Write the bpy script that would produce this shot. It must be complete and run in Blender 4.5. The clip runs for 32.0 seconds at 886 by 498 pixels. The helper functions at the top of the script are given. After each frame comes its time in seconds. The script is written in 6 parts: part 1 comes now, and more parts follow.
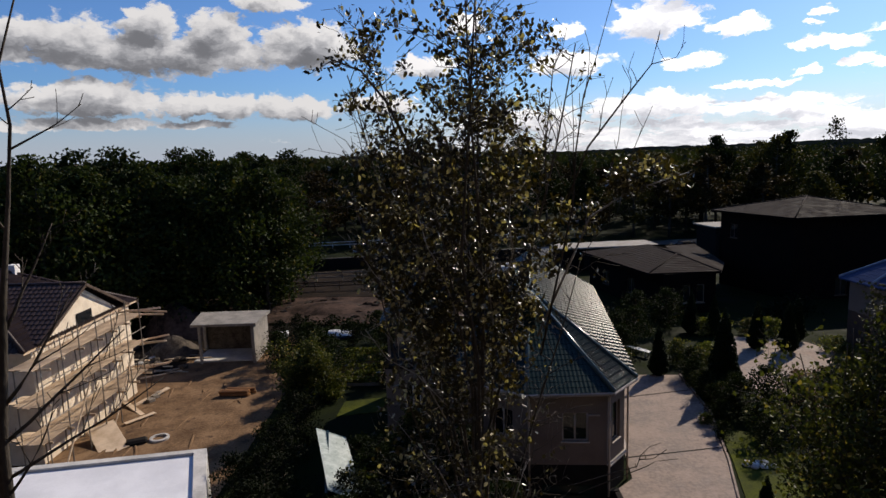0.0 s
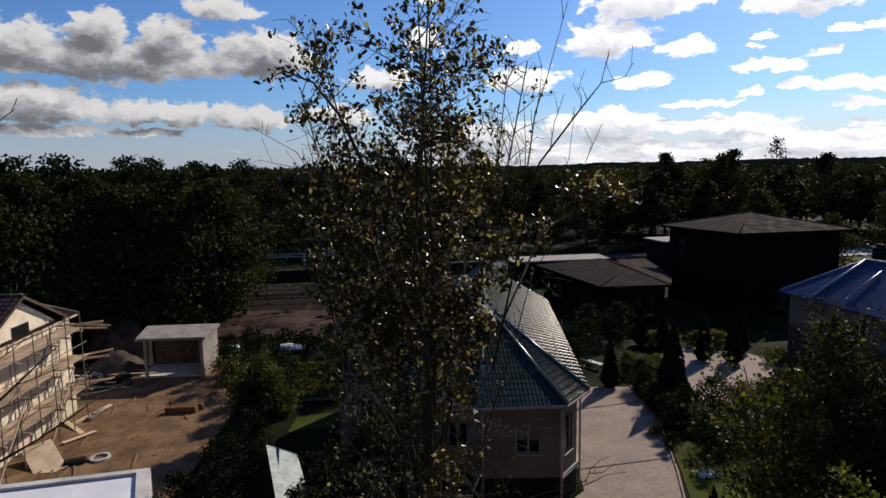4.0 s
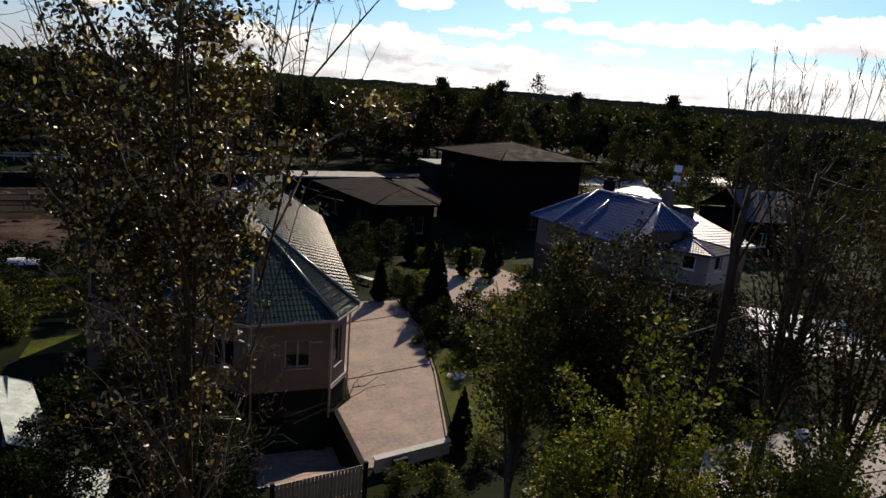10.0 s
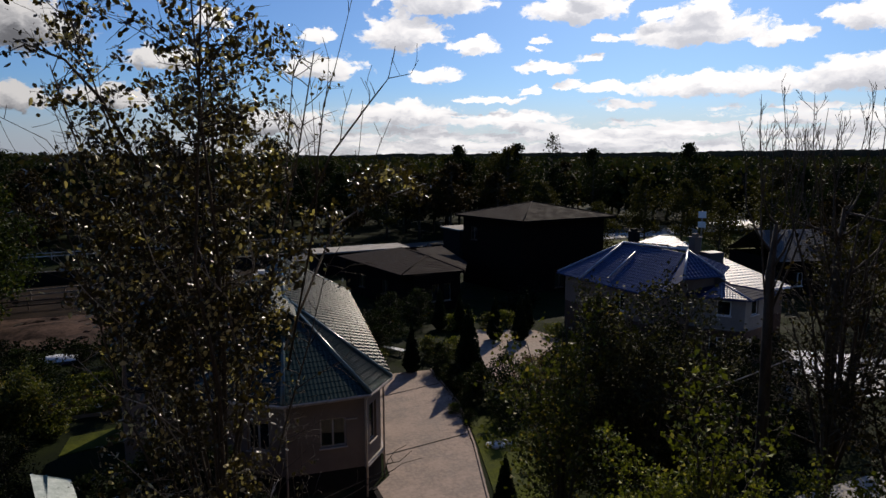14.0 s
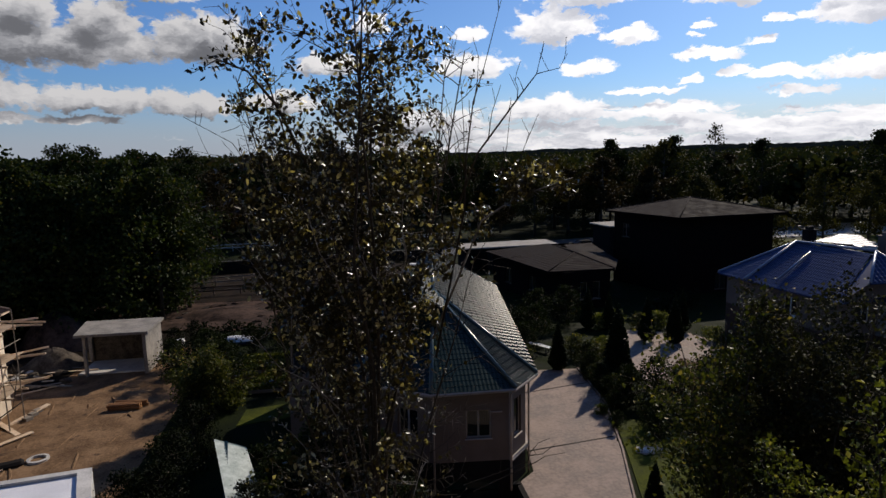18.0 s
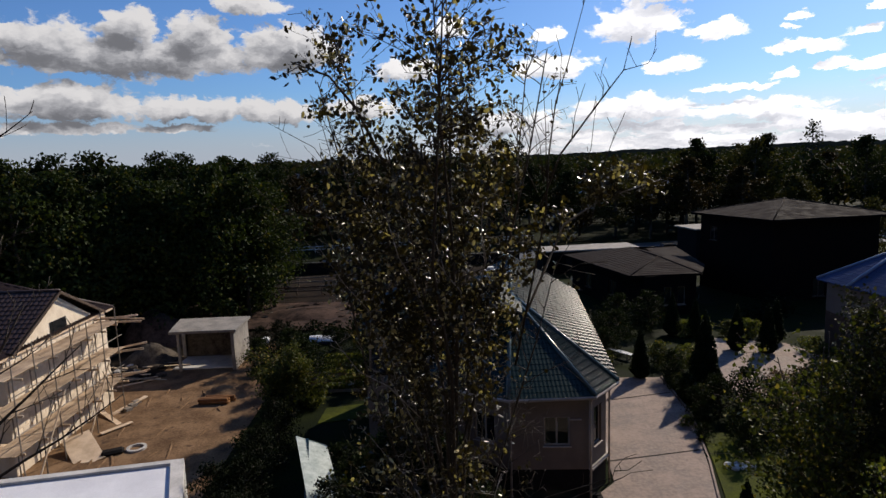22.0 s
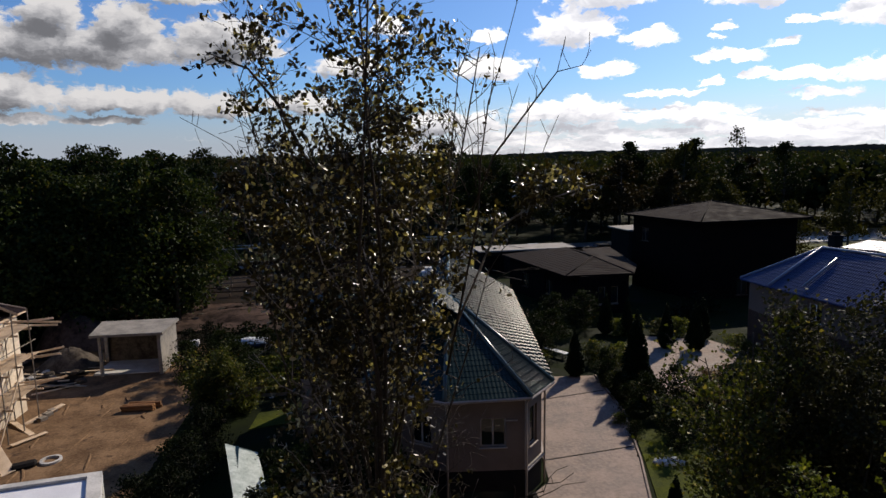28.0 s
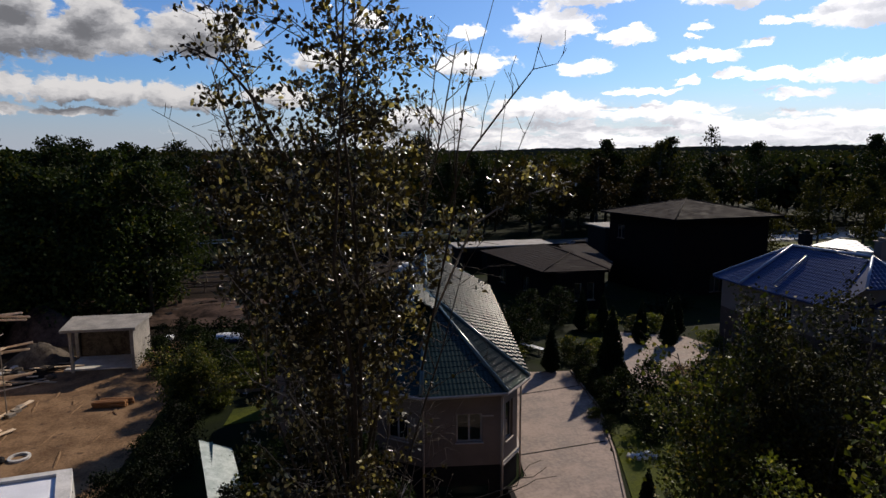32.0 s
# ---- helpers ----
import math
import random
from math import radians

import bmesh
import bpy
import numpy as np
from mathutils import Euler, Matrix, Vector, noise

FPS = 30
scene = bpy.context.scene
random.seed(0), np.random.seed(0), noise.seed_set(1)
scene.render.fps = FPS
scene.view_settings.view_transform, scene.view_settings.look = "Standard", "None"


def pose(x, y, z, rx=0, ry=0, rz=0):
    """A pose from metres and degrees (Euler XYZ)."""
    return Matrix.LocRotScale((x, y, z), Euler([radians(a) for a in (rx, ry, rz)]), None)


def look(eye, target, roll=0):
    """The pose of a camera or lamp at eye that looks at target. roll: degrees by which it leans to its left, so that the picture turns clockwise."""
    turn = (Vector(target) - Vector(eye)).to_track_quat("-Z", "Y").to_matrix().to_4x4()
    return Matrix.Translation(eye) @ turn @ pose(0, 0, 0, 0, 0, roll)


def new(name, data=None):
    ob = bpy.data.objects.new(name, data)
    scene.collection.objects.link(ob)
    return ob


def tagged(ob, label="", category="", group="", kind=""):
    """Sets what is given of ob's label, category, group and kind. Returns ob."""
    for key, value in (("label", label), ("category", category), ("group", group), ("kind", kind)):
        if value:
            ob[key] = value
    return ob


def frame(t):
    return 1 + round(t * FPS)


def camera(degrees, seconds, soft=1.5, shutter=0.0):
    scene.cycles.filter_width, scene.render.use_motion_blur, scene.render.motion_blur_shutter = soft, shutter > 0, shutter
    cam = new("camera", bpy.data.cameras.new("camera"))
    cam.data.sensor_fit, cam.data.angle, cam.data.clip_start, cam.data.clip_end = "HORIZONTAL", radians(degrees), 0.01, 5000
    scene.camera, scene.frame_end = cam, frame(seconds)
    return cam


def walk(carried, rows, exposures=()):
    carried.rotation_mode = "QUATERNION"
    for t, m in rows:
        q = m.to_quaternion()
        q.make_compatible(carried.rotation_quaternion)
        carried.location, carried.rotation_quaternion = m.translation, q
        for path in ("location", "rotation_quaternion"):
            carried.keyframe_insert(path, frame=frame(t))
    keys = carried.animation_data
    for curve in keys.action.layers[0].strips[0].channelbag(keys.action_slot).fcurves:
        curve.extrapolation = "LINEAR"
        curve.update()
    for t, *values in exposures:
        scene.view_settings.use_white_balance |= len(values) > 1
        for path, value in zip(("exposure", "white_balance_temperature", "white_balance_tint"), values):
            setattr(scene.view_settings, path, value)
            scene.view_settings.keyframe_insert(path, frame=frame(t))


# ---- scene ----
# camera: seconds, x, y, z, yaw, pitch, lean to the right
cam = camera(70.31, 32.0)
ROWS = [
    (0.0, -0.191, -0.219, 15.947, -0.01, -8.45, 1.87),
    (0.5, -0.209, -0.278, 15.935, 0.72, -7.43, 1.74),
    (1.0, -0.206, -0.270, 15.934, 0.49, -7.57, 2.04),
    (1.5, -0.200, -0.251, 15.935, 0.39, -7.85, 1.92),
    (2.0, -0.198, -0.225, 15.939, 0.01, -8.44, 1.72),
    (2.5, -0.192, -0.244, 15.931, -0.04, -8.68, 1.30),
    (4.5, -0.112, -0.140, 15.983, -6.58, -6.77, 0.91),
    (5.0, -0.084, -0.117, 16.012, -9.44, -6.32, 0.80),
    (5.5, -0.050, -0.084, 16.035, -12.32, -6.17, 0.69),
    (6.0, -0.037, -0.090, 16.037, -15.19, -5.86, 0.50),
    (6.5, -0.026, -0.105, 16.033, -17.66, -5.64, 0.07),
    (7.0, -0.030, -0.109, 16.022, -19.41, -5.69, -0.05),
    (7.5, -0.021, -0.116, 16.014, -20.43, -6.51, -0.25),
    (8.0, -0.009, -0.096, 15.990, -20.11, -9.82, -0.44),
    (8.5, 0.003, -0.056, 15.951, -18.82, -11.88, -0.48),
    (9.0, 0.020, 0.008, 15.961, -20.33, -12.75, -1.74),
    (9.5, 0.020, 0.030, 15.952, -22.91, -14.38, -2.63),
    (10.0, -0.043, -0.050, 15.986, -24.87, -14.32, -5.06),
    (10.5, -0.008, -0.049, 15.979, -23.91, -13.67, -4.67),
    (11.0, 0.022, -0.045, 15.985, -23.15, -12.80, -3.19),
    (11.5, 0.005, -0.078, 15.987, -22.97, -11.70, -2.16),
    (12.0, 0.008, -0.087, 15.997, -23.03, -11.44, -1.75),
    (12.5, -0.010, -0.101, 16.004, -23.27, -10.19, -1.13),
    (13.0, -0.006, -0.104, 15.994, -23.23, -8.96, -0.73),
    (13.5, 0.012, -0.103, 16.011, -22.69, -8.50, -0.35),
    (15.5, 0.022, -0.080, 16.007, -19.75, -8.57, 0.82),
    (16.0, 0.028, -0.107, 16.012, -18.36, -8.40, 0.86),
    (16.5, 0.017, -0.128, 16.009, -16.40, -8.17, 1.41),
    (17.0, 0.030, -0.164, 16.016, -13.61, -8.14, 1.83),
    (17.5, 0.046, -0.206, 16.016, -11.32, -8.80, 1.39),
    (18.0, 0.001, -0.236, 16.000, -8.54, -8.65, 1.26),
    (18.5, -0.019, -0.219, 16.003, -6.08, -8.11, 1.69),
    (19.0, -0.036, -0.215, 15.994, -3.99, -8.18, 2.15),
    (19.5, -0.047, -0.219, 15.992, -2.61, -8.43, 2.32),
    (20.0, -0.060, -0.231, 15.984, -1.90, -8.42, 2.19),
    (20.5, -0.054, -0.225, 15.982, -1.56, -8.36, 2.12),
    (21.0, -0.060, -0.248, 15.988, -1.46, -8.27, 2.07),
    (21.5, -0.056, -0.344, 16.001, -1.40, -8.25, 2.06),
    (22.0, -0.017, -0.040, 15.995, -1.49, -8.21, 2.02),
    (22.5, 0.044, 0.249, 16.009, -1.42, -8.13, 1.94),
    (23.0, 0.062, 0.353, 16.007, -1.30, -8.06, 1.93),
    (23.5, 0.070, 0.299, 16.006, -1.87, -8.11, 1.73),
    (24.0, 0.072, 0.300, 16.012, -2.38, -7.86, 1.60),
    (24.5, 0.075, 0.303, 16.012, -2.82, -7.76, 1.51),
    (25.0, 0.065, 0.314, 16.015, -3.35, -7.96, 1.37),
    (25.5, 0.087, 0.316, 16.014, -3.88, -8.16, 1.28),
    (27.5, 0.140, 0.355, 16.025, -6.69, -8.61, 1.02),
    (28.0, 0.154, 0.350, 16.022, -7.01, -8.46, 1.01),
    (28.5, 0.152, 0.341, 16.020, -7.41, -8.40, 0.97),
    (29.0, 0.165, 0.328, 16.021, -7.92, -8.46, 0.98),
    (29.5, 0.180, 0.326, 16.027, -8.52, -8.48, 0.89),
    (30.0, 0.176, 0.325, 16.025, -9.09, -8.70, 0.94),
    (30.5, 0.185, 0.320, 16.025, -9.34, -8.94, 1.08),
    (31.0, 0.177, 0.324, 16.025, -9.58, -8.87, 0.79),
    (31.5, 0.185, 0.329, 16.034, -9.67, -8.52, 0.36),
    (32.0, 0.185, 0.332, 16.027, -9.02, -8.87, 0.35),
]
EXPOSURES = [(0.0, 0.0, 6700, 12), (2.5, 0.0, 6700, 12), (5.0, -0.2, 6550, 11), (7.0, -0.5, 6450, 11), (8.2, -0.62, 6750, 12), (9.0, -0.02, 7000, 12), (10.0, 0.27, 7350, 13), (11.0, 0.2, 7250, 13), (12.0, 0.05, 7050, 13), (13.0, -0.18, 6850, 12), (13.5, -0.24, 6800, 12), (16.0, -0.33, 6600, 12), (17.5, -0.3, 6600, 12), (19.0, -0.2, 6600, 12), (23.0, -0.05, 6650, 12), (28.0, -0.05, 6700, 12), (32.0, -0.08, 6700, 12)]
walk(cam, [(t, pose(x, y, z, 0, 0, yaw) @ pose(0, 0, 0, 90 + pitch) @ pose(0, 0, 0, 0, 0, -lean)) for t, x, y, z, yaw, pitch, lean in ROWS], EXPOSURES)

# ---- sky and sun ----
SUN_AZ, SUN_EL = 41.0, 33.0            # degrees to the right of +y, degrees up
SUN_DIR = Vector((math.sin(radians(SUN_AZ)) * math.cos(radians(SUN_EL)), math.cos(radians(SUN_AZ)) * math.cos(radians(SUN_EL)), math.sin(radians(SUN_EL))))


class Nodes:
    """Short hands for a node tree."""

    def __init__(self, tree):
        self.t = tree

    def add(self, kind, **values):
        n = self.t.nodes.new(kind)
        for key, v in values.items():
            n.inputs[key.replace("_", " ")].default_value = v
        return n

    def link(self, a, b):
        self.t.links.new(a, b)

    def put(self, socket, v):
        if isinstance(v, bpy.types.NodeSocket):
            self.t.links.new(v, socket)
        else:
            socket.default_value = v

    def math(self, op, a, b=0.0, c=0.0, clamp=False):
        n = self.t.nodes.new("ShaderNodeMath")
        n.operation, n.use_clamp = op, clamp
        for s, v in zip(n.inputs, (a, b, c)):
            self.put(s, v)
        return n.outputs[0]

    def vec(self, op, a, b=(0, 0, 0)):
        n = self.t.nodes.new("ShaderNodeVectorMath")
        n.operation = op
        self.put(n.inputs[0], a)
        self.put(n.inputs[1], b)
        return n.outputs["Value"] if op in ("DOT_PRODUCT", "LENGTH", "DISTANCE") else n.outputs["Vector"]

    def noise(self, vector, scale, detail=4.0, rough=0.55, distort=0.0):
        n = self.add("ShaderNodeTexNoise", Scale=scale, Detail=detail, Roughness=rough, Distortion=distort)
        self.put(n.inputs["Vector"], vector)
        return n.outputs["Fac"]

    def step(self, v, lo, hi, to_lo=0.0, to_hi=1.0):
        n = self.t.nodes.new("ShaderNodeMapRange")
        n.interpolation_type = "SMOOTHSTEP"
        for s, w in zip(n.inputs, (v, lo, hi, to_lo, to_hi)):
            self.put(s, w)
        return n.outputs[0]

    def mix(self, fac, a, b, blend="MIX"):
        n = self.t.nodes.new("ShaderNodeMix")
        n.data_type, n.blend_type = "RGBA", blend
        self.put(n.inputs[0], fac)
        for s, v in ((n.inputs[6], a), (n.inputs[7], b)):
            self.put(s, (*v, 1) if isinstance(v, tuple) and len(v) == 3 else v)
        return n.outputs[2]


def make_world():
    world = bpy.data.worlds.new("sky")
    world.use_nodes = True
    scene.world = world
    n = Nodes(world.node_tree)
    world.node_tree.nodes.clear()
    sky = n.t.nodes.new("ShaderNodeTexSky")
    sky.sky_type, sky.sun_disc = "NISHITA", False
    sky.sun_elevation, sky.sun_rotation = radians(SUN_EL), radians(SUN_AZ)
    sky.altitude, sky.air_density, sky.dust_density, sky.ozone_density = 50, 1.0, 0.6, 3.0
    blue = n.mix(1.0, sky.outputs[0], (0.05, 0.075, 0.111), "MULTIPLY")
    d = n.t.nodes.new("ShaderNodeTexCoord").outputs["Generated"]
    sep = n.t.nodes.new("ShaderNodeSeparateXYZ")
    n.link(d, sep.inputs[0])
    z = n.math("MAXIMUM", sep.outputs[2], 0.0)
    az = n.math("ARCTAN2", sep.outputs[0], sep.outputs[1])
    el = n.math("ARCSINE", z)
    # cloud heaps: bearing, height, half widths (degrees)
    banks = ((-24.1, 8.6, 13.4, 2.3), (-23.3, 10.9, 2.3, 1.9), (-18.6, 10.2, 3.1, 2.2), (-11.0, 9.3, 5.4, 2.5), (-14.2, 12.9, 3.3, 1.4), (-29.3, 9.4, 5.7, 2.2), (-36.0, 9.0, 6.0, 2.4),
             (-28.3, 5.0, 7.2, 1.9), (-19.0, 4.6, 7.2, 1.3), (-12.6, 4.3, 4.6, 1.4), (-20.7, 3.1, 3.4, 0.5), (-29.2, 3.2, 7.7, 0.7), (-5.0, 4.6, 4.0, 1.2), (11.6, 7.3, 3.9, 1.4), (2.7, 11.0, 1.8, 1.1), (-1.0, 7.6, 3.5, 1.2))
    heaps = ((21.8, 13.2, 5.4, 2.2), (18.6, 10.3, 4.1, 2.0), (24.7, 9.2, 2.6, 1.0), (33.9, 12.0, 4.9, 1.4), (34.9, 13.3, 2.1, 1.2), (43.8, 9.7, 6.4, 1.7), (43.6, 11.3, 2.6, 1.3), (49.3, 9.0, 2.6, 0.9),
             (46.1, 5.6, 8.8, 1.4), (18.3, 3.4, 6.2, 1.4), (26.1, 4.8, 3.6, 0.45), (28.3, 3.1, 5.6, 0.9), (35.5, 1.6, 9.0, 0.9), (55.3, 10.0, 3.4, 1.3), (55.5, 5.8, 6.0, 1.8), (7.0, 2.6, 7.0, 1.5), (52.0, 2.8, 5.0, 0.5))
    puffs = ((40.4, 11.3, 1.6, 0.7), (38.2, 9.8, 1.4, 0.6), (35.9, 9.6, 1.1, 0.45), (36.4, 5.6, 2.5, 0.7), (33.4, 6.0, 1.4, 0.6), (31.0, 7.4, 3.0, 0.65), (34.8, 8.1, 1.6, 0.5), (29.7, 5.6, 1.4, 0.55),
             (30.0, 8.8, 0.8, 0.35), (30.7, 9.7, 1.1, 0.45), (21.7, 6.8, 2.6, 0.85), (38.0, 4.2, 2.6, 0.55), (11.3, 10.0, 1.6, 0.7), (3.3, 14.2, 1.5, 0.6), (51.5, 3.7, 2.6, 0.4))
    comb = n.t.nodes.new("ShaderNodeCombineXYZ")
    n.put(comb.inputs[0], az)
    n.put(comb.inputs[1], el)
    plane = comb.outputs[0]

    def cover(shift):
        """Cloud thickness in the way d moved by a shift in bearing and height (radians)."""
        p = n.vec("ADD", plane, (*shift, 0.0))
        bent = n.add("ShaderNodeTexNoise", Scale=26.0, Detail=5.0, Roughness=0.62)
        n.put(bent.inputs["Vector"], n.vec("MULTIPLY", p, (1.0, 1.7, 1.0)))
        p = n.vec("ADD", p, n.vec("MULTIPLY", n.vec("SUBTRACT", bent.outputs["Color"], (0.5, 0.5, 0.5)), (0.05, 0.034, 0.0)))
        near = None
        for a, h, ra, rh in banks + heaps + puffs:
            q = n.vec("MULTIPLY", n.vec("SUBTRACT", p, (radians(a), radians(h), 0.0)), (1 / radians(ra), 1 / radians(rh), 0.0))
            q = n.vec("MAXIMUM", q, n.vec("MULTIPLY", q, (1.0, -1.5, 1.0)))
            far = n.vec("LENGTH", q)
            near = far if near is None else n.math("SMOOTH_MIN", near, far, 0.22)
        lumps = n.noise(n.vec("MULTIPLY", p, (1.0, 1.6, 1.0)), 34.0, 7.0, 0.6)
        heap = n.math("MULTIPLY_ADD", lumps, 1.5, n.math("SUBTRACT", 0.33, near))
        # beyond the view the same broken deck goes on
        out_of = n.math("MAXIMUM", n.step(el, 0.24, 0.34), n.math("MAXIMUM", n.step(az, 1.02, 1.2), n.step(az, -0.66, -0.8)))
        # long flat rows of cloud seen edge on towards the horizon
        rows = n.math("MULTIPLY_ADD", n.noise(n.vec("MULTIPLY", p, (1.0, 7.0, 1.0)), 9.0, 6.0, 0.62), 2.4, n.math("ADD", n.step(el, 0.02, 0.13, -0.82, -1.75), n.step(az, -0.12, 0.12, -0.6, 0.0)))
        heap = n.math("MAXIMUM", heap, rows)
        deck = n.math("MULTIPLY_ADD", n.noise(p, 5.0, 6.0, 0.6), 2.6, -1.62)
        return n.math("MAXIMUM", heap, n.math("MULTIPLY_ADD", out_of, 2.0, n.math("SUBTRACT", deck, 2.0)))

    here, above = cover((0.0, 0.0)), cover((0.012, 0.02))
    alpha = n.step(here, 0.08, 0.34)
    # the deck thins out overhead
    alpha = n.math("MULTIPLY", alpha, n.step(z, 0.35, 0.6, 1.0, 0.08))
    sunward = n.vec("DOT_PRODUCT", d, tuple(SUN_DIR))
    lit = n.step(sunward, 0.55, 0.88, 0.74, 1.3)
    deep = n.step(sunward, 0.6, 0.92, 0.185, 0.78)
    lumpy = n.math("MULTIPLY_ADD", n.noise(n.vec("MULTIPLY", plane, (1.0, 1.8, 1.0)), 15.0, 6.0, 0.58, 0.3), 0.9, -0.45)
    shade = n.step(n.math("ADD", above, lumpy), -0.15, 1.0, 0.0, 1.0)
    lit = n.math("ADD", n.math("MULTIPLY", lit, n.math("SUBTRACT", 1.0, shade)), n.math("MULTIPLY", deep, shade))
    white = n.vec("SCALE", n.mix(shade, (0.99, 0.99, 1.0), (0.93, 0.97, 1.08)))
    n.put(white.node.inputs["Scale"], lit)
    low = n.step(z, 0.0, 0.11, 0.8, 0.0)
    haze = n.mix(low, blue, n.mix(n.step(sunward, 0.5, 0.8), (0.44, 0.48, 0.57), (0.72, 0.77, 0.84)))
    col = n.mix(alpha, haze, white)
    bg = n.add("ShaderNodeBackground", Strength=1.0)
    n.link(col, bg.inputs[0])
    out = n.t.nodes.new("ShaderNodeOutputWorld")
    n.link(bg.outputs[0], out.inputs[0])


make_world()
lamp = bpy.data.lights.new("sun", "SUN")
lamp.energy, lamp.angle, lamp.color = 5.0, radians(0.53), (1.0, 0.90, 0.76)
sun = new("sun", lamp)
sun.matrix_world = look(SUN_DIR * 300, (0, 0, 0))

# ---- materials ----
MATS = {}


def surface(name, dark, light, scale=3.0, fine=40.0, rough=0.7, metal=0.0, bump=0.3, spread=0.25, detail=6.0, stretch=(1, 1, 1), spots=None, spec=0.25):
    """A surface that varies between two colours at two scales, with fine relief; spread: change from piece to piece."""
    if name in MATS:
        return MATS[name]
    m = bpy.data.materials.new(name)
    m.use_nodes = True
    n = Nodes(m.node_tree)
    p = m.node_tree.nodes["Principled BSDF"]
    at = n.t.nodes.new("ShaderNodeTexCoord").outputs["Object"]
    at = n.vec("MULTIPLY", at, stretch)
    a = n.noise(at, scale, detail, 0.6)
    b = n.noise(at, fine, 3.0, 0.6)
    f = n.math("ADD", n.math("MULTIPLY", a, 0.65), n.math("MULTIPLY", b, 0.35))
    f = n.step(f, 0.33, 0.67)
    col = n.mix(f, dark, light)
    if spots:
        k = n.step(n.noise(at, spots[1], 4.0, 0.6), spots[2], spots[2] + 0.12)
        col = n.mix(k, col, spots[0])
    if spread:
        r = n.t.nodes.new("ShaderNodeObjectInfo").outputs["Random"]
        k = n.math("ADD", n.math("MULTIPLY", r, spread), 1 - spread / 2)
        hsv = n.t.nodes.new("ShaderNodeHueSaturation")
        n.put(hsv.inputs["Value"], k)
        n.link(col, hsv.inputs["Color"])
        col = hsv.outputs[0]
    n.link(col, p.inputs["Base Color"])
    n.put(p.inputs["Roughness"], n.step(a, 0.3, 0.7, rough - 0.2 * rough ** 2, min(rough + 0.2 * rough ** 2, 1.0)))
    p.inputs["Metallic"].default_value = metal
    p.inputs["Specular IOR Level"].default_value = spec
    if bump:
        bn = n.add("ShaderNodeBump", Strength=bump, Distance=0.02)
        n.link(b, bn.inputs["Height"])
        n.link(bn.outputs[0], p.inputs["Normal"])
    MATS[name] = m
    return m


def foliage(name, dark, light, autumn=None, share=0.1, gloss=0.45, through_share=0.35, spec=0.3):
    if name in MATS:
        return MATS[name]
    m = bpy.data.materials.new(name)
    m.use_nodes = True
    n = Nodes(m.node_tree)
    p = m.node_tree.nodes["Principled BSDF"]
    out = m.node_tree.nodes["Material Output"]
    geo = n.t.nodes.new("ShaderNodeNewGeometry")
    rnd = geo.outputs["Random Per Island"]
    at = n.t.nodes.new("ShaderNodeTexCoord").outputs["Object"]
    big = n.step(n.noise(at, 0.6, 3.0), 0.35, 0.65)
    col = n.mix(n.math("ADD", n.math("MULTIPLY", rnd, 0.6), n.math("MULTIPLY", big, 0.4)), dark, light)
    # second colour for a share of leaves; on leaf_near it also paints glints
    if autumn:
        again = n.math("FRACT", n.math("MULTIPLY", rnd, 17.0))
        col = n.mix(n.math("LESS_THAN", again, share), col, autumn)
    n.link(col, p.inputs["Base Color"])
    p.inputs["Roughness"].default_value = gloss
    p.inputs["Specular IOR Level"].default_value = spec
    t = n.t.nodes.new("ShaderNodeBsdfTranslucent")
    n.link(n.mix(1.0, col, (1.0, 1.0, 0.45), "MULTIPLY"), t.inputs[0])
    s = n.t.nodes.new("ShaderNodeMixShader")
    s.inputs[0].default_value = through_share
    n.link(p.outputs[0], s.inputs[1])
    n.link(t.outputs[0], s.inputs[2])
    n.link(s.outputs[0], out.inputs[0])
    MATS[name] = m
    return m


def glass():
    if "window_glass" not in MATS:
        m = bpy.data.materials.new("window_glass")
        m.use_nodes = True
        p = m.node_tree.nodes["Principled BSDF"]
        p.inputs["Base Color"].default_value = (0.01, 0.012, 0.014, 1)
        p.inputs["Roughness"].default_value = 0.04
        p.inputs["IOR"].default_value = 1.5
        MATS["window_glass"] = m
    return MATS["window_glass"]


BARK = surface("bark", (0.025, 0.02, 0.015), (0.09, 0.075, 0.06), 4, 40, 0.85, bump=0.6, stretch=(1, 1, 0.3))
PALE_BARK = surface("pale_bark", (0.12, 0.10, 0.08), (0.42, 0.40, 0.36), 3, 25, 0.75, bump=0.4, stretch=(1, 1, 2.0))
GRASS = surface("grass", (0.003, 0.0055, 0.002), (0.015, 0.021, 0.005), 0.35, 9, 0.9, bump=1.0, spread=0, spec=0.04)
LAWN = surface("lawn", (0.02, 0.028, 0.005), (0.075, 0.085, 0.013), 0.8, 14, 0.85, bump=1.0, spread=0, spec=0.04)
SOIL = surface("soil", (0.085, 0.05, 0.028), (0.23, 0.145, 0.083), 0.6, 7, 0.95, bump=1.0, spread=0, spots=((0.07, 0.045, 0.03), 0.9, 0.58), spec=0.04)
DULL_CONCRETE = surface("dull_concrete", (0.17, 0.155, 0.135), (0.34, 0.31, 0.27), 0.9, 8, 0.85, bump=0.4)
# dark earth, taken near black so that it carries shade as well
DARK_SHADE_EARTH = surface("dark_shade_earth", (0.008, 0.006, 0.004), (0.028, 0.02, 0.015), 0.5, 4, 0.95, bump=1.0, spread=0, spec=0.03)
DARK_SOIL = surface("dark_soil", (0.012, 0.008, 0.006), (0.085, 0.055, 0.042), 0.5, 3.5, 0.95, bump=1.0, spread=0, spec=0.04)
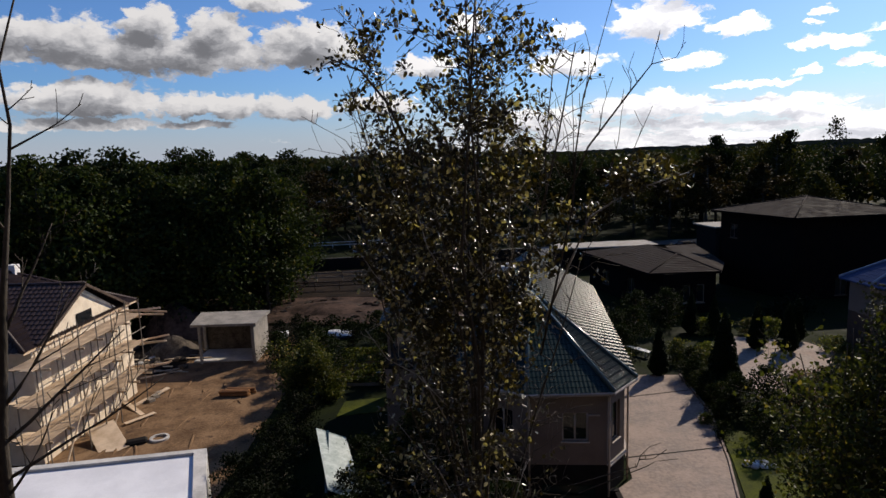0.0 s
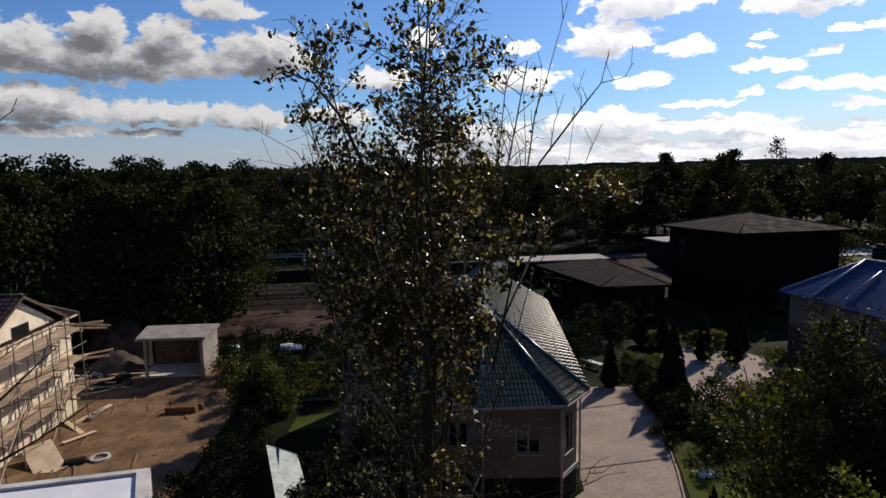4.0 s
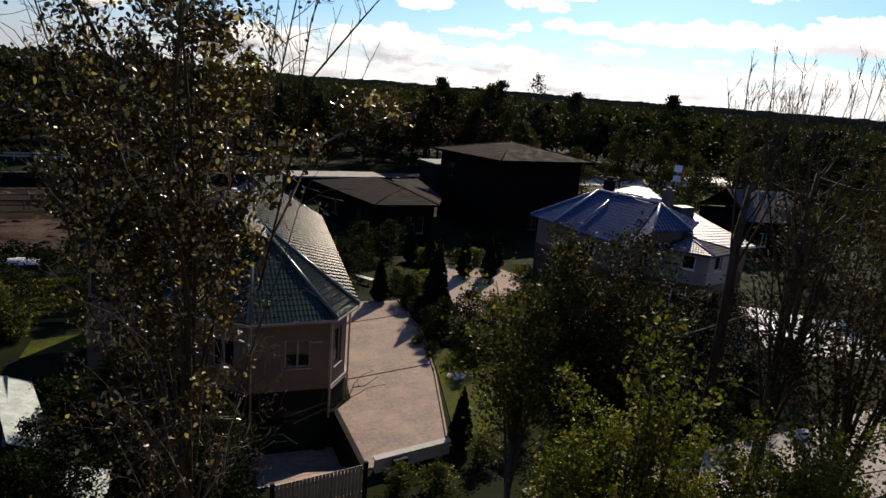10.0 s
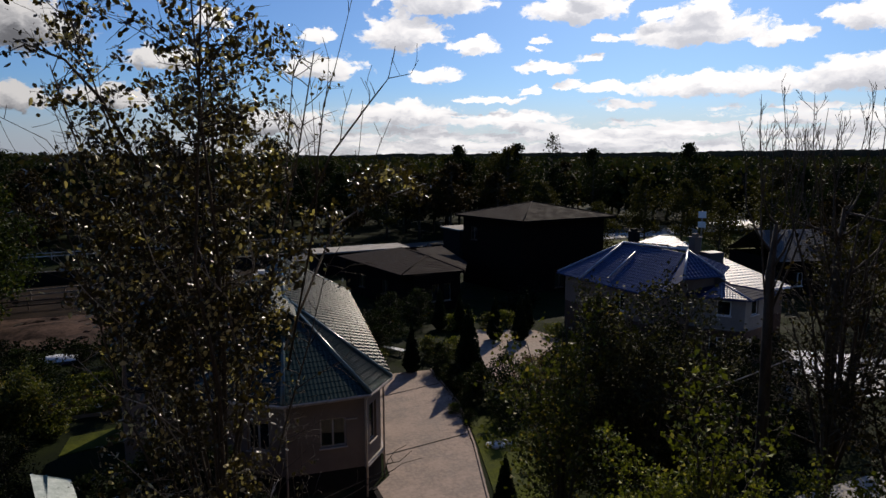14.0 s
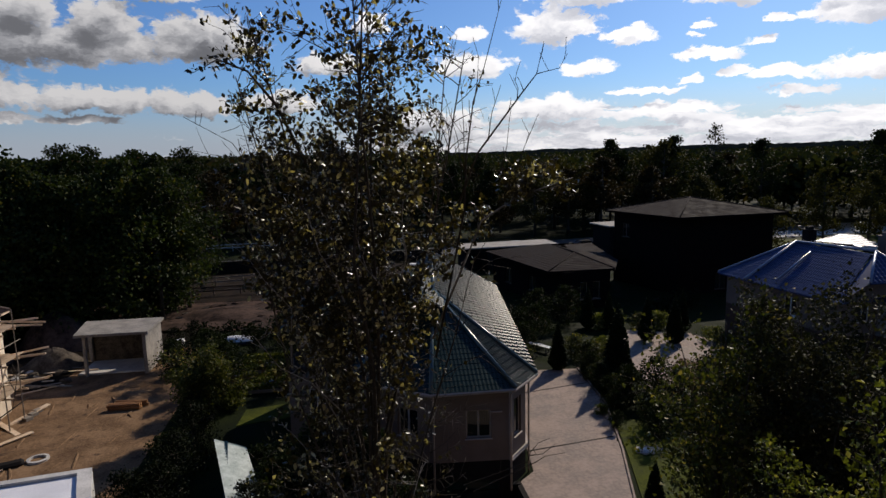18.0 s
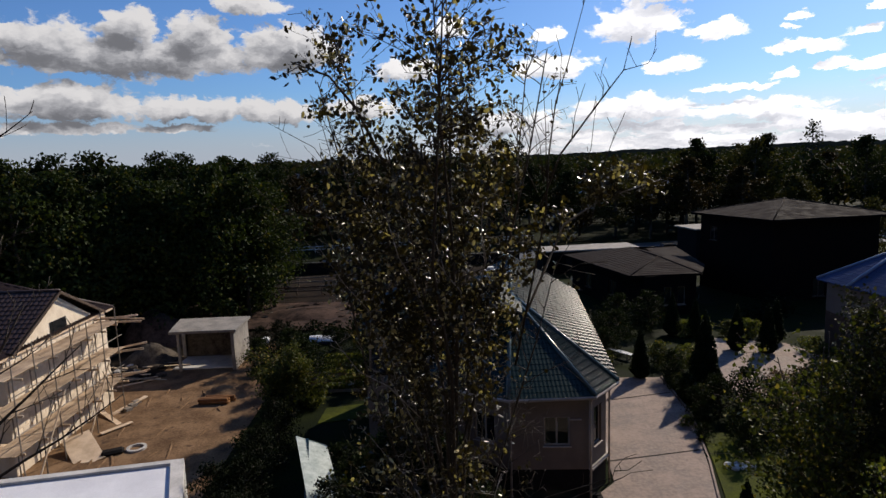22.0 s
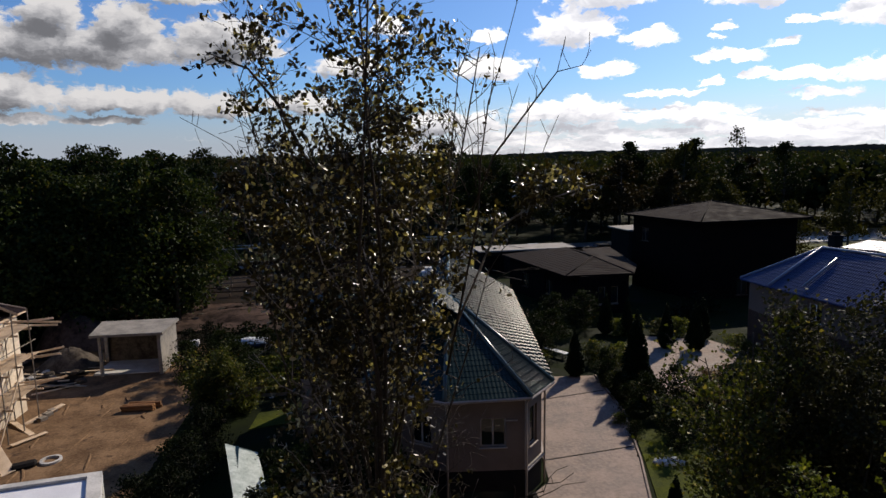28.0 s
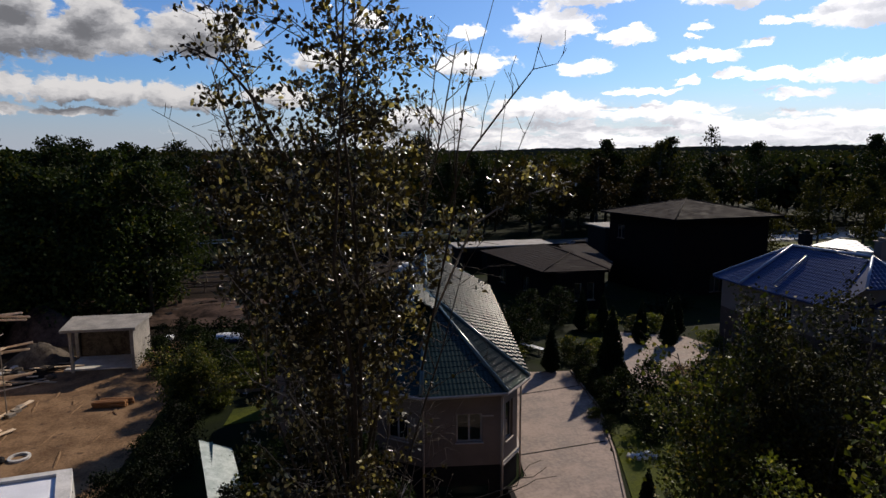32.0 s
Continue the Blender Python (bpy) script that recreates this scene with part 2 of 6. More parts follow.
PAVER = surface("paver", (0.145, 0.108, 0.088), (0.335, 0.26, 0.215), 0.55, 5, 0.85, bump=0.8, spread=0.12)
ASPHALT = surface("asphalt", (0.05, 0.05, 0.05), (0.11, 0.11, 0.11), 0.6, 30, 0.4, bump=0.2, spread=0, spec=0.5)
CONCRETE = surface("concrete", (0.30, 0.29, 0.27), (0.52, 0.50, 0.47), 0.9, 14, 0.85, bump=0.3)
PLASTER = surface("cream_plaster", (0.13, 0.096, 0.077), (0.185, 0.14, 0.113), 0.8, 30, 0.9, bump=0.25)
WHITE_PLASTER = surface("white_plaster", (0.62, 0.59, 0.55), (0.78, 0.75, 0.70), 0.8, 30, 0.9, bump=0.2)
BAY_PLASTER = surface("bay_plaster", (0.19, 0.165, 0.15), (0.27, 0.24, 0.215), 0.8, 30, 0.9, bump=0.2)
# brown taken down near black: the walls' shade is in this colour
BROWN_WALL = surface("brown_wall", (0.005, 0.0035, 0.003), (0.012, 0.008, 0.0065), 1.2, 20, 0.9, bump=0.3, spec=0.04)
PLINTH = surface("dark_plinth", (0.009, 0.008, 0.0075), (0.02, 0.018, 0.017), 1.5, 12, 0.9, bump=0.5, spec=0.08)
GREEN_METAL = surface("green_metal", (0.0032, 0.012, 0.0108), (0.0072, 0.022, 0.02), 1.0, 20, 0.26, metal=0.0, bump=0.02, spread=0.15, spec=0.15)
# lighter than the roof: the sun's glint on the caps is in this colour
GREEN_CAP_GLINT = surface("green_cap_glint", (0.035, 0.06, 0.056), (0.06, 0.09, 0.085), 1.0, 20, 0.25, bump=0.02, spread=0.1, spec=0.5)
BLUE_METAL = surface("blue_metal", (0.012, 0.025, 0.085), (0.024, 0.045, 0.13), 1.0, 20, 0.42, metal=0.0, bump=0.02, spread=0.15, spec=0.3)
# pale copy of the blue, with the white glint of the caps painted in
BLUE_CAP_GLINT = surface("blue_cap_glint", (0.16, 0.19, 0.27), (0.24, 0.28, 0.37), 1.0, 20, 0.3, bump=0.02, spread=0.1, spec=0.5)
# matt, darker copy of the blue, with the bay roof's shade painted in
BLUE_MATT_SHADE = surface("blue_matt_shade", (0.007, 0.011, 0.032), (0.013, 0.02, 0.05), 1.0, 20, 0.7, bump=0.05, spec=0.05)
DARK_TILE = surface("dark_roof_tile", (0.022, 0.013, 0.011), (0.055, 0.034, 0.028), 1.0, 15, 0.5, bump=0.2, spread=0.3)
BROWN_ROOF = surface("brown_shingle", (0.015, 0.011, 0.010), (0.030, 0.023, 0.021), 1.0, 25, 0.9, bump=0.5, spec=0.03)
NEW_WOOD = surface("new_timber", (0.46, 0.33, 0.21), (0.70, 0.55, 0.39), 1.2, 25, 0.75, bump=0.25, stretch=(1, 1, 1), spread=0.3)
GREY_WOOD = surface("grey_timber", (0.14, 0.115, 0.09), (0.30, 0.26, 0.21), 1.2, 25, 0.85, bump=0.4, spread=0.3)
WHITE_FRAME = surface("white_frame", (0.68, 0.68, 0.67), (0.8, 0.8, 0.79), 2, 30, 0.45, bump=0.0)
STEEL = surface("steel", (0.25, 0.25, 0.26), (0.42, 0.42, 0.43), 3, 30, 0.4, metal=0.8, bump=0.05)
WALL_BEHIND = surface("brick_behind", (0.05, 0.04, 0.035), (0.09, 0.07, 0.06), 1.2, 14, 0.9, bump=0.3)
# the cream share stands for sun glints as well as yellowed leaves
LEAF_NEAR = foliage("leaf_near", (0.014, 0.012, 0.0035), (0.062, 0.048, 0.011), (0.5, 0.43, 0.22), 0.16, 0.34, 0.3, 0.45)
LEAF_BUSH = foliage("leaf_bush", (0.014, 0.021, 0.005), (0.10, 0.112, 0.026), (0.24, 0.2, 0.06), 0.10, 0.5, 0.35, 0.12)
LEAF_WOOD = foliage("leaf_wood", (0.008, 0.015, 0.004), (0.045, 0.062, 0.016), (0.10, 0.09, 0.02), 0.05, 0.6, 0.3, 0.08)
LEAF_FAR = foliage("leaf_far", (0.005, 0.010, 0.003), (0.021, 0.030, 0.0075), (0.08, 0.05, 0.018), 0.015, 0.7, 0.25, 0.06)
LEAF_DEEP = foliage("leaf_deep", (0.010, 0.014, 0.005), (0.036, 0.042, 0.014), (0.05, 0.04, 0.014), 0.08, 0.7, 0.25, 0.04)
LEAF_RUST = foliage("leaf_rust", (0.010, 0.008, 0.003), (0.034, 0.023, 0.009), (0.06, 0.04, 0.014), 0.15, 0.7, 0.25, 0.06)
FAR_RIDGE = surface("far_ridge", (0.003, 0.005, 0.006), (0.009, 0.013, 0.013), 0.03, 0.3, 0.95, bump=0.0, spread=0, spec=0.0)
NEEDLE = foliage("needle", (0.004, 0.009, 0.004), (0.016, 0.026, 0.009), None, 0, 0.7, 0.1, 0.06)

LEAF_GREY = foliage("leaf_grey", (0.010, 0.011, 0.006), (0.045, 0.048, 0.024), (0.12, 0.115, 0.06), 0.1, 0.65, 0.2, 0.08)
LEAF_LIME = foliage("leaf_lime", (0.012, 0.02, 0.004), (0.175, 0.2, 0.034), (0.3, 0.28, 0.08), 0.08, 0.55, 0.33, 0.12)
LEAF_DARK = foliage("leaf_dark", (0.012, 0.011, 0.005), (0.045, 0.04, 0.014), (0.07, 0.05, 0.02), 0.1, 0.65, 0.25, 0.08)
LEAF_OLIVE = foliage("leaf_olive", (0.014, 0.015, 0.004), (0.072, 0.068, 0.018), None, 0, 0.7, 0.3, 0.05)

RUBBLE = surface("rubble", (0.03, 0.024, 0.019), (0.12, 0.10, 0.08), 1.5, 8, 0.9, bump=0.8, spread=0.3, spec=0.05)
BROWN_FRAME = surface("brown_frame", (0.06, 0.04, 0.03), (0.10, 0.07, 0.05), 2, 30, 0.5, bump=0.1)
BRICK_WALL = surface("brown_brick", (0.06, 0.034, 0.025), (0.11, 0.065, 0.048), 1.5, 16, 0.9, bump=0.4)
GREY_ROOF = surface("grey_roof", (0.035, 0.034, 0.036), (0.07, 0.068, 0.07), 1.0, 15, 0.5, bump=0.2)
BLOCK = surface("cream_block", (0.56, 0.46, 0.34), (0.74, 0.64, 0.50), 1.5, 20, 0.9, bump=0.3, spread=0.3)
POLY = surface("polycarbonate", (0.36, 0.42, 0.38), (0.62, 0.68, 0.63), 2.5, 14, 0.3, bump=0.15, spots=((0.2, 0.24, 0.2), 3.0, 0.62))

WHITE_FELT = surface("white_felt", (0.58, 0.58, 0.6), (0.74, 0.74, 0.76), 0.6, 18, 0.5, bump=0.15)
RUST_WOOD = surface("rust_wood", (0.16, 0.07, 0.03), (0.3, 0.15, 0.06), 1.5, 25, 0.85, bump=0.4, spread=0.3)
YELLOW = surface("yellow_paint", (0.5, 0.34, 0.03), (0.62, 0.44, 0.05), 2, 20, 0.4, bump=0.0)
NEW_GREY = surface("grey_slat", (0.24, 0.2, 0.17), (0.36, 0.31, 0.27), 2, 25, 0.7, bump=0.2, spread=0.2)
LEAF_PINK = foliage("leaf_pink", (0.05, 0.028, 0.02), (0.26, 0.17, 0.13), (0.4, 0.3, 0.24), 0.15, 0.6, 0.25, 0.08)
# shaded copy of the bush leaves: the shade is put into the colour
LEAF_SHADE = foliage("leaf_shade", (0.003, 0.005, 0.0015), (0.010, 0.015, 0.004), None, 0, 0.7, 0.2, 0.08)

DECK = surface("deck_board", (0.25, 0.175, 0.115), (0.46, 0.35, 0.24), 1.2, 25, 0.85, bump=0.3, spread=0.4)

TRIM = surface("beige_trim", (0.30, 0.25, 0.215), (0.40, 0.34, 0.30), 2, 30, 0.6, bump=0.0)

# ---- builders ----
def mesh_of(bm, name, material, smooth=False):
    me = bpy.data.meshes.new(name)
    bmesh.ops.recalc_face_normals(bm, faces=bm.faces)
    bm.to_mesh(me)
    bm.free()
    for m in material if isinstance(material, (list, tuple)) else (material,):
        me.materials.append(m)
    if smooth:
        me.polygons.foreach_set("use_smooth", [True] * len(me.polygons))
    return me


def part(name, bm, material, parent, label="", smooth=False, kind=""):
    """Link a bmesh (or a mesh) as one mesh object under a thing or a part."""
    me = bm if isinstance(bm, bpy.types.Mesh) else mesh_of(bm, name, material, smooth)
    ob = new(name, me)
    ob.parent = parent
    return tagged(ob, label, kind=kind)


def thing(name, m, label, category, group="", kind="", data=None):
    ob = new(name, data)
    ob.matrix_basis = m
    if data is None:
        ob.empty_display_size = 0.3
    return tagged(ob, label, category, group, kind)


def box(bm, x0, x1, y0, y1, z0, z1, m=None):
    v = [bm.verts.new((m @ Vector(c)) if m else c) for c in ((x0, y0, z0), (x1, y0, z0), (x1, y1, z0), (x0, y1, z0), (x0, y0, z1), (x1, y0, z1), (x1, y1, z1), (x0, y1, z1))]
    for f in ((3, 2, 1, 0), (4, 5, 6, 7), (0, 1, 5, 4), (1, 2, 6, 5), (2, 3, 7, 6), (3, 0, 4, 7)):
        bm.faces.new([v[i] for i in f])


def boxes(*rows):
    bm = bmesh.new()
    for r in rows:
        box(bm, *r)
    return bm


def soft_box(x0, x1, y0, y1, z0, z1, r=0.02):
    bm = boxes((x0, x1, y0, y1, z0, z1))
    bmesh.ops.bevel(bm, geom=bm.edges[:], offset=r, segments=1, affect="EDGES")
    return bm


def prism(points, z0, z1, bm=None):
    """An upright solid over a flat outline of (x, y) points."""
    bm = bm or bmesh.new()
    lo = [bm.verts.new((x, y, z0)) for x, y in points]
    hi = [bm.verts.new((x, y, z1)) for x, y in points]
    bm.faces.new(lo[::-1])
    bm.faces.new(hi)
    for i in range(len(points)):
        j = (i + 1) % len(points)
        bm.faces.new((lo[i], lo[j], hi[j], hi[i]))
    return bm


def tube(bm, path, radii, sides=6):
    """A tapering limb along a path."""
    rings, up = [], Vector((0.31, 0.2, 0.93))
    path = [Vector(p) for p in path]
    for i, p in enumerate(path):
        way = (path[min(i + 1, len(path) - 1)] - path[max(i - 1, 0)]).normalized()
        a = way.cross(up if abs(way.dot(up)) < 0.95 else Vector((1, 0, 0))).normalized()
        b = way.cross(a)
        rings.append([bm.verts.new(p + (a * math.cos(6.2832 * k / sides) + b * math.sin(6.2832 * k / sides)) * radii[i]) for k in range(sides)])
    for r, s in zip(rings, rings[1:]):
        for k in range(sides):
            bm.faces.new((r[k], r[(k + 1) % sides], s[(k + 1) % sides], s[k]))
    bm.faces.new(rings[0][::-1])
    bm.faces.new(rings[-1])


def bar(bm, a, b, r=0.03, sides=6):
    tube(bm, (a, b), (r, r), sides)


def beam(bm, a, b, w, h):
    """A straight timber of square section from a to b."""
    a, b = Vector(a), Vector(b)
    way = (b - a).normalized()
    side = way.cross(Vector((0, 0, 1)) if abs(way.z) < 0.95 else Vector((0, 1, 0))).normalized() * w / 2
    top = side.cross(way).normalized() * h / 2
    v = [bm.verts.new(p + s * side + t * top) for p in (a, b) for s, t in ((-1, -1), (1, -1), (1, 1), (-1, 1))]
    for f in ((3, 2, 1, 0), (4, 5, 6, 7), (0, 1, 5, 4), (1, 2, 6, 5), (2, 3, 7, 6), (3, 0, 4, 7)):
        bm.faces.new([v[i] for i in f])


def slope(eave_l, eave_r, top_l, top_r, wave=0.19, course=0.35, amp=0.013, step=0.02, tile=False, bm=None):
    """A slope of pressed metal tiles: waves across it and a step at each course; the corners are seen from outside."""
    bm = bm or bmesh.new()
    a, b, c, d = (Vector(p) for p in (eave_l, eave_r, top_l, top_r))
    along = (b - a).normalized()
    out = along.cross(((c + d) / 2 - (a + b) / 2)).normalized()
    if out.z < 0:
        out = -out
    up = out.cross(along)
    if up.z < 0:
        up = -up
    height = (c - a).dot(up)
    xs = [0.0, (b - a).dot(along), (c - a).dot(along), (d - a).dot(along)]
    rows = max(1, round(height / course))
    per = 8 if tile else 4
    lips = ((0.0, 0.25), (0.2, 1.0), (1.0, 0.0)) if tile else ((0.0, 1.0), (1.0, 0.0))
    for k in range(rows):
        cuts = [(height * (k + f) / rows, step * l) for f, l in lips]
        lo = [xs[0] + (xs[2] - xs[0]) * s / height for s, _ in cuts]
        hi = [xs[1] + (xs[3] - xs[1]) * s / height for s, _ in cuts]
        n0, n1 = math.floor(min(lo) / wave * per), math.ceil(max(hi) / wave * per)
        prev = None
        for i in range(n0, n1 + 1):
            x = i * wave / per
            w = amp * math.sin(6.2832 * i / per)
            q = [a + along * min(max(x, l), max(h, l)) + up * s + out * (w + lift) for (s, lift), l, h in zip(cuts, lo, hi)]
            cur = [bm.verts.new(p) for p in [q[0] - out * cuts[0][1]] + q]
            if prev:
                for u in range(len(cur) - 1):
                    if (cur[u].co - prev[u].co).length > 1e-4 or (cur[u + 1].co - prev[u + 1].co).length > 1e-4:
                        bm.faces.new((prev[u], cur[u], cur[u + 1], prev[u + 1]))
            prev = cur
    bmesh.ops.remove_doubles(bm, verts=bm.verts, dist=1e-4)
    return bm


def leaf_mesh(name, centres, size, material, rng, fold=0.25, droop=0.0, oval=False):
    """Many small folded leaves at the places given; oval ones have a rounder outline."""
    n = len(centres)
    c = np.asarray(centres, float)
    d = rng.normal(size=(n, 3))
    d[:, 2] -= droop
    d /= np.linalg.norm(d, axis=1, keepdims=True)
    s = np.cross(d, rng.normal(size=(n, 3)))
    s /= np.linalg.norm(s, axis=1, keepdims=True)
    u = np.cross(s, d)
    k = size * rng.uniform(0.65, 1.35, (n, 1))
    base, tip = c - d * k * 0.5, c + d * k * 0.5
    left = c - s * k * 0.36 + u * k * fold
    right = c + s * k * 0.36 + u * k * fold
    if oval:
        near_, far_ = -d * k * 0.22, d * k * 0.2
        right, left = right * 0.74 + c * 0.26, left * 0.74 + c * 0.26
        ring, tris = [base, right + near_, right * 0.85 + c * 0.15 + far_, tip, left * 0.85 + c * 0.15 + far_, left + near_], [0, 1, 2, 0, 2, 3, 0, 3, 4, 0, 4, 5]
    else:
        ring, tris = [base, right, tip, left], [0, 1, 2, 0, 2, 3]
    verts = np.stack(ring, 1).reshape(-1, 3)
    me = bpy.data.meshes.new(name)
    me.vertices.add(len(verts))
    me.vertices.foreach_set("co", verts.ravel())
    idx = (np.arange(n)[:, None] * len(ring) + np.array(tris)).ravel()
    me.loops.add(len(idx))
    me.loops.foreach_set("vertex_index", idx)
    me.polygons.add(len(idx) // 3)
    me.polygons.foreach_set("loop_start", np.arange(0, len(idx), 3))
    me.polygons.foreach_set("loop_total", np.full(len(idx) // 3, 3))
    me.materials.append(material)
    me.update(calc_edges=True)
    return me


def branching(rng, start, way, length, radius, levels, bend=0.35, kids=4, lift=0.15, spread=0.75, first=0.3, short=0.4):
    """Limbs as a list of (path, radii, level), grown from one shoot."""
    out, todo = [], [(Vector(start), Vector(way).normalized(), length, radius, 0)]
    while todo:
        p, w, l, r, lev = todo.pop()
        n = 5 if lev < 2 else 4
        path, radii = [p.copy()], [r]
        for i in range(n):
            w = (w + Vector(rng.normal(size=3)) * bend / n + Vector((0, 0, lift / n))).normalized()
            p = p + w * l / n
            path.append(p.copy())
            radii.append(r * (1 - 0.75 * (i + 1) / n))
        out.append((path, radii, lev))
        if lev + 1 < levels:
            for k in range(kids):
                f = first + (1 - first) * (k + rng.uniform(0.2, 0.8)) / kids
                i = min(int(f * n), n - 1)
                at = path[i].lerp(path[i + 1], f * n - i)
                side = Vector(rng.normal(size=3))
                side = (side - w * side.dot(w)).normalized()
                nw = (w * (1 - spread * 0.5) + side * spread).normalized()
                todo.append((at, nw, l * rng.uniform(0.8, 1.3) * short * (1.25 - 0.6 * f), radii[i] * 0.5, lev + 1))
    return out


def limb_mesh(name, limbs, material, least=0.004):
    bm = bmesh.new()
    for path, radii, lev in limbs:
        tube(bm, path, [max(r, least) for r in radii], 8 if lev == 0 else 5 if lev == 1 else 4)
    return mesh_of(bm, name, material, True)


def along_limbs(rng, limbs, count, scatter, from_level=1, low=0.2):
    """Places for leaves along the finer limbs."""
    fine = [l for l in limbs if l[2] >= from_level]
    weight = np.array([sum((b - a).length for a, b in zip(l[0], l[0][1:])) for l in fine])
    pick = rng.choice(len(fine), count, p=weight / weight.sum())
    res = np.empty((count, 3))
    for i, k in enumerate(pick):
        path = fine[k][0]
        f = rng.uniform(low, 1.02) * (len(path) - 1)
        j = min(int(f), len(path) - 2)
        res[i] = path[j].lerp(path[j + 1], f - j)
    return res + rng.normal(size=(count, 3)) * scatter


def wood_tree(seed, height, width, base, leaves, size, material, bark, cone=0.0):
    """Trunk and crown meshes of a tree at some distance: clumps of leaves on limbs, uneven, with gaps."""
    rng = np.random.default_rng(seed)
    limbs = [([Vector((0, 0, 0)), Vector((0.1, 0.05, height * 0.35)), Vector((-0.1, 0.12, height * 0.65)), Vector((0.05, 0, height * 0.97))],
              [height * 0.016, height * 0.012, height * 0.007, 0.02], 0)]
    spots, reach = [], []
    n = 30
    for i in range(n):
        f = (i + rng.uniform(0, 1)) / n
        z = height * (base + (0.98 - base) * f)
        a = rng.uniform(0, 6.2832)
        prof = (1 - f) ** 0.8 if cone else math.sin(math.pi * min(0.97, 0.16 + 0.84 * f)) ** 0.7
        r = width * prof * rng.uniform(0.55, 1.1)
        tip = Vector((math.cos(a) * r, math.sin(a) * r, z + (0.12 - 0.3 * cone) * r))
        limbs.append(([Vector((0, 0, max(0.3, z - 0.25 * r))), tip * 0.55 + Vector((0, 0, z * 0.42)), tip], [height * 0.005, height * 0.003, 0.015], 1))
        for g in (0.45, 0.75, 1.0):
            spots.append(Vector((tip.x * g, tip.y * g, z + (tip.z - z) * g)))
            reach.append(width * (0.16 + 0.12 * rng.uniform()) * (0.55 + 0.6 * prof))
    pick = rng.integers(0, len(spots), leaves)
    c = np.array([spots[k] for k in pick]) + np.clip(rng.normal(size=(leaves, 3)), -1.9, 1.9) * np.array([reach[k] for k in pick])[:, None] * (0.8, 0.8, 0.6)
    c[:, 2] = np.clip(c[:, 2], height * base * 0.8, height * 1.02)
    return limb_mesh("trunk", limbs, bark, 0.02), leaf_mesh("crown", c, size, material, rng)


def stand(name, meshes, m, label, category, group=""):
    t = thing(name, m, label, category, group)
    part("trunk", meshes[0], None, t)
    part("crown", meshes[1], None, t)
    return t


# ---- the ground and what is laid on it ----
def sheet(name, points, z, material, label, category):
    ob = new(name, mesh_of(prism(points, z - 0.25, z), name, material))
    return tagged(ob, label, category, kind="structure")


def make_ground():
    """One sheet to the horizon, finer near the houses, with a hollow for the garage ramp."""
    bm = bmesh.new()
    xs = [-2500, -900, -400, -200, -120] + list(range(-80, 121, 8)) + [160, 260, 500, 1000, 2500]
    ys = [-600, -200, -60, -20] + list(range(-4, 125, 8)) + [160, 240, 400, 800, 1600, 3200]
    grid = {}
    for i, x in enumerate(xs):
        for j, y in enumerate(ys):
            far = max(0, math.hypot(x - 20, y - 50) - 90)
            z = -0.02 + 0.25 * noise.noise(Vector((x * 0.03, y * 0.03, 1.0))) * min(1, far / 60)
            grid[i, j] = bm.verts.new((x, y, z))
    for i in range(len(xs) - 1):
        for j in range(len(ys) - 1):
            if not (xs[i] == 0 and ys[j] == 20):
                bm.faces.new((grid[i, j], grid[i + 1, j], grid[i + 1, j + 1], grid[i, j + 1]))
    # round the ramp down to the garage
    h = -0.02
    for x0, x1, y0, y1 in ((0, 3.2, 20, 28), (7.5, 8, 20, 28), (3.2, 7.5, 20, 22.4), (3.2, 7.5, 27.25, 28)):
        bm.faces.new([bm.verts.new(c) for c in ((x0, y0, h), (x1, y0, h), (x1, y1, h), (x0, y1, h))])
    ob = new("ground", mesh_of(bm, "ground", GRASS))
    tagged(ob, "rough dark autumn grass over the whole plain", "ground", kind="structure")


make_ground()
sheet("pavement_1", [(7.75, 22.4), (11.2, 22.4), (12.0, 23.5), (14.0, 30.0), (15.6, 36.0), (16.2, 42.5), (13.0, 42.8), (11.0, 44.0), (8.7, 28.5), (7.75, 27.6)], 0.04, PAVER, "pinkish grey paved drive beside the green-roofed house", "driveway")
sheet("pavement_2", [(19.5, 37.5), (25.0, 37.0), (31.0, 43.0), (29.0, 49.0), (23.5, 51.5), (20.5, 48.0), (21.0, 44.0)], 0.04, PAVER, "pinkish grey paved yard among conifers", "pavement")
sheet("bare_soil", [(-40, 26), (-11.5, 24), (-11.5, 45), (-14.0, 56), (-34, 62), (-44, 50)], 0.02, SOIL, "bare brown soil of a building site", "soil")
# sheet that paints the shade behind the site onto the soil
sheet("dark_ground", [(-46, 46), (-21.3, 46.3), (-21.2, 53.0), (-14.6, 53.0), (-14.6, 60.2), (-34.2, 62.6), (-48, 54)], 0.05, DARK_SHADE_EARTH, "earth at the back of the building site, coloured dark for the shade there", "soil")
sheet("road", [(-160, 84), (-20, 93), (20, 97), (60, 104), (180, 112), (180, 120), (60, 112), (20, 106), (-20, 101), (-160, 92)], 0.03, ASPHALT, "grey asphalt road shining in the sun", "road")
sheet("lawn", [(-7.2, 37.2), (-3.9, 37.9), (-3.9, 40.2), (-7.0, 39.6)], 0.03, LAWN, "small bright green lawn by the house", "lawn")
sheet("lawn", [(12.4, 23.5), (17.5, 24.0), (18.0, 33.0), (15.2, 33.5), (14.3, 30.0)], 0.03, LAWN, "green lawn beside the paved drive", "lawn")



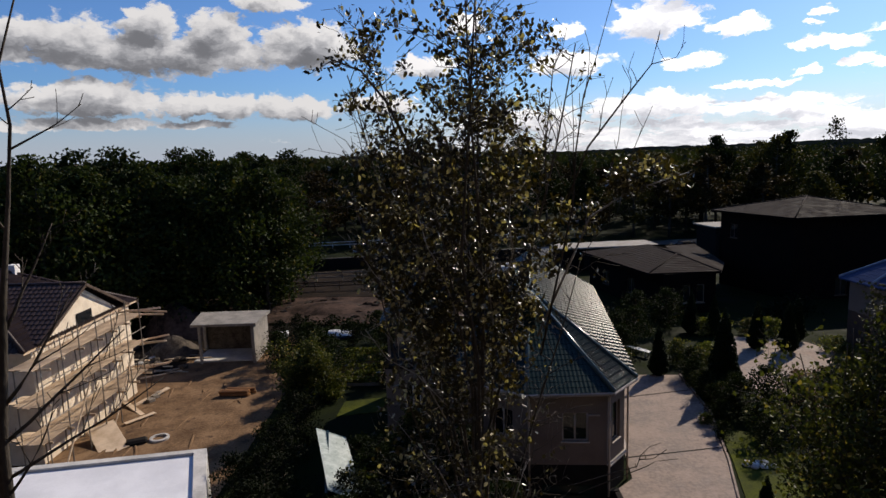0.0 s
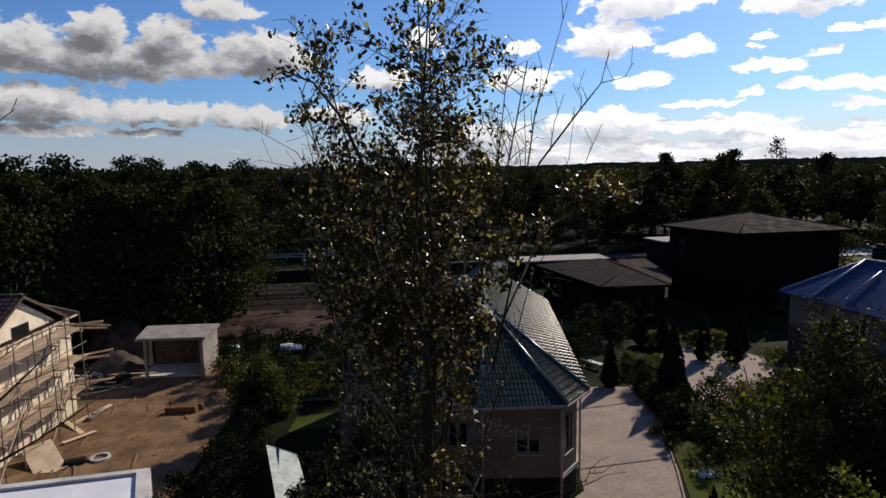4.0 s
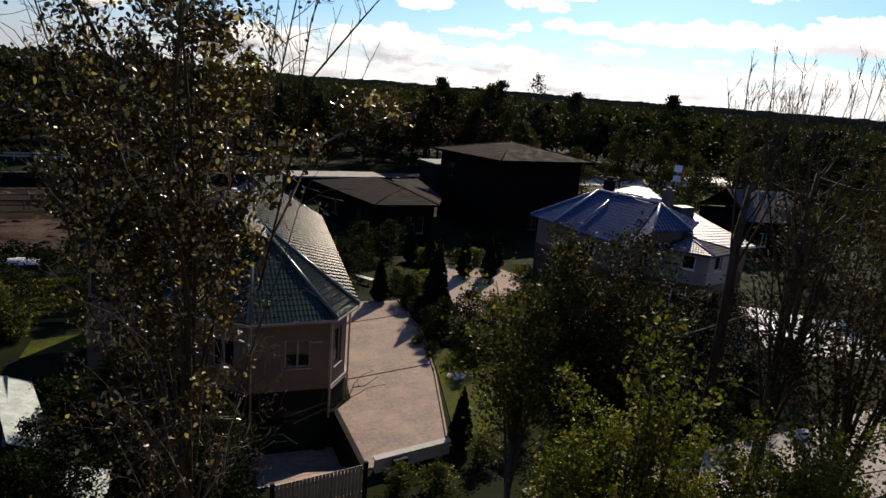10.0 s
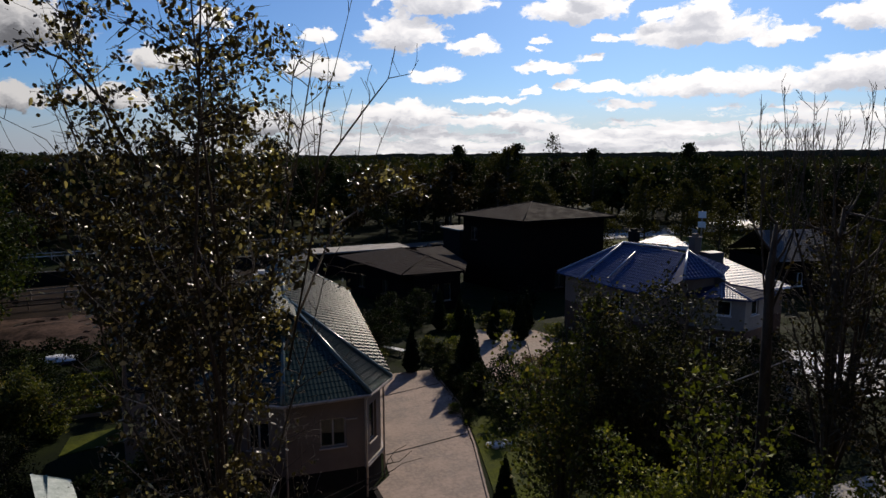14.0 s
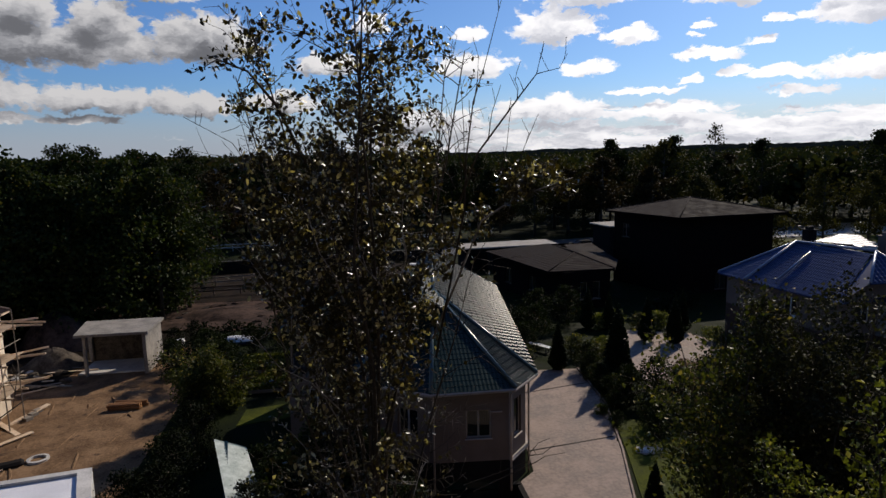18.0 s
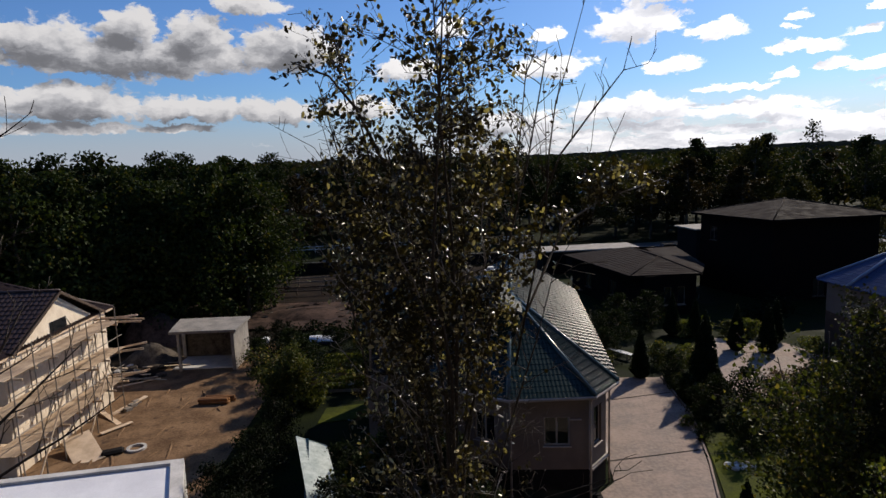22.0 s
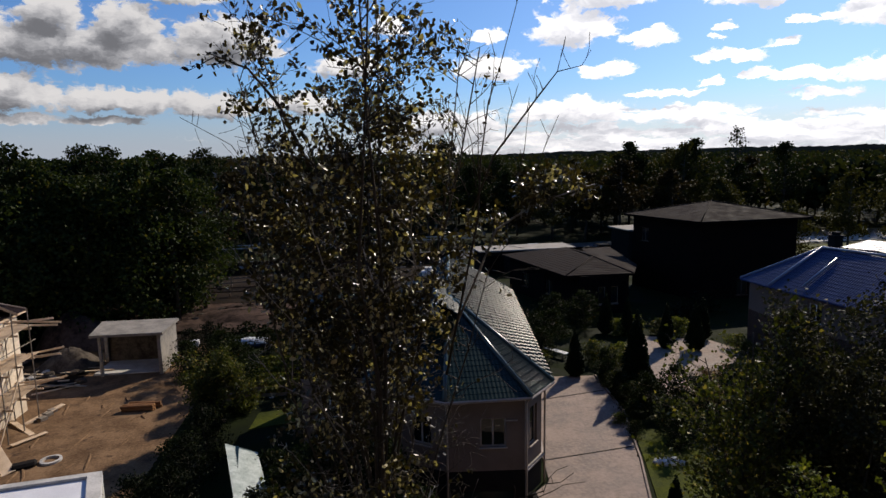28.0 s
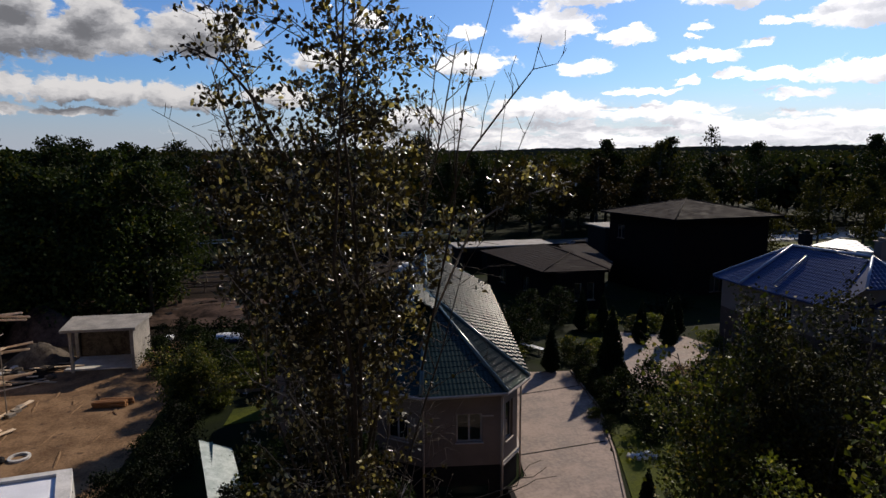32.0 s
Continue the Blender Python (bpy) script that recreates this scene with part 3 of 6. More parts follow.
def garage_ramp():
    ob = thing("ramp", pose(0, 0, 0), "paved ramp between low walls down to the garage", "ramp", kind="structure")
    bm = bmesh.new()
    v = [bm.verts.new(c) for c in ((3.2, 22.4, 0.0), (7.5, 22.4, 0.0), (7.5, 25.6, -1.85), (3.2, 25.6, -1.85), (7.5, 28.6, -1.85), (3.2, 28.6, -1.85))]
    bm.faces.new((v[0], v[1], v[2], v[3]))
    bm.faces.new((v[3], v[2], v[4], v[5]))
    part("ramp_floor", bm, PAVER, ob)
    part("ramp_wall", boxes((3.0, 3.2, 22.4, 27.5, -1.9, 0.1)), PLINTH, ob)
    part("ramp_wall", prism([(7.5, 22.4), (7.75, 22.4), (7.75, 27.3), (7.5, 27.2)], -1.9, 0.1), PLINTH, ob)

    part("ramp_wall", boxes((3.0, 3.55, 27.52, 27.75, -1.9, 0.1)), PLINTH, ob)
    part("ramp_wall", boxes((7.08, 7.75, 27.32, 27.6, -1.9, 0.1)), PLINTH, ob)
    part("ramp_wall", boxes((2.9, 7.9, 28.62, 28.8, -1.9, -0.03)), PLINTH, ob)


garage_ramp()
# ---- woods, road and what lies along it ----
def rim_of(az, r):
    return math.sin(radians(az)) * r, math.cos(radians(az)) * r


def far_woods():
    """The closed woods beyond the first rows of trees, as one mass of leaf clumps."""
    rng = np.random.default_rng(21)
    c, size = [], []
    for k in range(1500):
        az, r = rng.uniform(-62, 78), 150 + 500 * rng.uniform() ** 1.8
        x, y = rim_of(az, r)
        h = rng.uniform(11, 14.5) + (2.4 if az < 8 else 0) if r < 400 else rng.uniform(14.0, 15.6) + (2.0 if az < 8 else 0)
        n = 110 if r < 300 else 60
        w = 3.6 + r * 0.006
        p = np.clip(rng.normal(size=(n, 3)), -1.6, 1.6) * (w * 0.6, w * 0.6, h * 0.2) + (x, y, h * 0.66)
        c.append(p)
        size.append(np.full((n, 1), 1.5 if r < 300 else 2.2))
    ob = new("far_woods", leaf_mesh("far_woods", np.concatenate(c), np.concatenate(size), LEAF_DEEP, rng))
    tagged(ob, "dark continuous woods reaching to the low wooded ridge", "woods", kind="stuff")


def ridge():
    """The long low wooded ridge on the horizon."""
    rng = np.random.default_rng(22)
    bm = bmesh.new()
    n, rows = 620, []
    for i in range(n + 1):
        az = -70 + 160 * i / n
        top = 16.5 + 0.12 * max(0, az) + 1.3 * noise.noise(Vector((az * 0.11, 0.3, 0.0))) + 1.2 * noise.noise(Vector((az * 0.9, 1.3, 0.0))) + rng.uniform(-0.8, 0.8)
        ring = []
        for r, f in ((1150, 0.0), (1170, 0.55), (1215, 0.86), (1300, 1.0), (1700, 0.9)):
            x, y = rim_of(az + rng.uniform(-0.08, 0.08), r)
            ring.append(bm.verts.new((x, y, (16.0 + (top - 16.0) * 1.15 * r / 1150) * f - 0.5)))
        rows.append(ring)
    for p, q in zip(rows, rows[1:]):
        for k in range(4):
            bm.faces.new((p[k], p[k + 1], q[k + 1], q[k]))
    tagged(new("ridge", mesh_of(bm, "ridge", FAR_RIDGE, True)), "low dark wooded ridge along the horizon", "ridge", kind="structure")


ridge()
far_woods()
TREES = [wood_tree(11 + k, h, w, b, 3200, 0.42, m, BARK) for k, (h, w, b, m) in enumerate((
    (16.5, 4.4, 0.20, LEAF_FAR), (14.0, 5.0, 0.16, LEAF_FAR), (18, 4.8, 0.24, LEAF_FAR), (13, 4.4, 0.16, LEAF_RUST), (15.5, 3.6, 0.3, LEAF_FAR)))]
OLIVE = [wood_tree(51 + k, h, w, b, 3000, 0.42, m, BARK) for k, (h, w, b, m) in enumerate((
    (15.5, 4.2, 0.24, LEAF_OLIVE), (13.5, 4.6, 0.2, LEAF_OLIVE), (17, 4.2, 0.3, LEAF_FAR), (14, 3.8, 0.26, LEAF_OLIVE), (15, 3.4, 0.32, LEAF_RUST)))]
rng = np.random.default_rng(5)
for k in range(96):
    az = -46 + 110 * (k + rng.uniform(0, 1)) / 96
    r = rng.uniform(124, 150) if k % 3 else rng.uniform(118, 126)
    r += 36 if 33 < az < 48 else 0
    x, y = rim_of(az, r)
    s = rng.uniform(0.85, 1.12)
    stand("tree", (OLIVE if az > 14 else TREES)[rng.integers(0, 5)], pose(x, y, 0, 0, 0, rng.uniform(0, 360)) @ Matrix.Diagonal((s * 1.15, s * 1.15, s * (0.88 if az > 14 else 0.97), 1)),
          "dark green broad-leaved tree at the edge of the woods", "tree", "trees of the woods across the road")
for k in range(34):
    az = -42 + 27.5 * (k + rng.uniform(0, 1)) / 34
    r = rng.uniform(70, 92)
    x, y = rim_of(az, r)
    s = rng.uniform(0.86, 1.0)
    stand("tree", TREES[(0, 1, 2, 1)[k % 4]], pose(x, y, 0, 0, 0, rng.uniform(0, 360)) @ Matrix.Diagonal((s * 1.1, s * 1.1, s, 1)),
          "tall dark green leafy tree behind the building site", "tree", "trees behind the building site")
# nearer trees whose shade falls across the back of the site
LUSH = [wood_tree(81 + k, h, w, 0.05, 7500, 0.36, LEAF_WOOD, BARK) for k, (h, w) in enumerate(((15.2, 5.0), (14.4, 5.6), (16.0, 5.2)))]
for az, r, s in ((-14.0, 72, 0.9), (-16.2, 68, 0.98), (-18.9, 67, 1.0), (-22.4, 67, 1.0), (-25.8, 68, 1.0), (-29.2, 66, 1.03), (-32.8, 66, 1.05), (-36.5, 68, 1.0)):
    x, y = rim_of(az, r)
    stand("tree", LUSH[int(-az * 3) % 3], pose(x, y, 0, 0, 0, az * 41) @ Matrix.Scale(s, 4), "tall green tree leafy down to the ground", "tree", "trees behind the building site")
for az, r, s in ((36, 92, 0.7), (46, 96, 0.72), (50, 88, 0.72), (54, 84, 0.75), (58, 80, 0.8), (60, 95, 0.85), (52, 104, 0.85), (40, 112, 0.8), (43, 112, 0.85), (56, 70, 0.7), (61, 62, 0.7)):
    x, y = rim_of(az, r)
    stand("tree", OLIVE[int(az) % 5], pose(x, y, 0, 0, 0, az * 37) @ Matrix.Scale(s, 4), "slender dark tree on the grass verge by the road", "tree", "trees along the road")

for az, r, s in ((22.6, 134, 1.12), (23.6, 138, 1.08), (26.8, 136, 1.06), (28.0, 132, 1.12), (28.9, 138, 1.1), (43.4, 140, 1.1), (44.4, 136, 1.06), (35.5, 142, 1.04), (19.0, 138, 1.1), (50.5, 138, 1.08)):
    x, y = rim_of(az, r)
    stand("tree", OLIVE[int(az * 3) % 4], pose(x, y, 0, 0, 0, az * 53) @ Matrix.Scale(s, 4), "tall round-crowned tree rising over the woods", "tree", "trees of the woods across the road")

# the lone airy tree over the treeline
LONE = wood_tree(77, 21.5, 3.2, 0.5, 420, 0.55, LEAF_FAR, BARK)
x, y = rim_of(31.9, 165)
stand("tree", LONE, pose(x, y, 0), "tall airy tree standing above the treeline", "tree")

# low fences, a long grey wall and a brown bank along the road
def rail_fence(points, height, label, material):
    t = thing("rail_fence", pose(*points[0], 0), label, "fence", "fences by the road")
    for (x0, y0), (x1, y1) in zip(points, points[1:]):
        a, b = Vector((x0 - points[0][0], y0 - points[0][1], 0)), Vector((x1 - points[0][0], y1 - points[0][1], 0))
        n = max(2, int((b - a).length / 3))
        for i in range(n):
            p = a.lerp(b, i / n)
            part("post", boxes((p.x - 0.06, p.x + 0.06, p.y - 0.06, p.y + 0.06, 0, height)), material, t)
        for f in (0.55, 0.97):
            bm = bmesh.new()
            beam(bm, a + Vector((0, -0.08, height * f)), b + Vector((0, -0.08, height * f)), 0.06, 0.16)
            part("rail", bm, material, t)


rail_fence([(-60, 76), (-20, 80), (6, 84)], 1.3, "weathered two-rail timber fence below the road", GREY_WOOD)
rail_fence([(-60, 108), (-20, 112), (20, 116)], 1.2, "pale two-rail fence on the verge across the road", CONCRETE)
wall = new("retaining_wall", mesh_of(prism([(-75, 79.5), (-20, 90.0), (14, 94), (14, 94.6), (-20, 90.6), (-75, 80.1)], 0, 1.6), "retaining_wall", PLINTH))
tagged(wall, "long dark retaining wall below the road", "wall", kind="structure")
sheet("bare_bank", [(-26, 60), (2, 58.5), (4, 70), (-30, 73)], 0.05, DARK_SOIL, "bare brown earth strip below the road", "soil")


# dark earth and the shade over it, laid as one sheet
sheet("bare_strip", [(-70, 70), (-30, 73.2), (4, 70.2), (8, 76), (14, 92.5), (-20, 89.0), (-72, 79)], 0.04, DARK_SHADE_EARTH, "bare strip of dark earth with shade in its colour between the bank and the wall", "soil")
rail_fence([(-52, 71.5), (-22, 75.2), (5, 76.6)], 1.1, "dark weathered rail fence on the bare strip", BROWN_FRAME)


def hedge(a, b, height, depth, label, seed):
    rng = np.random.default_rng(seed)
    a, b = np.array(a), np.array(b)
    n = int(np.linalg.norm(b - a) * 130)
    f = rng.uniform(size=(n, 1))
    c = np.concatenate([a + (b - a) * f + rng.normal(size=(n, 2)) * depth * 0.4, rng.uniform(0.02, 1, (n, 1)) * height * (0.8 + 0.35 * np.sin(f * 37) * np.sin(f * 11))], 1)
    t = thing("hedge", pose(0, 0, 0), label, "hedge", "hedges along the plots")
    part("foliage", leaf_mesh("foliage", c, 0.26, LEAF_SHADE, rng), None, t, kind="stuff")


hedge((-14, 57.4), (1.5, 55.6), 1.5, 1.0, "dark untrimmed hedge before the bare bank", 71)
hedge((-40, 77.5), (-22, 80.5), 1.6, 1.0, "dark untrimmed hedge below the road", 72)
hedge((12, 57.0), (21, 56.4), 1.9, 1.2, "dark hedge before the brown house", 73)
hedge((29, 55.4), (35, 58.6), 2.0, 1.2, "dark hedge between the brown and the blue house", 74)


def long_shed(m, length, depth, height, label):
    t = thing("long_shed", m, label, "shed", "sheds by the road")
    part("wall", boxes((0, length, 0, depth, 0, height)), PLINTH, t)
    part("roof", prism([(-0.4, -0.4), (length + 0.4, -0.4), (length + 0.4, depth + 0.4), (-0.4, depth + 0.4)], height + 0.004, height + 0.18), DULL_CONCRETE, t, "flat pale grey roof shining in the sun")
    for i in range(int(length / 4)):
        part("door", boxes((i * 4 + 0.6, i * 4 + 3.2, -0.05, 0.0, 0, height * 0.8)), BROWN_WALL, t)


long_shed(pose(15.5, 83, 0, 0, 0, 4), 13, 4, 3.0, "long low dark shed with a flat pale roof")
long_shed(pose(38.5, 88, 0, 0, 0, 8), 10, 5, 4.6, "low dark shed with a flat pale roof behind the tall house")
sheet("lawn", [(20, 96), (44, 96), (43, 104), (22, 103)], 0.03, LAWN, "bright green verge under the trees by the road", "lawn")
sheet("lawn", [(60, 72), (100, 76), (104, 98), (64, 97)], 0.03, LAWN, "bright green verge under the trees by the road", "lawn")
sheet("pavement_3", [(56, 99), (150, 103), (150, 109), (60, 106)], 0.04, CONCRETE, "pale sunlit paved strip along the road", "pavement")


def car(m, paint, label):
    t = thing("car", m, label, "car", "cars on the road")
    bm = bmesh.new()
    prof = [(-2.1, 0.35), (2.1, 0.35), (2.15, 0.75), (1.2, 0.92), (0.65, 1.42), (-1.1, 1.45), (-1.75, 0.98), (-2.15, 0.9)]
    l = [bm.verts.new((x, -0.85 + (0.12 if z > 1.1 else 0), z)) for x, z in prof]
    r = [bm.verts.new((x, 0.85 - (0.12 if z > 1.1 else 0), z)) for x, z in prof]
    bm.faces.new(l)
    bm.faces.new(r[::-1])
    for i in range(len(prof)):
        j = (i + 1) % len(prof)
        bm.faces.new((l[i], r[i], r[j], l[j]))
    part("body", bm, paint, t)
    for x in (-1.3, 1.3):
        for y in (-0.8, 0.8):
            bm = bmesh.new()
            tube(bm, ((x, y - 0.1, 0.32), (x, y + 0.1, 0.32)), (0.32, 0.32), 12)
            part("wheel", bm, PLINTH, t)
    part("side_window", boxes((-1.0, 0.55, -0.86, -0.80, 0.98, 1.34)), glass(), t)
    return t


DARK_PAINT = surface("dark_paint", (0.012, 0.012, 0.014), (0.02, 0.02, 0.024), 2, 20, 0.25, bump=0.0)
WHITE_PAINT = surface("white_paint", (0.68, 0.68, 0.68), (0.78, 0.78, 0.77), 2, 20, 0.3, bump=0.0)
for az, r, p, l in ((21.5, 104, DARK_PAINT, "dark car on the road"), (23.6, 106, DARK_PAINT, "dark car on the sunlit road"), (15.5, 103, WHITE_PAINT, "white car on the road"), (41.5, 112, DARK_PAINT, "dark car parked by the verge"), (43.0, 113, WHITE_PAINT, "white car parked by the verge")):
    x, y = rim_of(az, r)
    car(pose(x, y, 0.05, 0, 0, 6), p, l + " under the trees")

# road sign on a post by the verge
x, y = rim_of(44.6, 92)
t = thing("road_sign", pose(x, y, 0, 0, 0, -45), "white square road signs on a tall grey post", "sign")
bm = bmesh.new()
bar(bm, (0, 0, 0), (0, 0, 8.6), 0.09, 8)
part("post", bm, STEEL, t)
part("plate", soft_box(-0.5, 0.5, -0.14, -0.1, 7.6, 8.5), WHITE_FRAME, t, "white square plate")
part("plate", soft_box(-0.5, 0.5, -0.14, -0.1, 6.3, 7.1), WHITE_FRAME, t, "white square plate")

# the wall of the building that the view is taken from
w = new("wall_behind", mesh_of(boxes((-40, 40, -8, -1.6, 0, 30)), "wall_behind", WALL_BEHIND))
tagged(w, "plain dark wall of the tall building behind the viewer", "wall", kind="structure")

# ---- houses ----
def wall_panel(parent, p0, p1, z0, z1, material, openings=(), thick=0.3, name="wall", label=""):
    """A wall from p0 to p1 (outside on its right-hand side) with openings (s0, s1, za, zb) cut through."""
    p0, p1 = Vector((*p0, 0)), Vector((*p1, 0))
    way = (p1 - p0).normalized()
    m = Matrix.Translation(p0) @ Matrix((way, Vector((-way.y, way.x, 0)), (0, 0, 1))).transposed().to_4x4()
    length = (p1 - p0).length
    ss = sorted({0.0, length, *(v for o in openings for v in o[:2])})
    zs = sorted({z0, z1, *(v for o in openings for v in o[2:4])})
    solid = [[not any(o[0] - 1e-6 <= a and b <= o[1] + 1e-6 and o[2] - 1e-6 <= c and d <= o[3] + 1e-6 for o in openings) for c, d in zip(zs, zs[1:])] for a, b in zip(ss, ss[1:])]
    bm = bmesh.new()
    v = {}

    def at(i, k, y):
        if (i, k, y) not in v:
            v[i, k, y] = bm.verts.new(m @ Vector((ss[i], thick * y, zs[k])))
        return v[i, k, y]

    for i in range(len(ss) - 1):
        for k in range(len(zs) - 1):
            if not solid[i][k]:
                continue
            bm.faces.new((at(i, k, 0), at(i + 1, k, 0), at(i + 1, k + 1, 0), at(i, k + 1, 0)))
            bm.faces.new((at(i, k, 1), at(i, k + 1, 1), at(i + 1, k + 1, 1), at(i + 1, k, 1)))
            for di, dk, p, q in ((-1, 0, (i, k), (i, k + 1)), (1, 0, (i + 1, k + 1), (i + 1, k)), (0, -1, (i + 1, k), (i, k)), (0, 1, (i, k + 1), (i + 1, k + 1))):
                a, b = i + di, k + dk
                if not (0 <= a < len(ss) - 1 and 0 <= b < len(zs) - 1 and solid[a][b]):
                    bm.faces.new((at(*p, 0), at(*p, 1), at(*q, 1), at(*q, 0)))
    ob = part(name, bm, material, parent, label)
    return ob, m


def window(parent, m, s0, s1, za, zb, frame_mat=None, mullions=1, sill=True, deep=0.12, name="window"):
    """A window set into an opening: frame, mullions, panes and sill."""
    fm = frame_mat or WHITE_FRAME
    w = 0.07
    bm = bmesh.new()
    for r in ((s0, s0 + w, za, zb), (s1 - w, s1, za, zb), (s0 + w, s1 - w, za, za + w), (s0 + w, s1 - w, zb - w, zb)):
        box(bm, r[0], r[1], deep, deep + 0.07, r[2], r[3], m)
    for k in range(mullions):
        x = s0 + (s1 - s0) * (k + 1) / (mullions + 1)
        box(bm, x - 0.04, x + 0.04, deep, deep + 0.07, za + w, zb - w, m)
    ob = part(name, bm, fm, parent)
    edges = [s0 + w] + [s0 + (s1 - s0) * (k + 1) / (mullions + 1) for k in range(mullions)] + [s1 - w]
    for a, b in zip(edges, edges[1:]):
        bm = bmesh.new()
        box(bm, a + 0.005, b - 0.005, deep + 0.02, deep + 0.035, za + w - 0.01, zb - w + 0.01, m)
        part("pane", bm, glass(), ob)
    if sill:
        bm = bmesh.new()
        box(bm, s0 - 0.06, s1 + 0.06, -0.07, deep, za - 0.05, za - 0.003, m)
        part("window_sill", bm, fm, ob)
    return ob


def facade(parent, p0, p1, z0, z1, material, wins=(), mullions=1, frame_mat=None, name="wall", label=""):
    _, m = wall_panel(parent, p0, p1, z0, z1, material, wins, name=name, label=label)
    for o in wins:
        window(parent, m, *o, frame_mat=frame_mat, mullions=mullions)
    return m


def ridge_cap(parent, a, b, material, r=0.09, name="ridge_cap"):
    bm = bmesh.new()
    a, b = Vector(a) + Vector((0, 0, 0.03)), Vector(b) + Vector((0, 0, 0.03))
    tube(bm, (a, a.lerp(b, 0.5), b), (r, r, r), 8)
    return part(name, bm, material, parent, smooth=True)


def gutter(parent, points, material, r=0.07):
    bm = bmesh.new()
    tube(bm, [Vector(p) for p in points], [r] * len(points), 6)
    return part("gutter", bm, material, parent)


def downpipe(parent, x, y, z0, z1, material, r=0.05):
    bm = bmesh.new()
    tube(bm, ((x, y, z0), (x, y, z1 - 0.3), (x + 0.02, y - 0.25, z1)), (r, r, r), 8)
    return part("downpipe", bm, material, parent, smooth=True)


def chimney(parent, x, y, z0, z1, w, material, cap=True):
    bm = boxes((x - w / 2, x + w / 2, y - w / 2, y + w / 2, z0, z1))
    ob = part("chimney", bm, material, parent)
    if cap:
        part("chimney_cap", boxes((x - w * 0.65, x + w * 0.65, y - w * 0.65, y + w * 0.65, z1 + 0.002, z1 + 0.1), (x - w * 0.3, x + w * 0.3, y - w * 0.3, y + w * 0.3, z1 + 0.1, z1 + 0.35)), material, ob)
    return ob


def roof_slope(parent, a, b, c, d, material, label="", **k):
    return part("roof_slope", slope(a, b, c, d, **k), material, parent, label)


def underside(parent, outline, z, material, thick=0.16):
    return part("soffit", prism(outline, z - thick, z - 0.03), material, parent)


def green_house():
    t = thing("green_roofed_house", pose(0, 0, 0), "pale plastered house with a green pressed-metal tile roof beside the drive", "house")
    zb, zw = 1.5, 5.05
    w = [(0.3, 29.7), (3.5, 27.45), (7.1, 27.15), (8.3, 28.6), (11.0, 48.0), (2.6, 49.0)]
    # upper walls and dark plinth
    facade(t, w[0], w[1], zb, zw, PLASTER, [(2.0, 3.1, 2.6, 4.0)], frame_mat=TRIM)
    facade(t, w[1], w[2], zb, zw, PLASTER, [(1.55, 2.75, 2.65, 4.05)], frame_mat=TRIM)
    facade(t, w[2], w[3], zb, zw, PLASTER, [(0.55, 1.35, 2.4, 4.3)], mullions=0, frame_mat=TRIM)
    facade(t, w[3], w[4], zb, zw, PLASTER, [(2.5, 3.7, 2.6, 4.0), (7.5, 8.7, 2.6, 4.0), (12.5, 13.7, 2.6, 4.0)])
    facade(t, w[4], w[5], zb, zw, PLASTER)
    facade(t, w[5], w[0], zb, zw, PLASTER)
    for a, b in zip(w, w[1:] + w[:1]):
        if a == w[1]:
            _, m = wall_panel(t, a, b, -1.85, zb - 0.003, PLINTH, [(0.6, 3.1, -1.85, 0.5)], name="plinth")
            d = bmesh.new()
            box(d, 0.6, 3.1, 0.12, 0.18, -1.86, 0.5, m)
            door = part("garage_door", d, GREEN_METAL, t, "dark green metal garage door")
            for k in range(6):
                d = bmesh.new()
                box(d, 0.62, 3.08, 0.10, 0.12, -1.8 + k * 0.38, -1.5 + k * 0.38, m)
                part("door_panel", d, GREEN_METAL, door)
        else:
            wall_panel(t, a, b, -0.1, zb - 0.003, PLINTH, name="plinth")
    # ledge over the plinth
    for a, b in ((w[2], w[3]), (w[3], w[4])):
        way = Vector((b[0] - a[0], b[1] - a[1], 0)).normalized()
        n = Vector((way.y, -way.x, 0)) * 0.09
        bm = bmesh.new()
        beam(bm, Vector((*a, zb)) + n, Vector((*b, zb)) + n, 0.2, 0.07)
        part("ledge", bm, TRIM, t)
    # small plate on the front wall
    bm = bmesh.new()
    beam(bm, (6.15, 27.16, 3.95), (6.75, 27.11, 3.95), 0.05, 0.06)
    part("wall_bracket", bm, TRIM, t)
    # roof
    z = 5.2
    e = [(-0.35, 29.35, z), (3.35, 26.75, z), (7.3, 26.7, z), (8.85, 28.45, z), (11.6, 48.7, z), (2.2, 49.8, z)]
    ra, rb = (4.4, 33.1, 8.6), (6.15, 46.0, 8.6)
    underside(t, [p[:2] for p in e], z, TRIM)
    roof_slope(t, e[3], e[4], ra, rb, GREEN_METAL, wave=0.6, course=0.4, amp=0.1, step=0.075, tile=True)
    roof_slope(t, e[2], e[3], ra, ra, GREEN_METAL, amp=0.022, step=0.03, tile=True)
    roof_slope(t, e[1], e[2], ra, ra, GREEN_METAL, amp=0.005, step=0.012)
    roof_slope(t, e[0], e[1], ra, ra, GREEN_METAL, amp=0.005, step=0.012)
    roof_slope(t, e[5], e[0], rb, ra, GREEN_METAL)
    roof_slope(t, e[4], e[5], rb, rb, GREEN_METAL)
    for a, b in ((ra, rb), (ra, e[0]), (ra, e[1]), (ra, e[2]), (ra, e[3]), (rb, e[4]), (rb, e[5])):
        ridge_cap(t, a, b, GREEN_CAP_GLINT, 0.11)
    gutter(t, [(p[0], p[1], z - 0.06) for p in e[:5]], TRIM)
    for x, y in ((3.5, 27.3), (7.15, 27.0), (8.45, 28.55)):
        downpipe(t, x, y, 0.0, z - 0.1, TRIM)
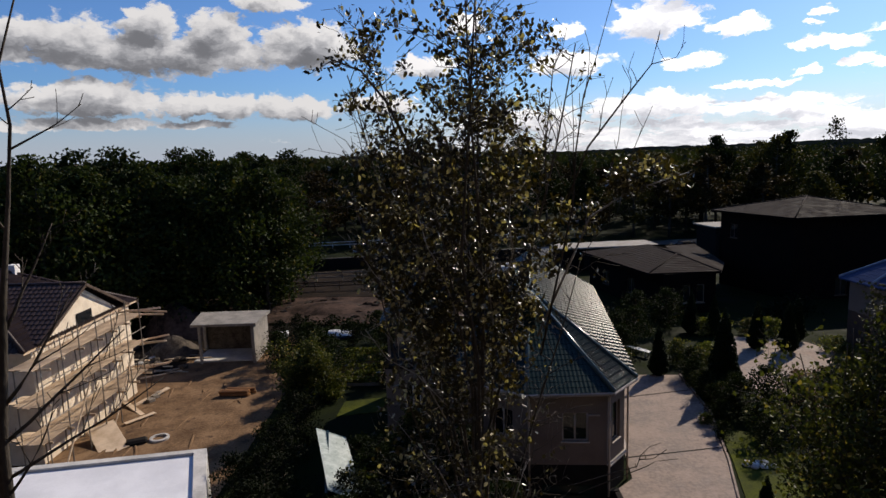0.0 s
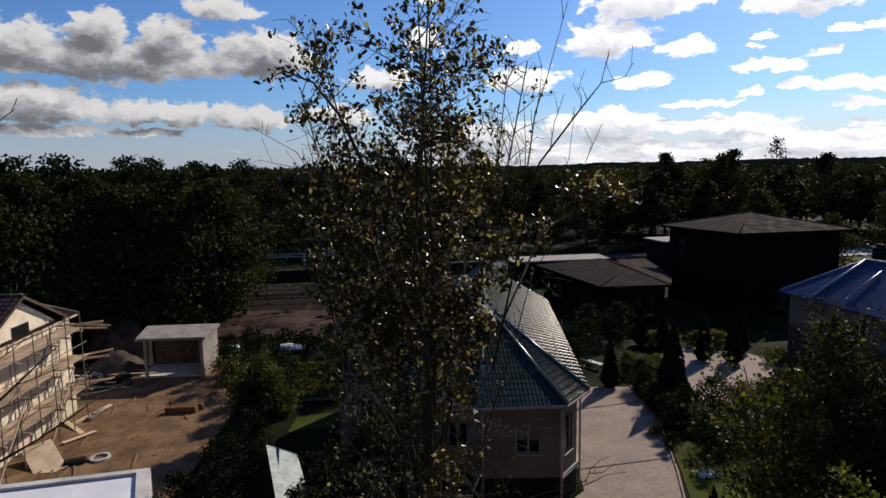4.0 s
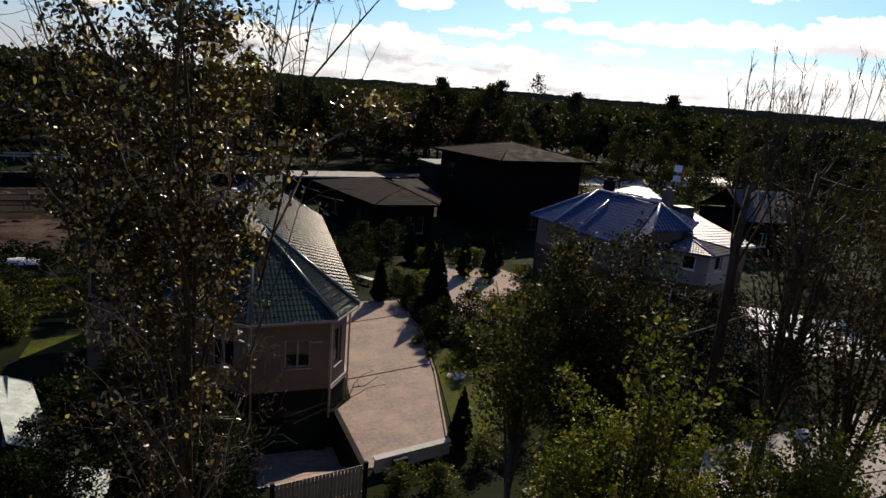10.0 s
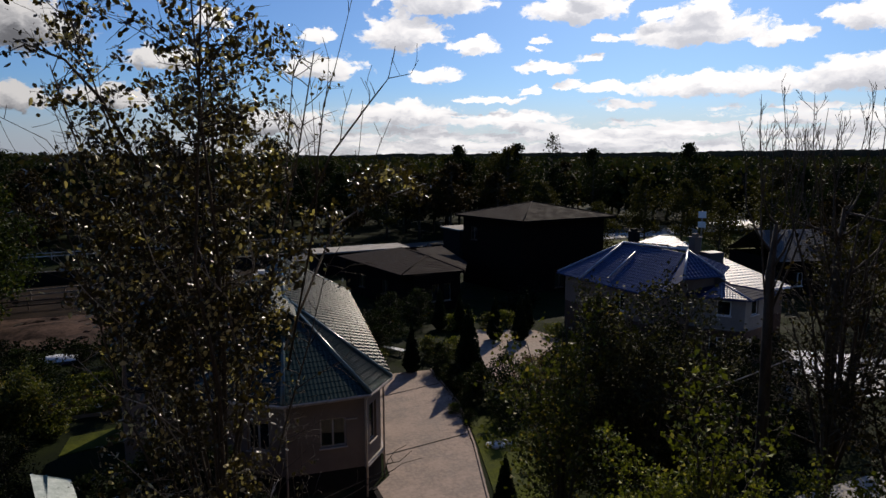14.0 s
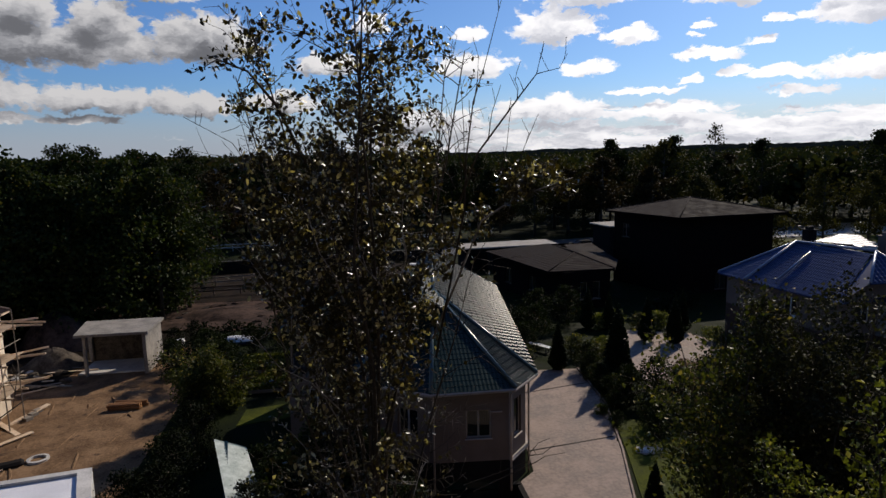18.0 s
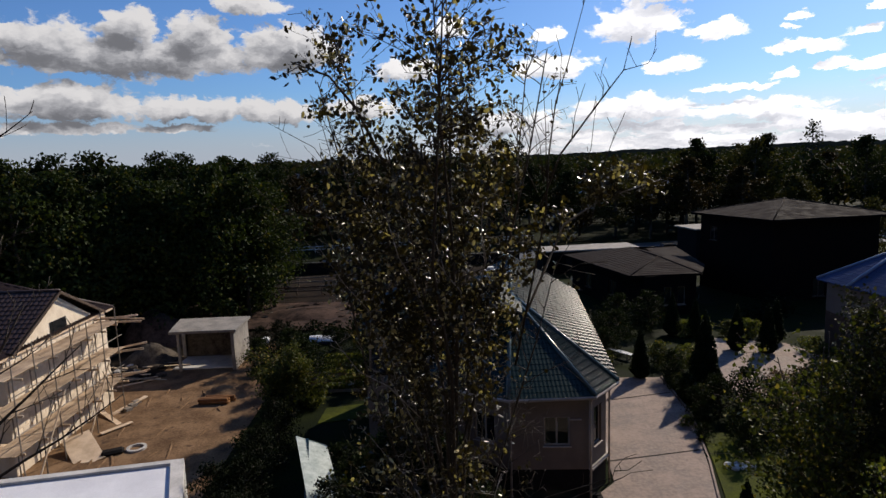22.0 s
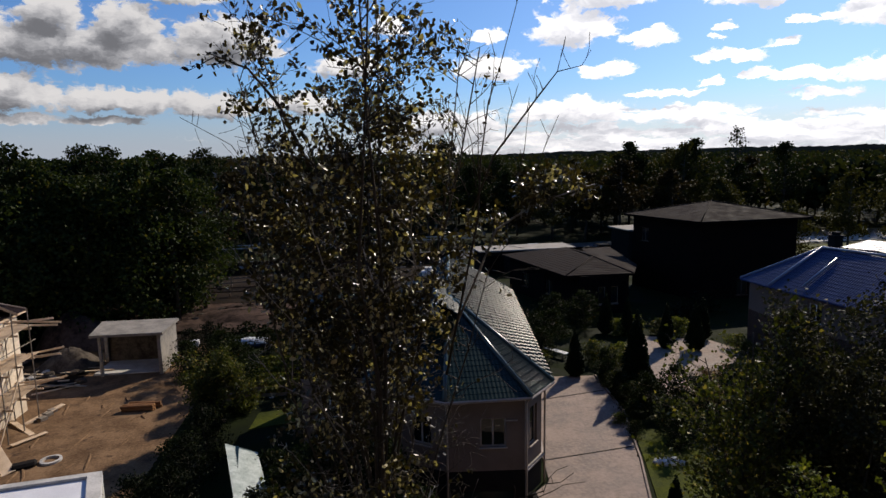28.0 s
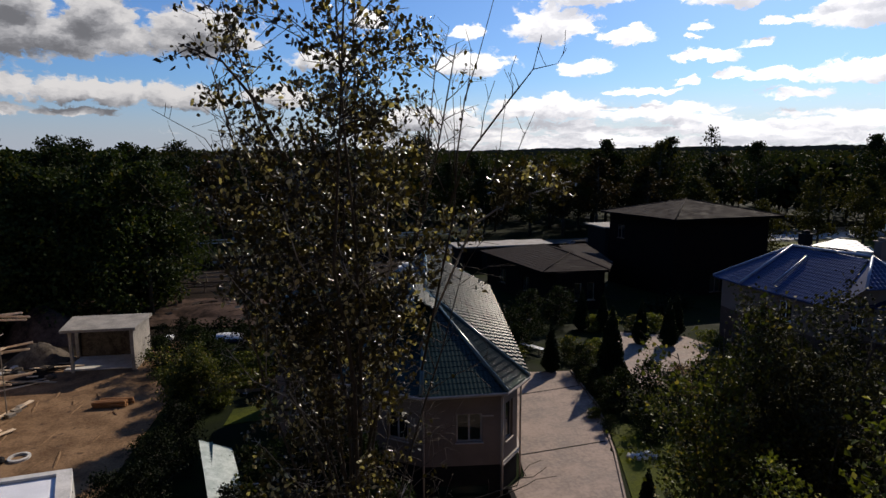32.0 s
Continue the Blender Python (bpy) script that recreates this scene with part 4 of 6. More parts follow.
    # dormer over the front slope
    part("dormer", prism([(2.5, 30.6), (4.3, 30.4), (4.9, 35.5), (2.9, 35.7)], 6.6, 8.25), GREEN_METAL, t)
    roof_slope(t, (4.6, 30.1, 8.2), (5.2, 35.7, 8.2), (3.4, 30.1, 9.1), (3.95, 35.7, 9.1), GREEN_METAL, wave=0.42, course=0.35, amp=0.042, step=0.06, tile=True)
    roof_slope(t, (2.7, 35.9, 8.2), (2.2, 30.2, 8.2), (3.95, 35.7, 9.1), (3.4, 30.1, 9.1), GREEN_METAL)
    ridge_cap(t, (3.4, 30.1, 9.1), (3.95, 35.7, 9.1), GREEN_CAP_GLINT, 0.13)
    chimney(t, 4.1, 40.5, 6.0, 8.5, 0.7, WHITE_PLASTER)
    # lower wing with a roofed terrace
    l = [(-3.7, 34.3), (1.2, 33.6), (2.2, 41.0), (-3.4, 41.4)]
    facade(t, l[0], l[1], 0, 4.0, PLASTER, [(1.1, 2.0, 1.7, 3.1)], name="wing_wall")
    facade(t, l[1], l[2], 0, 4.0, PLASTER, name="wing_wall")
    facade(t, l[2], l[3], 0, 4.0, PLASTER, name="wing_wall")
    facade(t, l[3], l[0], 0, 4.0, PLASTER, name="wing_wall")
    part("terrace_floor", prism(l, 4.004, 4.2), PLINTH, t)
    for x, y in ((-3.45, 34.6), (-1.9, 34.4), (-3.3, 38.0), (-0.2, 34.2)):
        part("terrace_post", boxes((x - 0.07, x + 0.07, y - 0.07, y + 0.07, 4.2, 6.6)), PLASTER, t, "pale square post")
    roof_slope(t, (-0.6, 33.7, 6.65), (0.2, 41.5, 6.65), (-2.2, 35.2, 7.75), (-2.0, 40.4, 7.75), GREEN_METAL, wave=0.42, course=0.35, amp=0.042, step=0.06, tile=True)
    roof_slope(t, (-3.9, 41.5, 6.65), (-3.95, 34.0, 6.65), (-2.0, 40.4, 7.75), (-2.2, 35.2, 7.75), GREEN_METAL)
    roof_slope(t, (-3.95, 34.0, 6.65), (-0.6, 33.7, 6.65), (-2.2, 35.2, 7.75), (-2.2, 35.2, 7.75), GREEN_METAL)
    roof_slope(t, (0.2, 41.5, 6.65), (-3.9, 41.5, 6.65), (-2.0, 40.4, 7.75), (-2.0, 40.4, 7.75), GREEN_METAL)
    facade(t, (-1.4, 36.0), (2.0, 35.6), 4.2, 6.6, PLASTER, [(0.8, 1.6, 4.4, 6.2)], name="upper_wall")


green_house()


def tall_house():
    t = thing("tall_brown_house", pose(0, 0, 0), "tall dark brown house with a low brown hipped roof", "house")
    z = 8.7
    w = [(32.3, 72.6), (35.4, 62.8), (47.5, 64.1), (45.9, 76.3)]
    openings = [[(1.4, 2.6, 5.6, 7.2)], [(4.8, 6.2, 0.3, 2.2)], [], []]
    for i in range(4):
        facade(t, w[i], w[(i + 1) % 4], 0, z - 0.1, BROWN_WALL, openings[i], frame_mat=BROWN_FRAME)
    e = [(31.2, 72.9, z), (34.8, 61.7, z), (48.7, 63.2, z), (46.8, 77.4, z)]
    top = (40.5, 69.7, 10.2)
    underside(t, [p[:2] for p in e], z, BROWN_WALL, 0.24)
    for i in range(4):
        a, b = e[i], e[(i + 1) % 4]
        roof_slope(t, a, b, top, top, BROWN_ROOF, wave=0.4, course=0.5, amp=0.004, step=0.02)
        ridge_cap(t, top, a, BROWN_ROOF, 0.07)
    # low wing with a deep-eaved hipped roof
    zl = 4.05
    v = [(17.1, 73.0), (20.9, 59.1), (26.2, 59.6), (28.0, 64.0), (29.3, 75.9)]
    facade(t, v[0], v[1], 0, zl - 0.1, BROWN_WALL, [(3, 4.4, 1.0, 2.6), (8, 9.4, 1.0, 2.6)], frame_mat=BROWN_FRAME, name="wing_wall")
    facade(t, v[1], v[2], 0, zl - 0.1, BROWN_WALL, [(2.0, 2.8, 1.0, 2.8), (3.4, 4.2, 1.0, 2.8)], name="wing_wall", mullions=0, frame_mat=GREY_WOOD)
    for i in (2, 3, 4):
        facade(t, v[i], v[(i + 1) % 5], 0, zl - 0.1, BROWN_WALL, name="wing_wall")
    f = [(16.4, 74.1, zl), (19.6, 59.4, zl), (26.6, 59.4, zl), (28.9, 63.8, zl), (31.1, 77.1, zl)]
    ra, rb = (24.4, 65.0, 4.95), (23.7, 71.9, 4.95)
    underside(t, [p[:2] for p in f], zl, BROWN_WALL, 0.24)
    k = dict(wave=0.4, course=0.5, amp=0.004, step=0.02)
    roof_slope(t, f[0], f[1], rb, ra, BROWN_ROOF, **k)
    roof_slope(t, f[1], f[2], ra, ra, BROWN_ROOF, **k)
    roof_slope(t, f[2], f[3], ra, ra, BROWN_ROOF, **k)
    roof_slope(t, f[3], f[4], ra, rb, BROWN_ROOF, **k)
    roof_slope(t, f[4], f[0], rb, rb, BROWN_ROOF, **k)
    for a, b in ((ra, rb), (ra, f[1]), (ra, f[2])):
        ridge_cap(t, a, b, BROWN_ROOF, 0.06)


tall_house()


def blue_house():
    t = thing("blue_roofed_house", pose(0, 0, 0), "two-storey pale and brown house with a blue pressed-metal tile roof", "house")
    z = 5.5
    # main walls, brown below and pale above
    w = [(31.6, 48.0), (31.6, 45.0), (32.8, 37.0), (36.0, 36.9), (41.4, 37.6), (45.4, 36.7), (47.6, 44.6), (40.0, 49.0)]
    o = {1: [(3.4, 4.6, 3.5, 4.9)], 2: [(1.3, 2.3, 3.9, 5.1)]}
    for i in range(8):
        a, b = w[i], w[(i + 1) % 8]
        facade(t, a, b, 2.95, 5.4 if i != 4 else 5.2, PLASTER, o.get(i, ()))
        facade(t, a, b, 0, 2.94, BRICK_WALL, name="lower_wall")
    # wall rising under the valley to the raised end of the roof
    bm = bmesh.new()
    tri = ((32.75, 36.96, 5.404), (37.9, 36.86, 5.404), (37.9, 36.86, 6.6), (34.7, 36.9, 6.6))
    f, g = [bm.verts.new(p) for p in tri], [bm.verts.new((x, y + 0.25, h)) for x, y, h in tri]
    bm.faces.new(f)
    bm.faces.new(g[::-1])
    for i in range(4):
        bm.faces.new((f[i], g[i], g[(i + 1) % 4], f[(i + 1) % 4]))
    part("end_wall", bm, PLASTER, t)
    a, b, c = (31.0, 48.4, z), (31.1, 44.9, z), (32.3, 36.5, z)
    d, e = (34.4, 36.3, 6.77), (38.3, 36.3, 6.77)
    p, q = (35.4, 44.8, 8.4), (36.7, 38.5, 8.5)
    roof_slope(t, a, b, p, p, BLUE_METAL)
    roof_slope(t, b, c, p, q, BLUE_METAL)
    k = dict(wave=0.34, course=0.35, amp=0.03, step=0.045, tile=True)
    bm = bmesh.new()
    bm.faces.new([bm.verts.new(v) for v in (c, d, q)])
    part("roof_slope", bm, BLUE_METAL, t)
    roof_slope(t, d, e, q, q, BLUE_METAL, **k)
    # far side of the ridge, falling gently towards the road
    rear = [(41.0, 38.2, 6.9), (41.5, 47.4, 6.9)]
    roof_slope(t, rear[0], rear[1], q, p, BLUE_METAL, **k)
    roof_slope(t, e, rear[0], q, q, BLUE_METAL, **k)
    roof_slope(t, rear[1], a, p, p, BLUE_METAL)
    roof_slope(t, (36.2, 43.9, 8.52), (38.3, 40.0, 8.52), (39.6, 45.2, 8.86), (41.6, 44.6, 8.86), BLUE_METAL, "nearly flat upper roof white with sun", wave=0.42, course=0.6, amp=0.012, step=0.02)
    for u, v, r in ((p, b, 0.13), (p, q, 0.1), (q, d, 0.09), (q, e, 0.1), (p, a, 0.1)):
        ridge_cap(t, u, v, BLUE_CAP_GLINT, r)
    ridge_cap(t, (34.9, 42.6, 7.9), (32.0, 42.2, 6.0), BLUE_CAP_GLINT, 0.07, "roof_seam")
    gutter(t, [(v[0], v[1], v[2] - 0.06) for v in (a, b, c)], BLUE_METAL)
    gutter(t, [(v[0], v[1], v[2] - 0.06) for v in (d, e)], BLUE_METAL)
    underside(t, [v[:2] for v in (a, b, c, (37.0, 37.2), (37.2, 47.0))], z, BLUE_METAL)
    # broad lean-to roof of the side wing, nearly flat, shining in the sun
    roof_slope(t, (40.4, 35.9, 5.32), (45.6, 36.0, 5.32), (40.8, 43.8, 7.0), (45.0, 43.8, 7.0), BLUE_METAL, "blue tiles white with sun", wave=0.42, course=0.5, amp=0.022, step=0.03, tile=True)
    gutter(t, [(40.4, 35.9, 5.26), (45.6, 36.0, 5.26)], WHITE_FRAME, 0.06)
    part("wing_side", prism([(45.1, 36.8), (45.35, 36.8), (45.2, 43.6), (44.95, 43.6)], 2.96, 5.3), PLASTER, t)
    # bay of two storeys with its own little hipped roof
    b = [(35.7, 36.9), (36.0, 35.9), (38.1, 33.8), (41.3, 34.6), (41.5, 37.6)]
    bo = [[], [(1.0, 2.0, 4.0, 5.15)], [(0.9, 1.9, 4.0, 5.15)], []]
    lo = [[], [(0.6, 1.75, 0.8, 2.3)], [(0.5, 2.0, 0.9, 2.3)], []]
    for i in range(4):
        facade(t, b[i], b[i + 1], 2.95, 5.35, BAY_PLASTER, bo[i], name="bay_wall", label="whitish plastered bay wall", mullions=0)
        facade(t, b[i], b[i + 1], 0, 2.94, BRICK_WALL, lo[i], name="bay_base", label="brown brick base of the bay")
    f = [(35.2, 37.3, 5.45), (35.6, 35.7, 5.45), (38.0, 33.3, 5.45), (41.9, 34.3, 5.45)]
    peak = (38.3, 36.3, 6.15)
    underside(t, [v[:2] for v in f], 5.45, BLUE_METAL)
    for u, v in zip(f, f[1:]):
        # one slope and its hip in the lit blues, the others in darker copies
        roof_slope(t, u, v, peak, peak, BLUE_MATT_SHADE if v != f[2] else BLUE_METAL)
        ridge_cap(t, peak, v, BLUE_CAP_GLINT if v == f[2] else BLUE_METAL, 0.06)
    for u, v in zip(b, b[1:]):
        bm = bmesh.new()
        way = Vector((v[0] - u[0], v[1] - u[1], 0)).normalized()
        out = Vector((way.y, -way.x, 0)) * 0.04
        beam(bm, Vector((*u, 2.95)) + out, Vector((*v, 2.95)) + out, 0.1, 0.1)
        part("band_course", bm, BAY_PLASTER, t)
    chimney(t, 38.2, 46.9, 7.2, 8.95, 0.75, PLINTH)
    chimney(t, 40.9, 42.1, 6.9, 8.9, 0.7, PLASTER)
    part("roof_box", soft_box(41.0, 42.6, 40.4, 41.6, 6.6, 7.75, 0.04), GREY_ROOF, t, "grey-blue boxed outlet on the roof")
    downpipe(t, 35.95, 35.7, 0, 5.3, TRIM)


blue_house()


def grey_house():
    t = thing("grey_roofed_house", pose(0, 0, 0), "house with a weathered grey tiled roof behind bare trees", "house")
    facade(t, (61.5, 50.5), (73.0, 48.0), 0, 4.2, BROWN_WALL, [(2, 3.2, 1.2, 2.8), (6, 7.2, 1.2, 2.8)])
    facade(t, (73.0, 48.0), (75.0, 57.0), 0, 4.2, BROWN_WALL)
    facade(t, (63.5, 59.5), (61.5, 50.5), 0, 4.2, BROWN_WALL)
    facade(t, (75.0, 57.0), (63.5, 59.5), 0, 4.2, BROWN_WALL)
    roof_slope(t, (61.0, 50.0, 4.2), (73.5, 47.2, 4.2), (62.5, 55.0, 7.2), (74.5, 52.5, 7.2), GREY_ROOF)
    roof_slope(t, (75.5, 57.6, 4.2), (63.5, 60.2, 4.2), (74.5, 52.5, 7.2), (62.5, 55.0, 7.2), GREY_ROOF)


grey_house()

# ---- the building site ----
def tiled_slope(parent, a, b, c, d, material, wide=0.3, long=0.4):
    """A slope of single clay tiles laid in courses over a sheet of underlay."""
    a, b, c, d = (Vector(p) for p in (a, b, c, d))
    bm = bmesh.new()
    bm.faces.new([bm.verts.new(p) for p in (a, b, d, c)])
    sheet_ob = part("roof_slope", bm, PLINTH, parent)
    along = (b - a).normalized()
    out = along.cross((c + d - a - b) / 2).normalized()
    out = out if out.z > 0 else -out
    up = out.cross(along)
    up = up if up.z > 0 else -up
    height = (c - a).dot(up)
    bm = bmesh.new()
    n = 6
    rows = []
    for y, lift in ((0, 0.035), (0, 0.055), (long * 1.1, 0.012)):
        rows.append([bm.verts.new(((i / n - 0.5) * wide * 1.06, y, lift + 0.045 * math.sin(math.pi * i / n))) for i in range(n + 1)])
    for p, q in zip(rows, rows[1:]):
        for i in range(n):
            bm.faces.new((p[i], p[i + 1], q[i + 1], q[i]))
    me = mesh_of(bm, "roof_tile", material)
    turn = Matrix((along, up, out)).transposed().to_4x4()
    for k in range(int(height / long)):
        s = k * long
        f = s / height
        lo = (c - a).dot(along) * f
        hi = (b - a).dot(along) * (1 - f) + (d - a).dot(along) * f
        for i in range(math.ceil((lo + wide * 0.3) / wide), int((hi - wide * 0.3) / wide) + 1):
            ob = part("roof_tile", me, None, sheet_ob)
            ob.matrix_basis = Matrix.Translation(a + along * i * wide + up * s) @ turn


def site_house():
    t = thing("unfinished_house", pose(0, 0, 0), "unfinished house of cream blocks with a dark tiled roof and scaffolding", "house")
    x0, x1, y0, y1, z = -34.0, -22.2, 32.0, 42.6, 6.55
    wall_panel(t, (x1, y0), (x1, y1), 0, z, BLOCK, thick=0.35)
    wall_panel(t, (x0, y0), (x1 - 0.36, y0), 0, z, BLOCK, [(2, 3.2, 4.2, 5.6), (6, 7.2, 4.2, 5.6), (6, 7.2, 0.9, 2.3)], thick=0.35)
    wall_panel(t, (x1 - 0.36, y1), (x0, y1), 0, z, BLOCK, thick=0.35)
    wall_panel(t, (x0, y1 - 0.36), (x0, y0 + 0.36), 0, z, BLOCK, thick=0.35)
    # gable over the long side
    bm = bmesh.new()
    tri = ((33.2, z), (41.2, z), (37.2, 8.75))
    f = [bm.verts.new((x1, y, h)) for y, h in tri]
    b = [bm.verts.new((x1 - 0.3, y, h)) for y, h in tri]
    bm.faces.new(f)
    bm.faces.new(b[::-1])
    for i in range(3):
        j = (i + 1) % 3
        bm.faces.new((f[i], b[i], b[j], f[j]))
    part("gable_wall", bm, BLOCK, t, "pale plastered gable wall")
    part("gable_window", boxes((x1 + 0.003, x1 + 0.06, 36.4, 38.0, 6.6, 7.3)), glass(), t)
    e = [(-35.0, 31.2, z), (-22.0, 31.2, z), (-22.0, 43.4, z), (-35.0, 43.4, z)]
    ra, rb = (-28.2, 36.0, 9.75), (-28.2, 38.8, 9.75)
    underside(t, [p[:2] for p in e], z, NEW_WOOD, 0.14)
    k = dict(wave=0.3, course=0.4, amp=0.05, step=0.05)
    roof_slope(t, e[0], e[1], ra, ra, DARK_TILE, **k)
    roof_slope(t, e[1], e[2], ra, rb, DARK_TILE, **k)
    roof_slope(t, e[2], e[3], rb, rb, DARK_TILE, **k)
    roof_slope(t, e[3], e[0], rb, ra, DARK_TILE, **k)
    pk, bk = (-21.85, 37.2, 9.0), (-27.0, 37.2, 9.0)
    tiled_slope(t, (-24.5, 32.4, 6.62), (-21.85, 32.4, 6.62), bk, pk, DARK_TILE)
    roof_slope(t, (-21.85, 42.0, 6.62), (-24.5, 42.0, 6.62), pk, bk, DARK_TILE, **k)
    for a, b in ((pk, bk), (ra, rb), (ra, e[0]), (ra, e[1]), (rb, e[2])):
        ridge_cap(t, a, b, DARK_TILE, 0.11)
    for a in ((-21.82, 32.4, 6.55), (-21.82, 42.0, 6.55)):
        bm = bmesh.new()
        beam(bm, a, (-21.82, 37.2, 8.93), 0.05, 0.16)
        part("bargeboard", bm, BROWN_FRAME, t)
    chimney(t, -27.6, 39.4, 9.0, 9.95, 0.5, WHITE_PLASTER, False)
    return t


SITE = site_house()


def site_blocks():
    """Courses of blocks on the wall behind the scaffolding."""
    me = mesh_of(soft_box(0, 0.02, 0.006, 0.594, 0.006, 0.294, 0.006), "block", BLOCK)
    for k in range(21):
        for i in range(18):
            y, z = 32.0 + 0.6 * i - 0.3 * (k % 2), 0.3 * k
            if y < 31.99 or y > 42.0 or z < 0.9:
                continue
            ob = part("block", me, None, SITE)
            ob.location = (-22.2, y, z)


site_blocks()


def scaffold():
    t = thing("scaffolding", pose(0, 0, 0), "timber scaffolding of three plank decks on poles against the unfinished house", "scaffolding")
    rng = random.Random(4)
    ys = [30.3 + 1.75 * k for k in range(7)]
    for y in ys:
        for x, top in ((-20.62, 7.2), (-22.02, 6.3)):
            bm = bmesh.new()
            lean = rng.uniform(-0.06, 0.06)
            tube(bm, ((x, y, 0), (x + lean, y + lean, top * 0.5), (x + lean, y - lean, top + rng.uniform(-0.3, 0.3))), (0.042, 0.038, 0.034), 6)
            part("pole", bm, GREY_WOOD, t)
        for z in (2.02, 4.02, 5.92):
            bm = bmesh.new()
            beam(bm, (-22.15, y + 0.08, z), (-20.45 + rng.uniform(-0.1, 0.3), y + 0.08, z), 0.06, 0.12)
            part("ledger", bm, NEW_WOOD, t)
    for z in (2.12, 4.12, 6.02):
        for k in range(4):
            x = -22.05 + 0.35 * k
            y = 29.9 + rng.uniform(-0.4, 0.1)
            while y < 41.0:
                l = rng.choice((3.0, 3.6, 4.0))
                end = min(y + l, 41.2 + rng.uniform(0, 0.9))
                bm = bmesh.new()
                box(bm, x, x + 0.33, y, end - 0.02, z, z + 0.045)
                part("plank", bm, DECK, t)
                y = end
        if z < 6:
            for k in range(3):
                bm = bmesh.new()
                box(bm, -27.5 + rng.uniform(-0.3, 0.3), -22.1, 30.3 + 0.4 * k, 30.66 + 0.4 * k, z - 0.02, z + 0.03)
                part("plank", bm, NEW_WOOD, t)
        for a, b in ((30.0, 35.4), (35.4, 41.3)) if z < 5 else ():
            bm = bmesh.new()
            beam(bm, (-20.56, a, z + 1.0), (-20.56 + rng.uniform(-0.03, 0.03), b, z + 1.0 + rng.uniform(-0.05, 0.05)), 0.03, 0.05)
            part("guard_rail", bm, GREY_WOOD, t)
        for y in (41.1, 41.5, 42.0):
            bm = bmesh.new()
            beam(bm, (-22.3, y, z - 0.1 + rng.uniform(-0.4, 0.3)), (-19.6, y + 0.7, z - 0.1 + rng.uniform(-0.2, 0.4)), 0.05, 0.12)
            part("projecting_timber", bm, NEW_WOOD, t)
    for k in range(2):
        bm = bmesh.new()
        y = 31.0 + 5.0 * k
        tube(bm, ((-20.5, y, 0.1), (-20.5, y + 3.3, 4.0)), (0.045, 0.045), 6)
        part("brace", bm, NEW_WOOD, t)


scaffold()


def flat_garage():
    t = thing("flat_roofed_garage", pose(0, 0, 0), "low concrete garage with a flat whitish roof and raised rim", "garage")
    o = [(-19.6, 18.0), (-8.6, 19.4), (-11.3, 27.0), (-19.4, 25.7)]
    inner = [(-19.2, 18.4), (-9.2, 19.8), (-11.75, 26.6), (-19.0, 25.35)]
    part("roof", prism(o, 2.75, 2.9), WHITE_FELT, t, "whitish roofing felt")
    for i in range(4):
        a, b = o[i], o[(i + 1) % 4]
        part("wall", prism([a, b, inner[(i + 1) % 4], inner[i]], 0, 2.745), CONCRETE, t)
        part("rim", prism([a, b, inner[(i + 1) % 4], inner[i]], 2.904, 3.04), CONCRETE, t)


flat_garage()


def open_shed():
    t = thing("open_shed", pose(0, 0, 0), "open-fronted concrete shed with a flat slab roof", "shed")
    part("roof_slab", prism([(-20.4, 48.2), (-15.2, 48.2), (-15.2, 52.5), (-21.1, 52.5)], 3.12, 3.32), DULL_CONCRETE, t)
    part("side_wall", boxes((-15.7, -15.45, 48.4, 52.4, 0, 3.115)), DULL_CONCRETE, t)
    part("back_wall", boxes((-20.9, -15.72, 52.15, 52.4, 0, 2.3)), RUBBLE, t)
    part("column", boxes((-19.95, -19.75, 48.5, 48.7, 0, 3.115)), DULL_CONCRETE, t)
    part("column", boxes((-20.85, -20.6, 51.85, 52.1, 0.126, 3.115)), DULL_CONCRETE, t)
    part("floor_slab", boxes((-20.6, -15.72, 48.9, 52.1, 0.0, 0.12)), CONCRETE, t)


open_shed()


def loose(name, bm, material, m, label, category, group=""):
    return thing(name, m, label, category, group, data=mesh_of(bm, name, material))


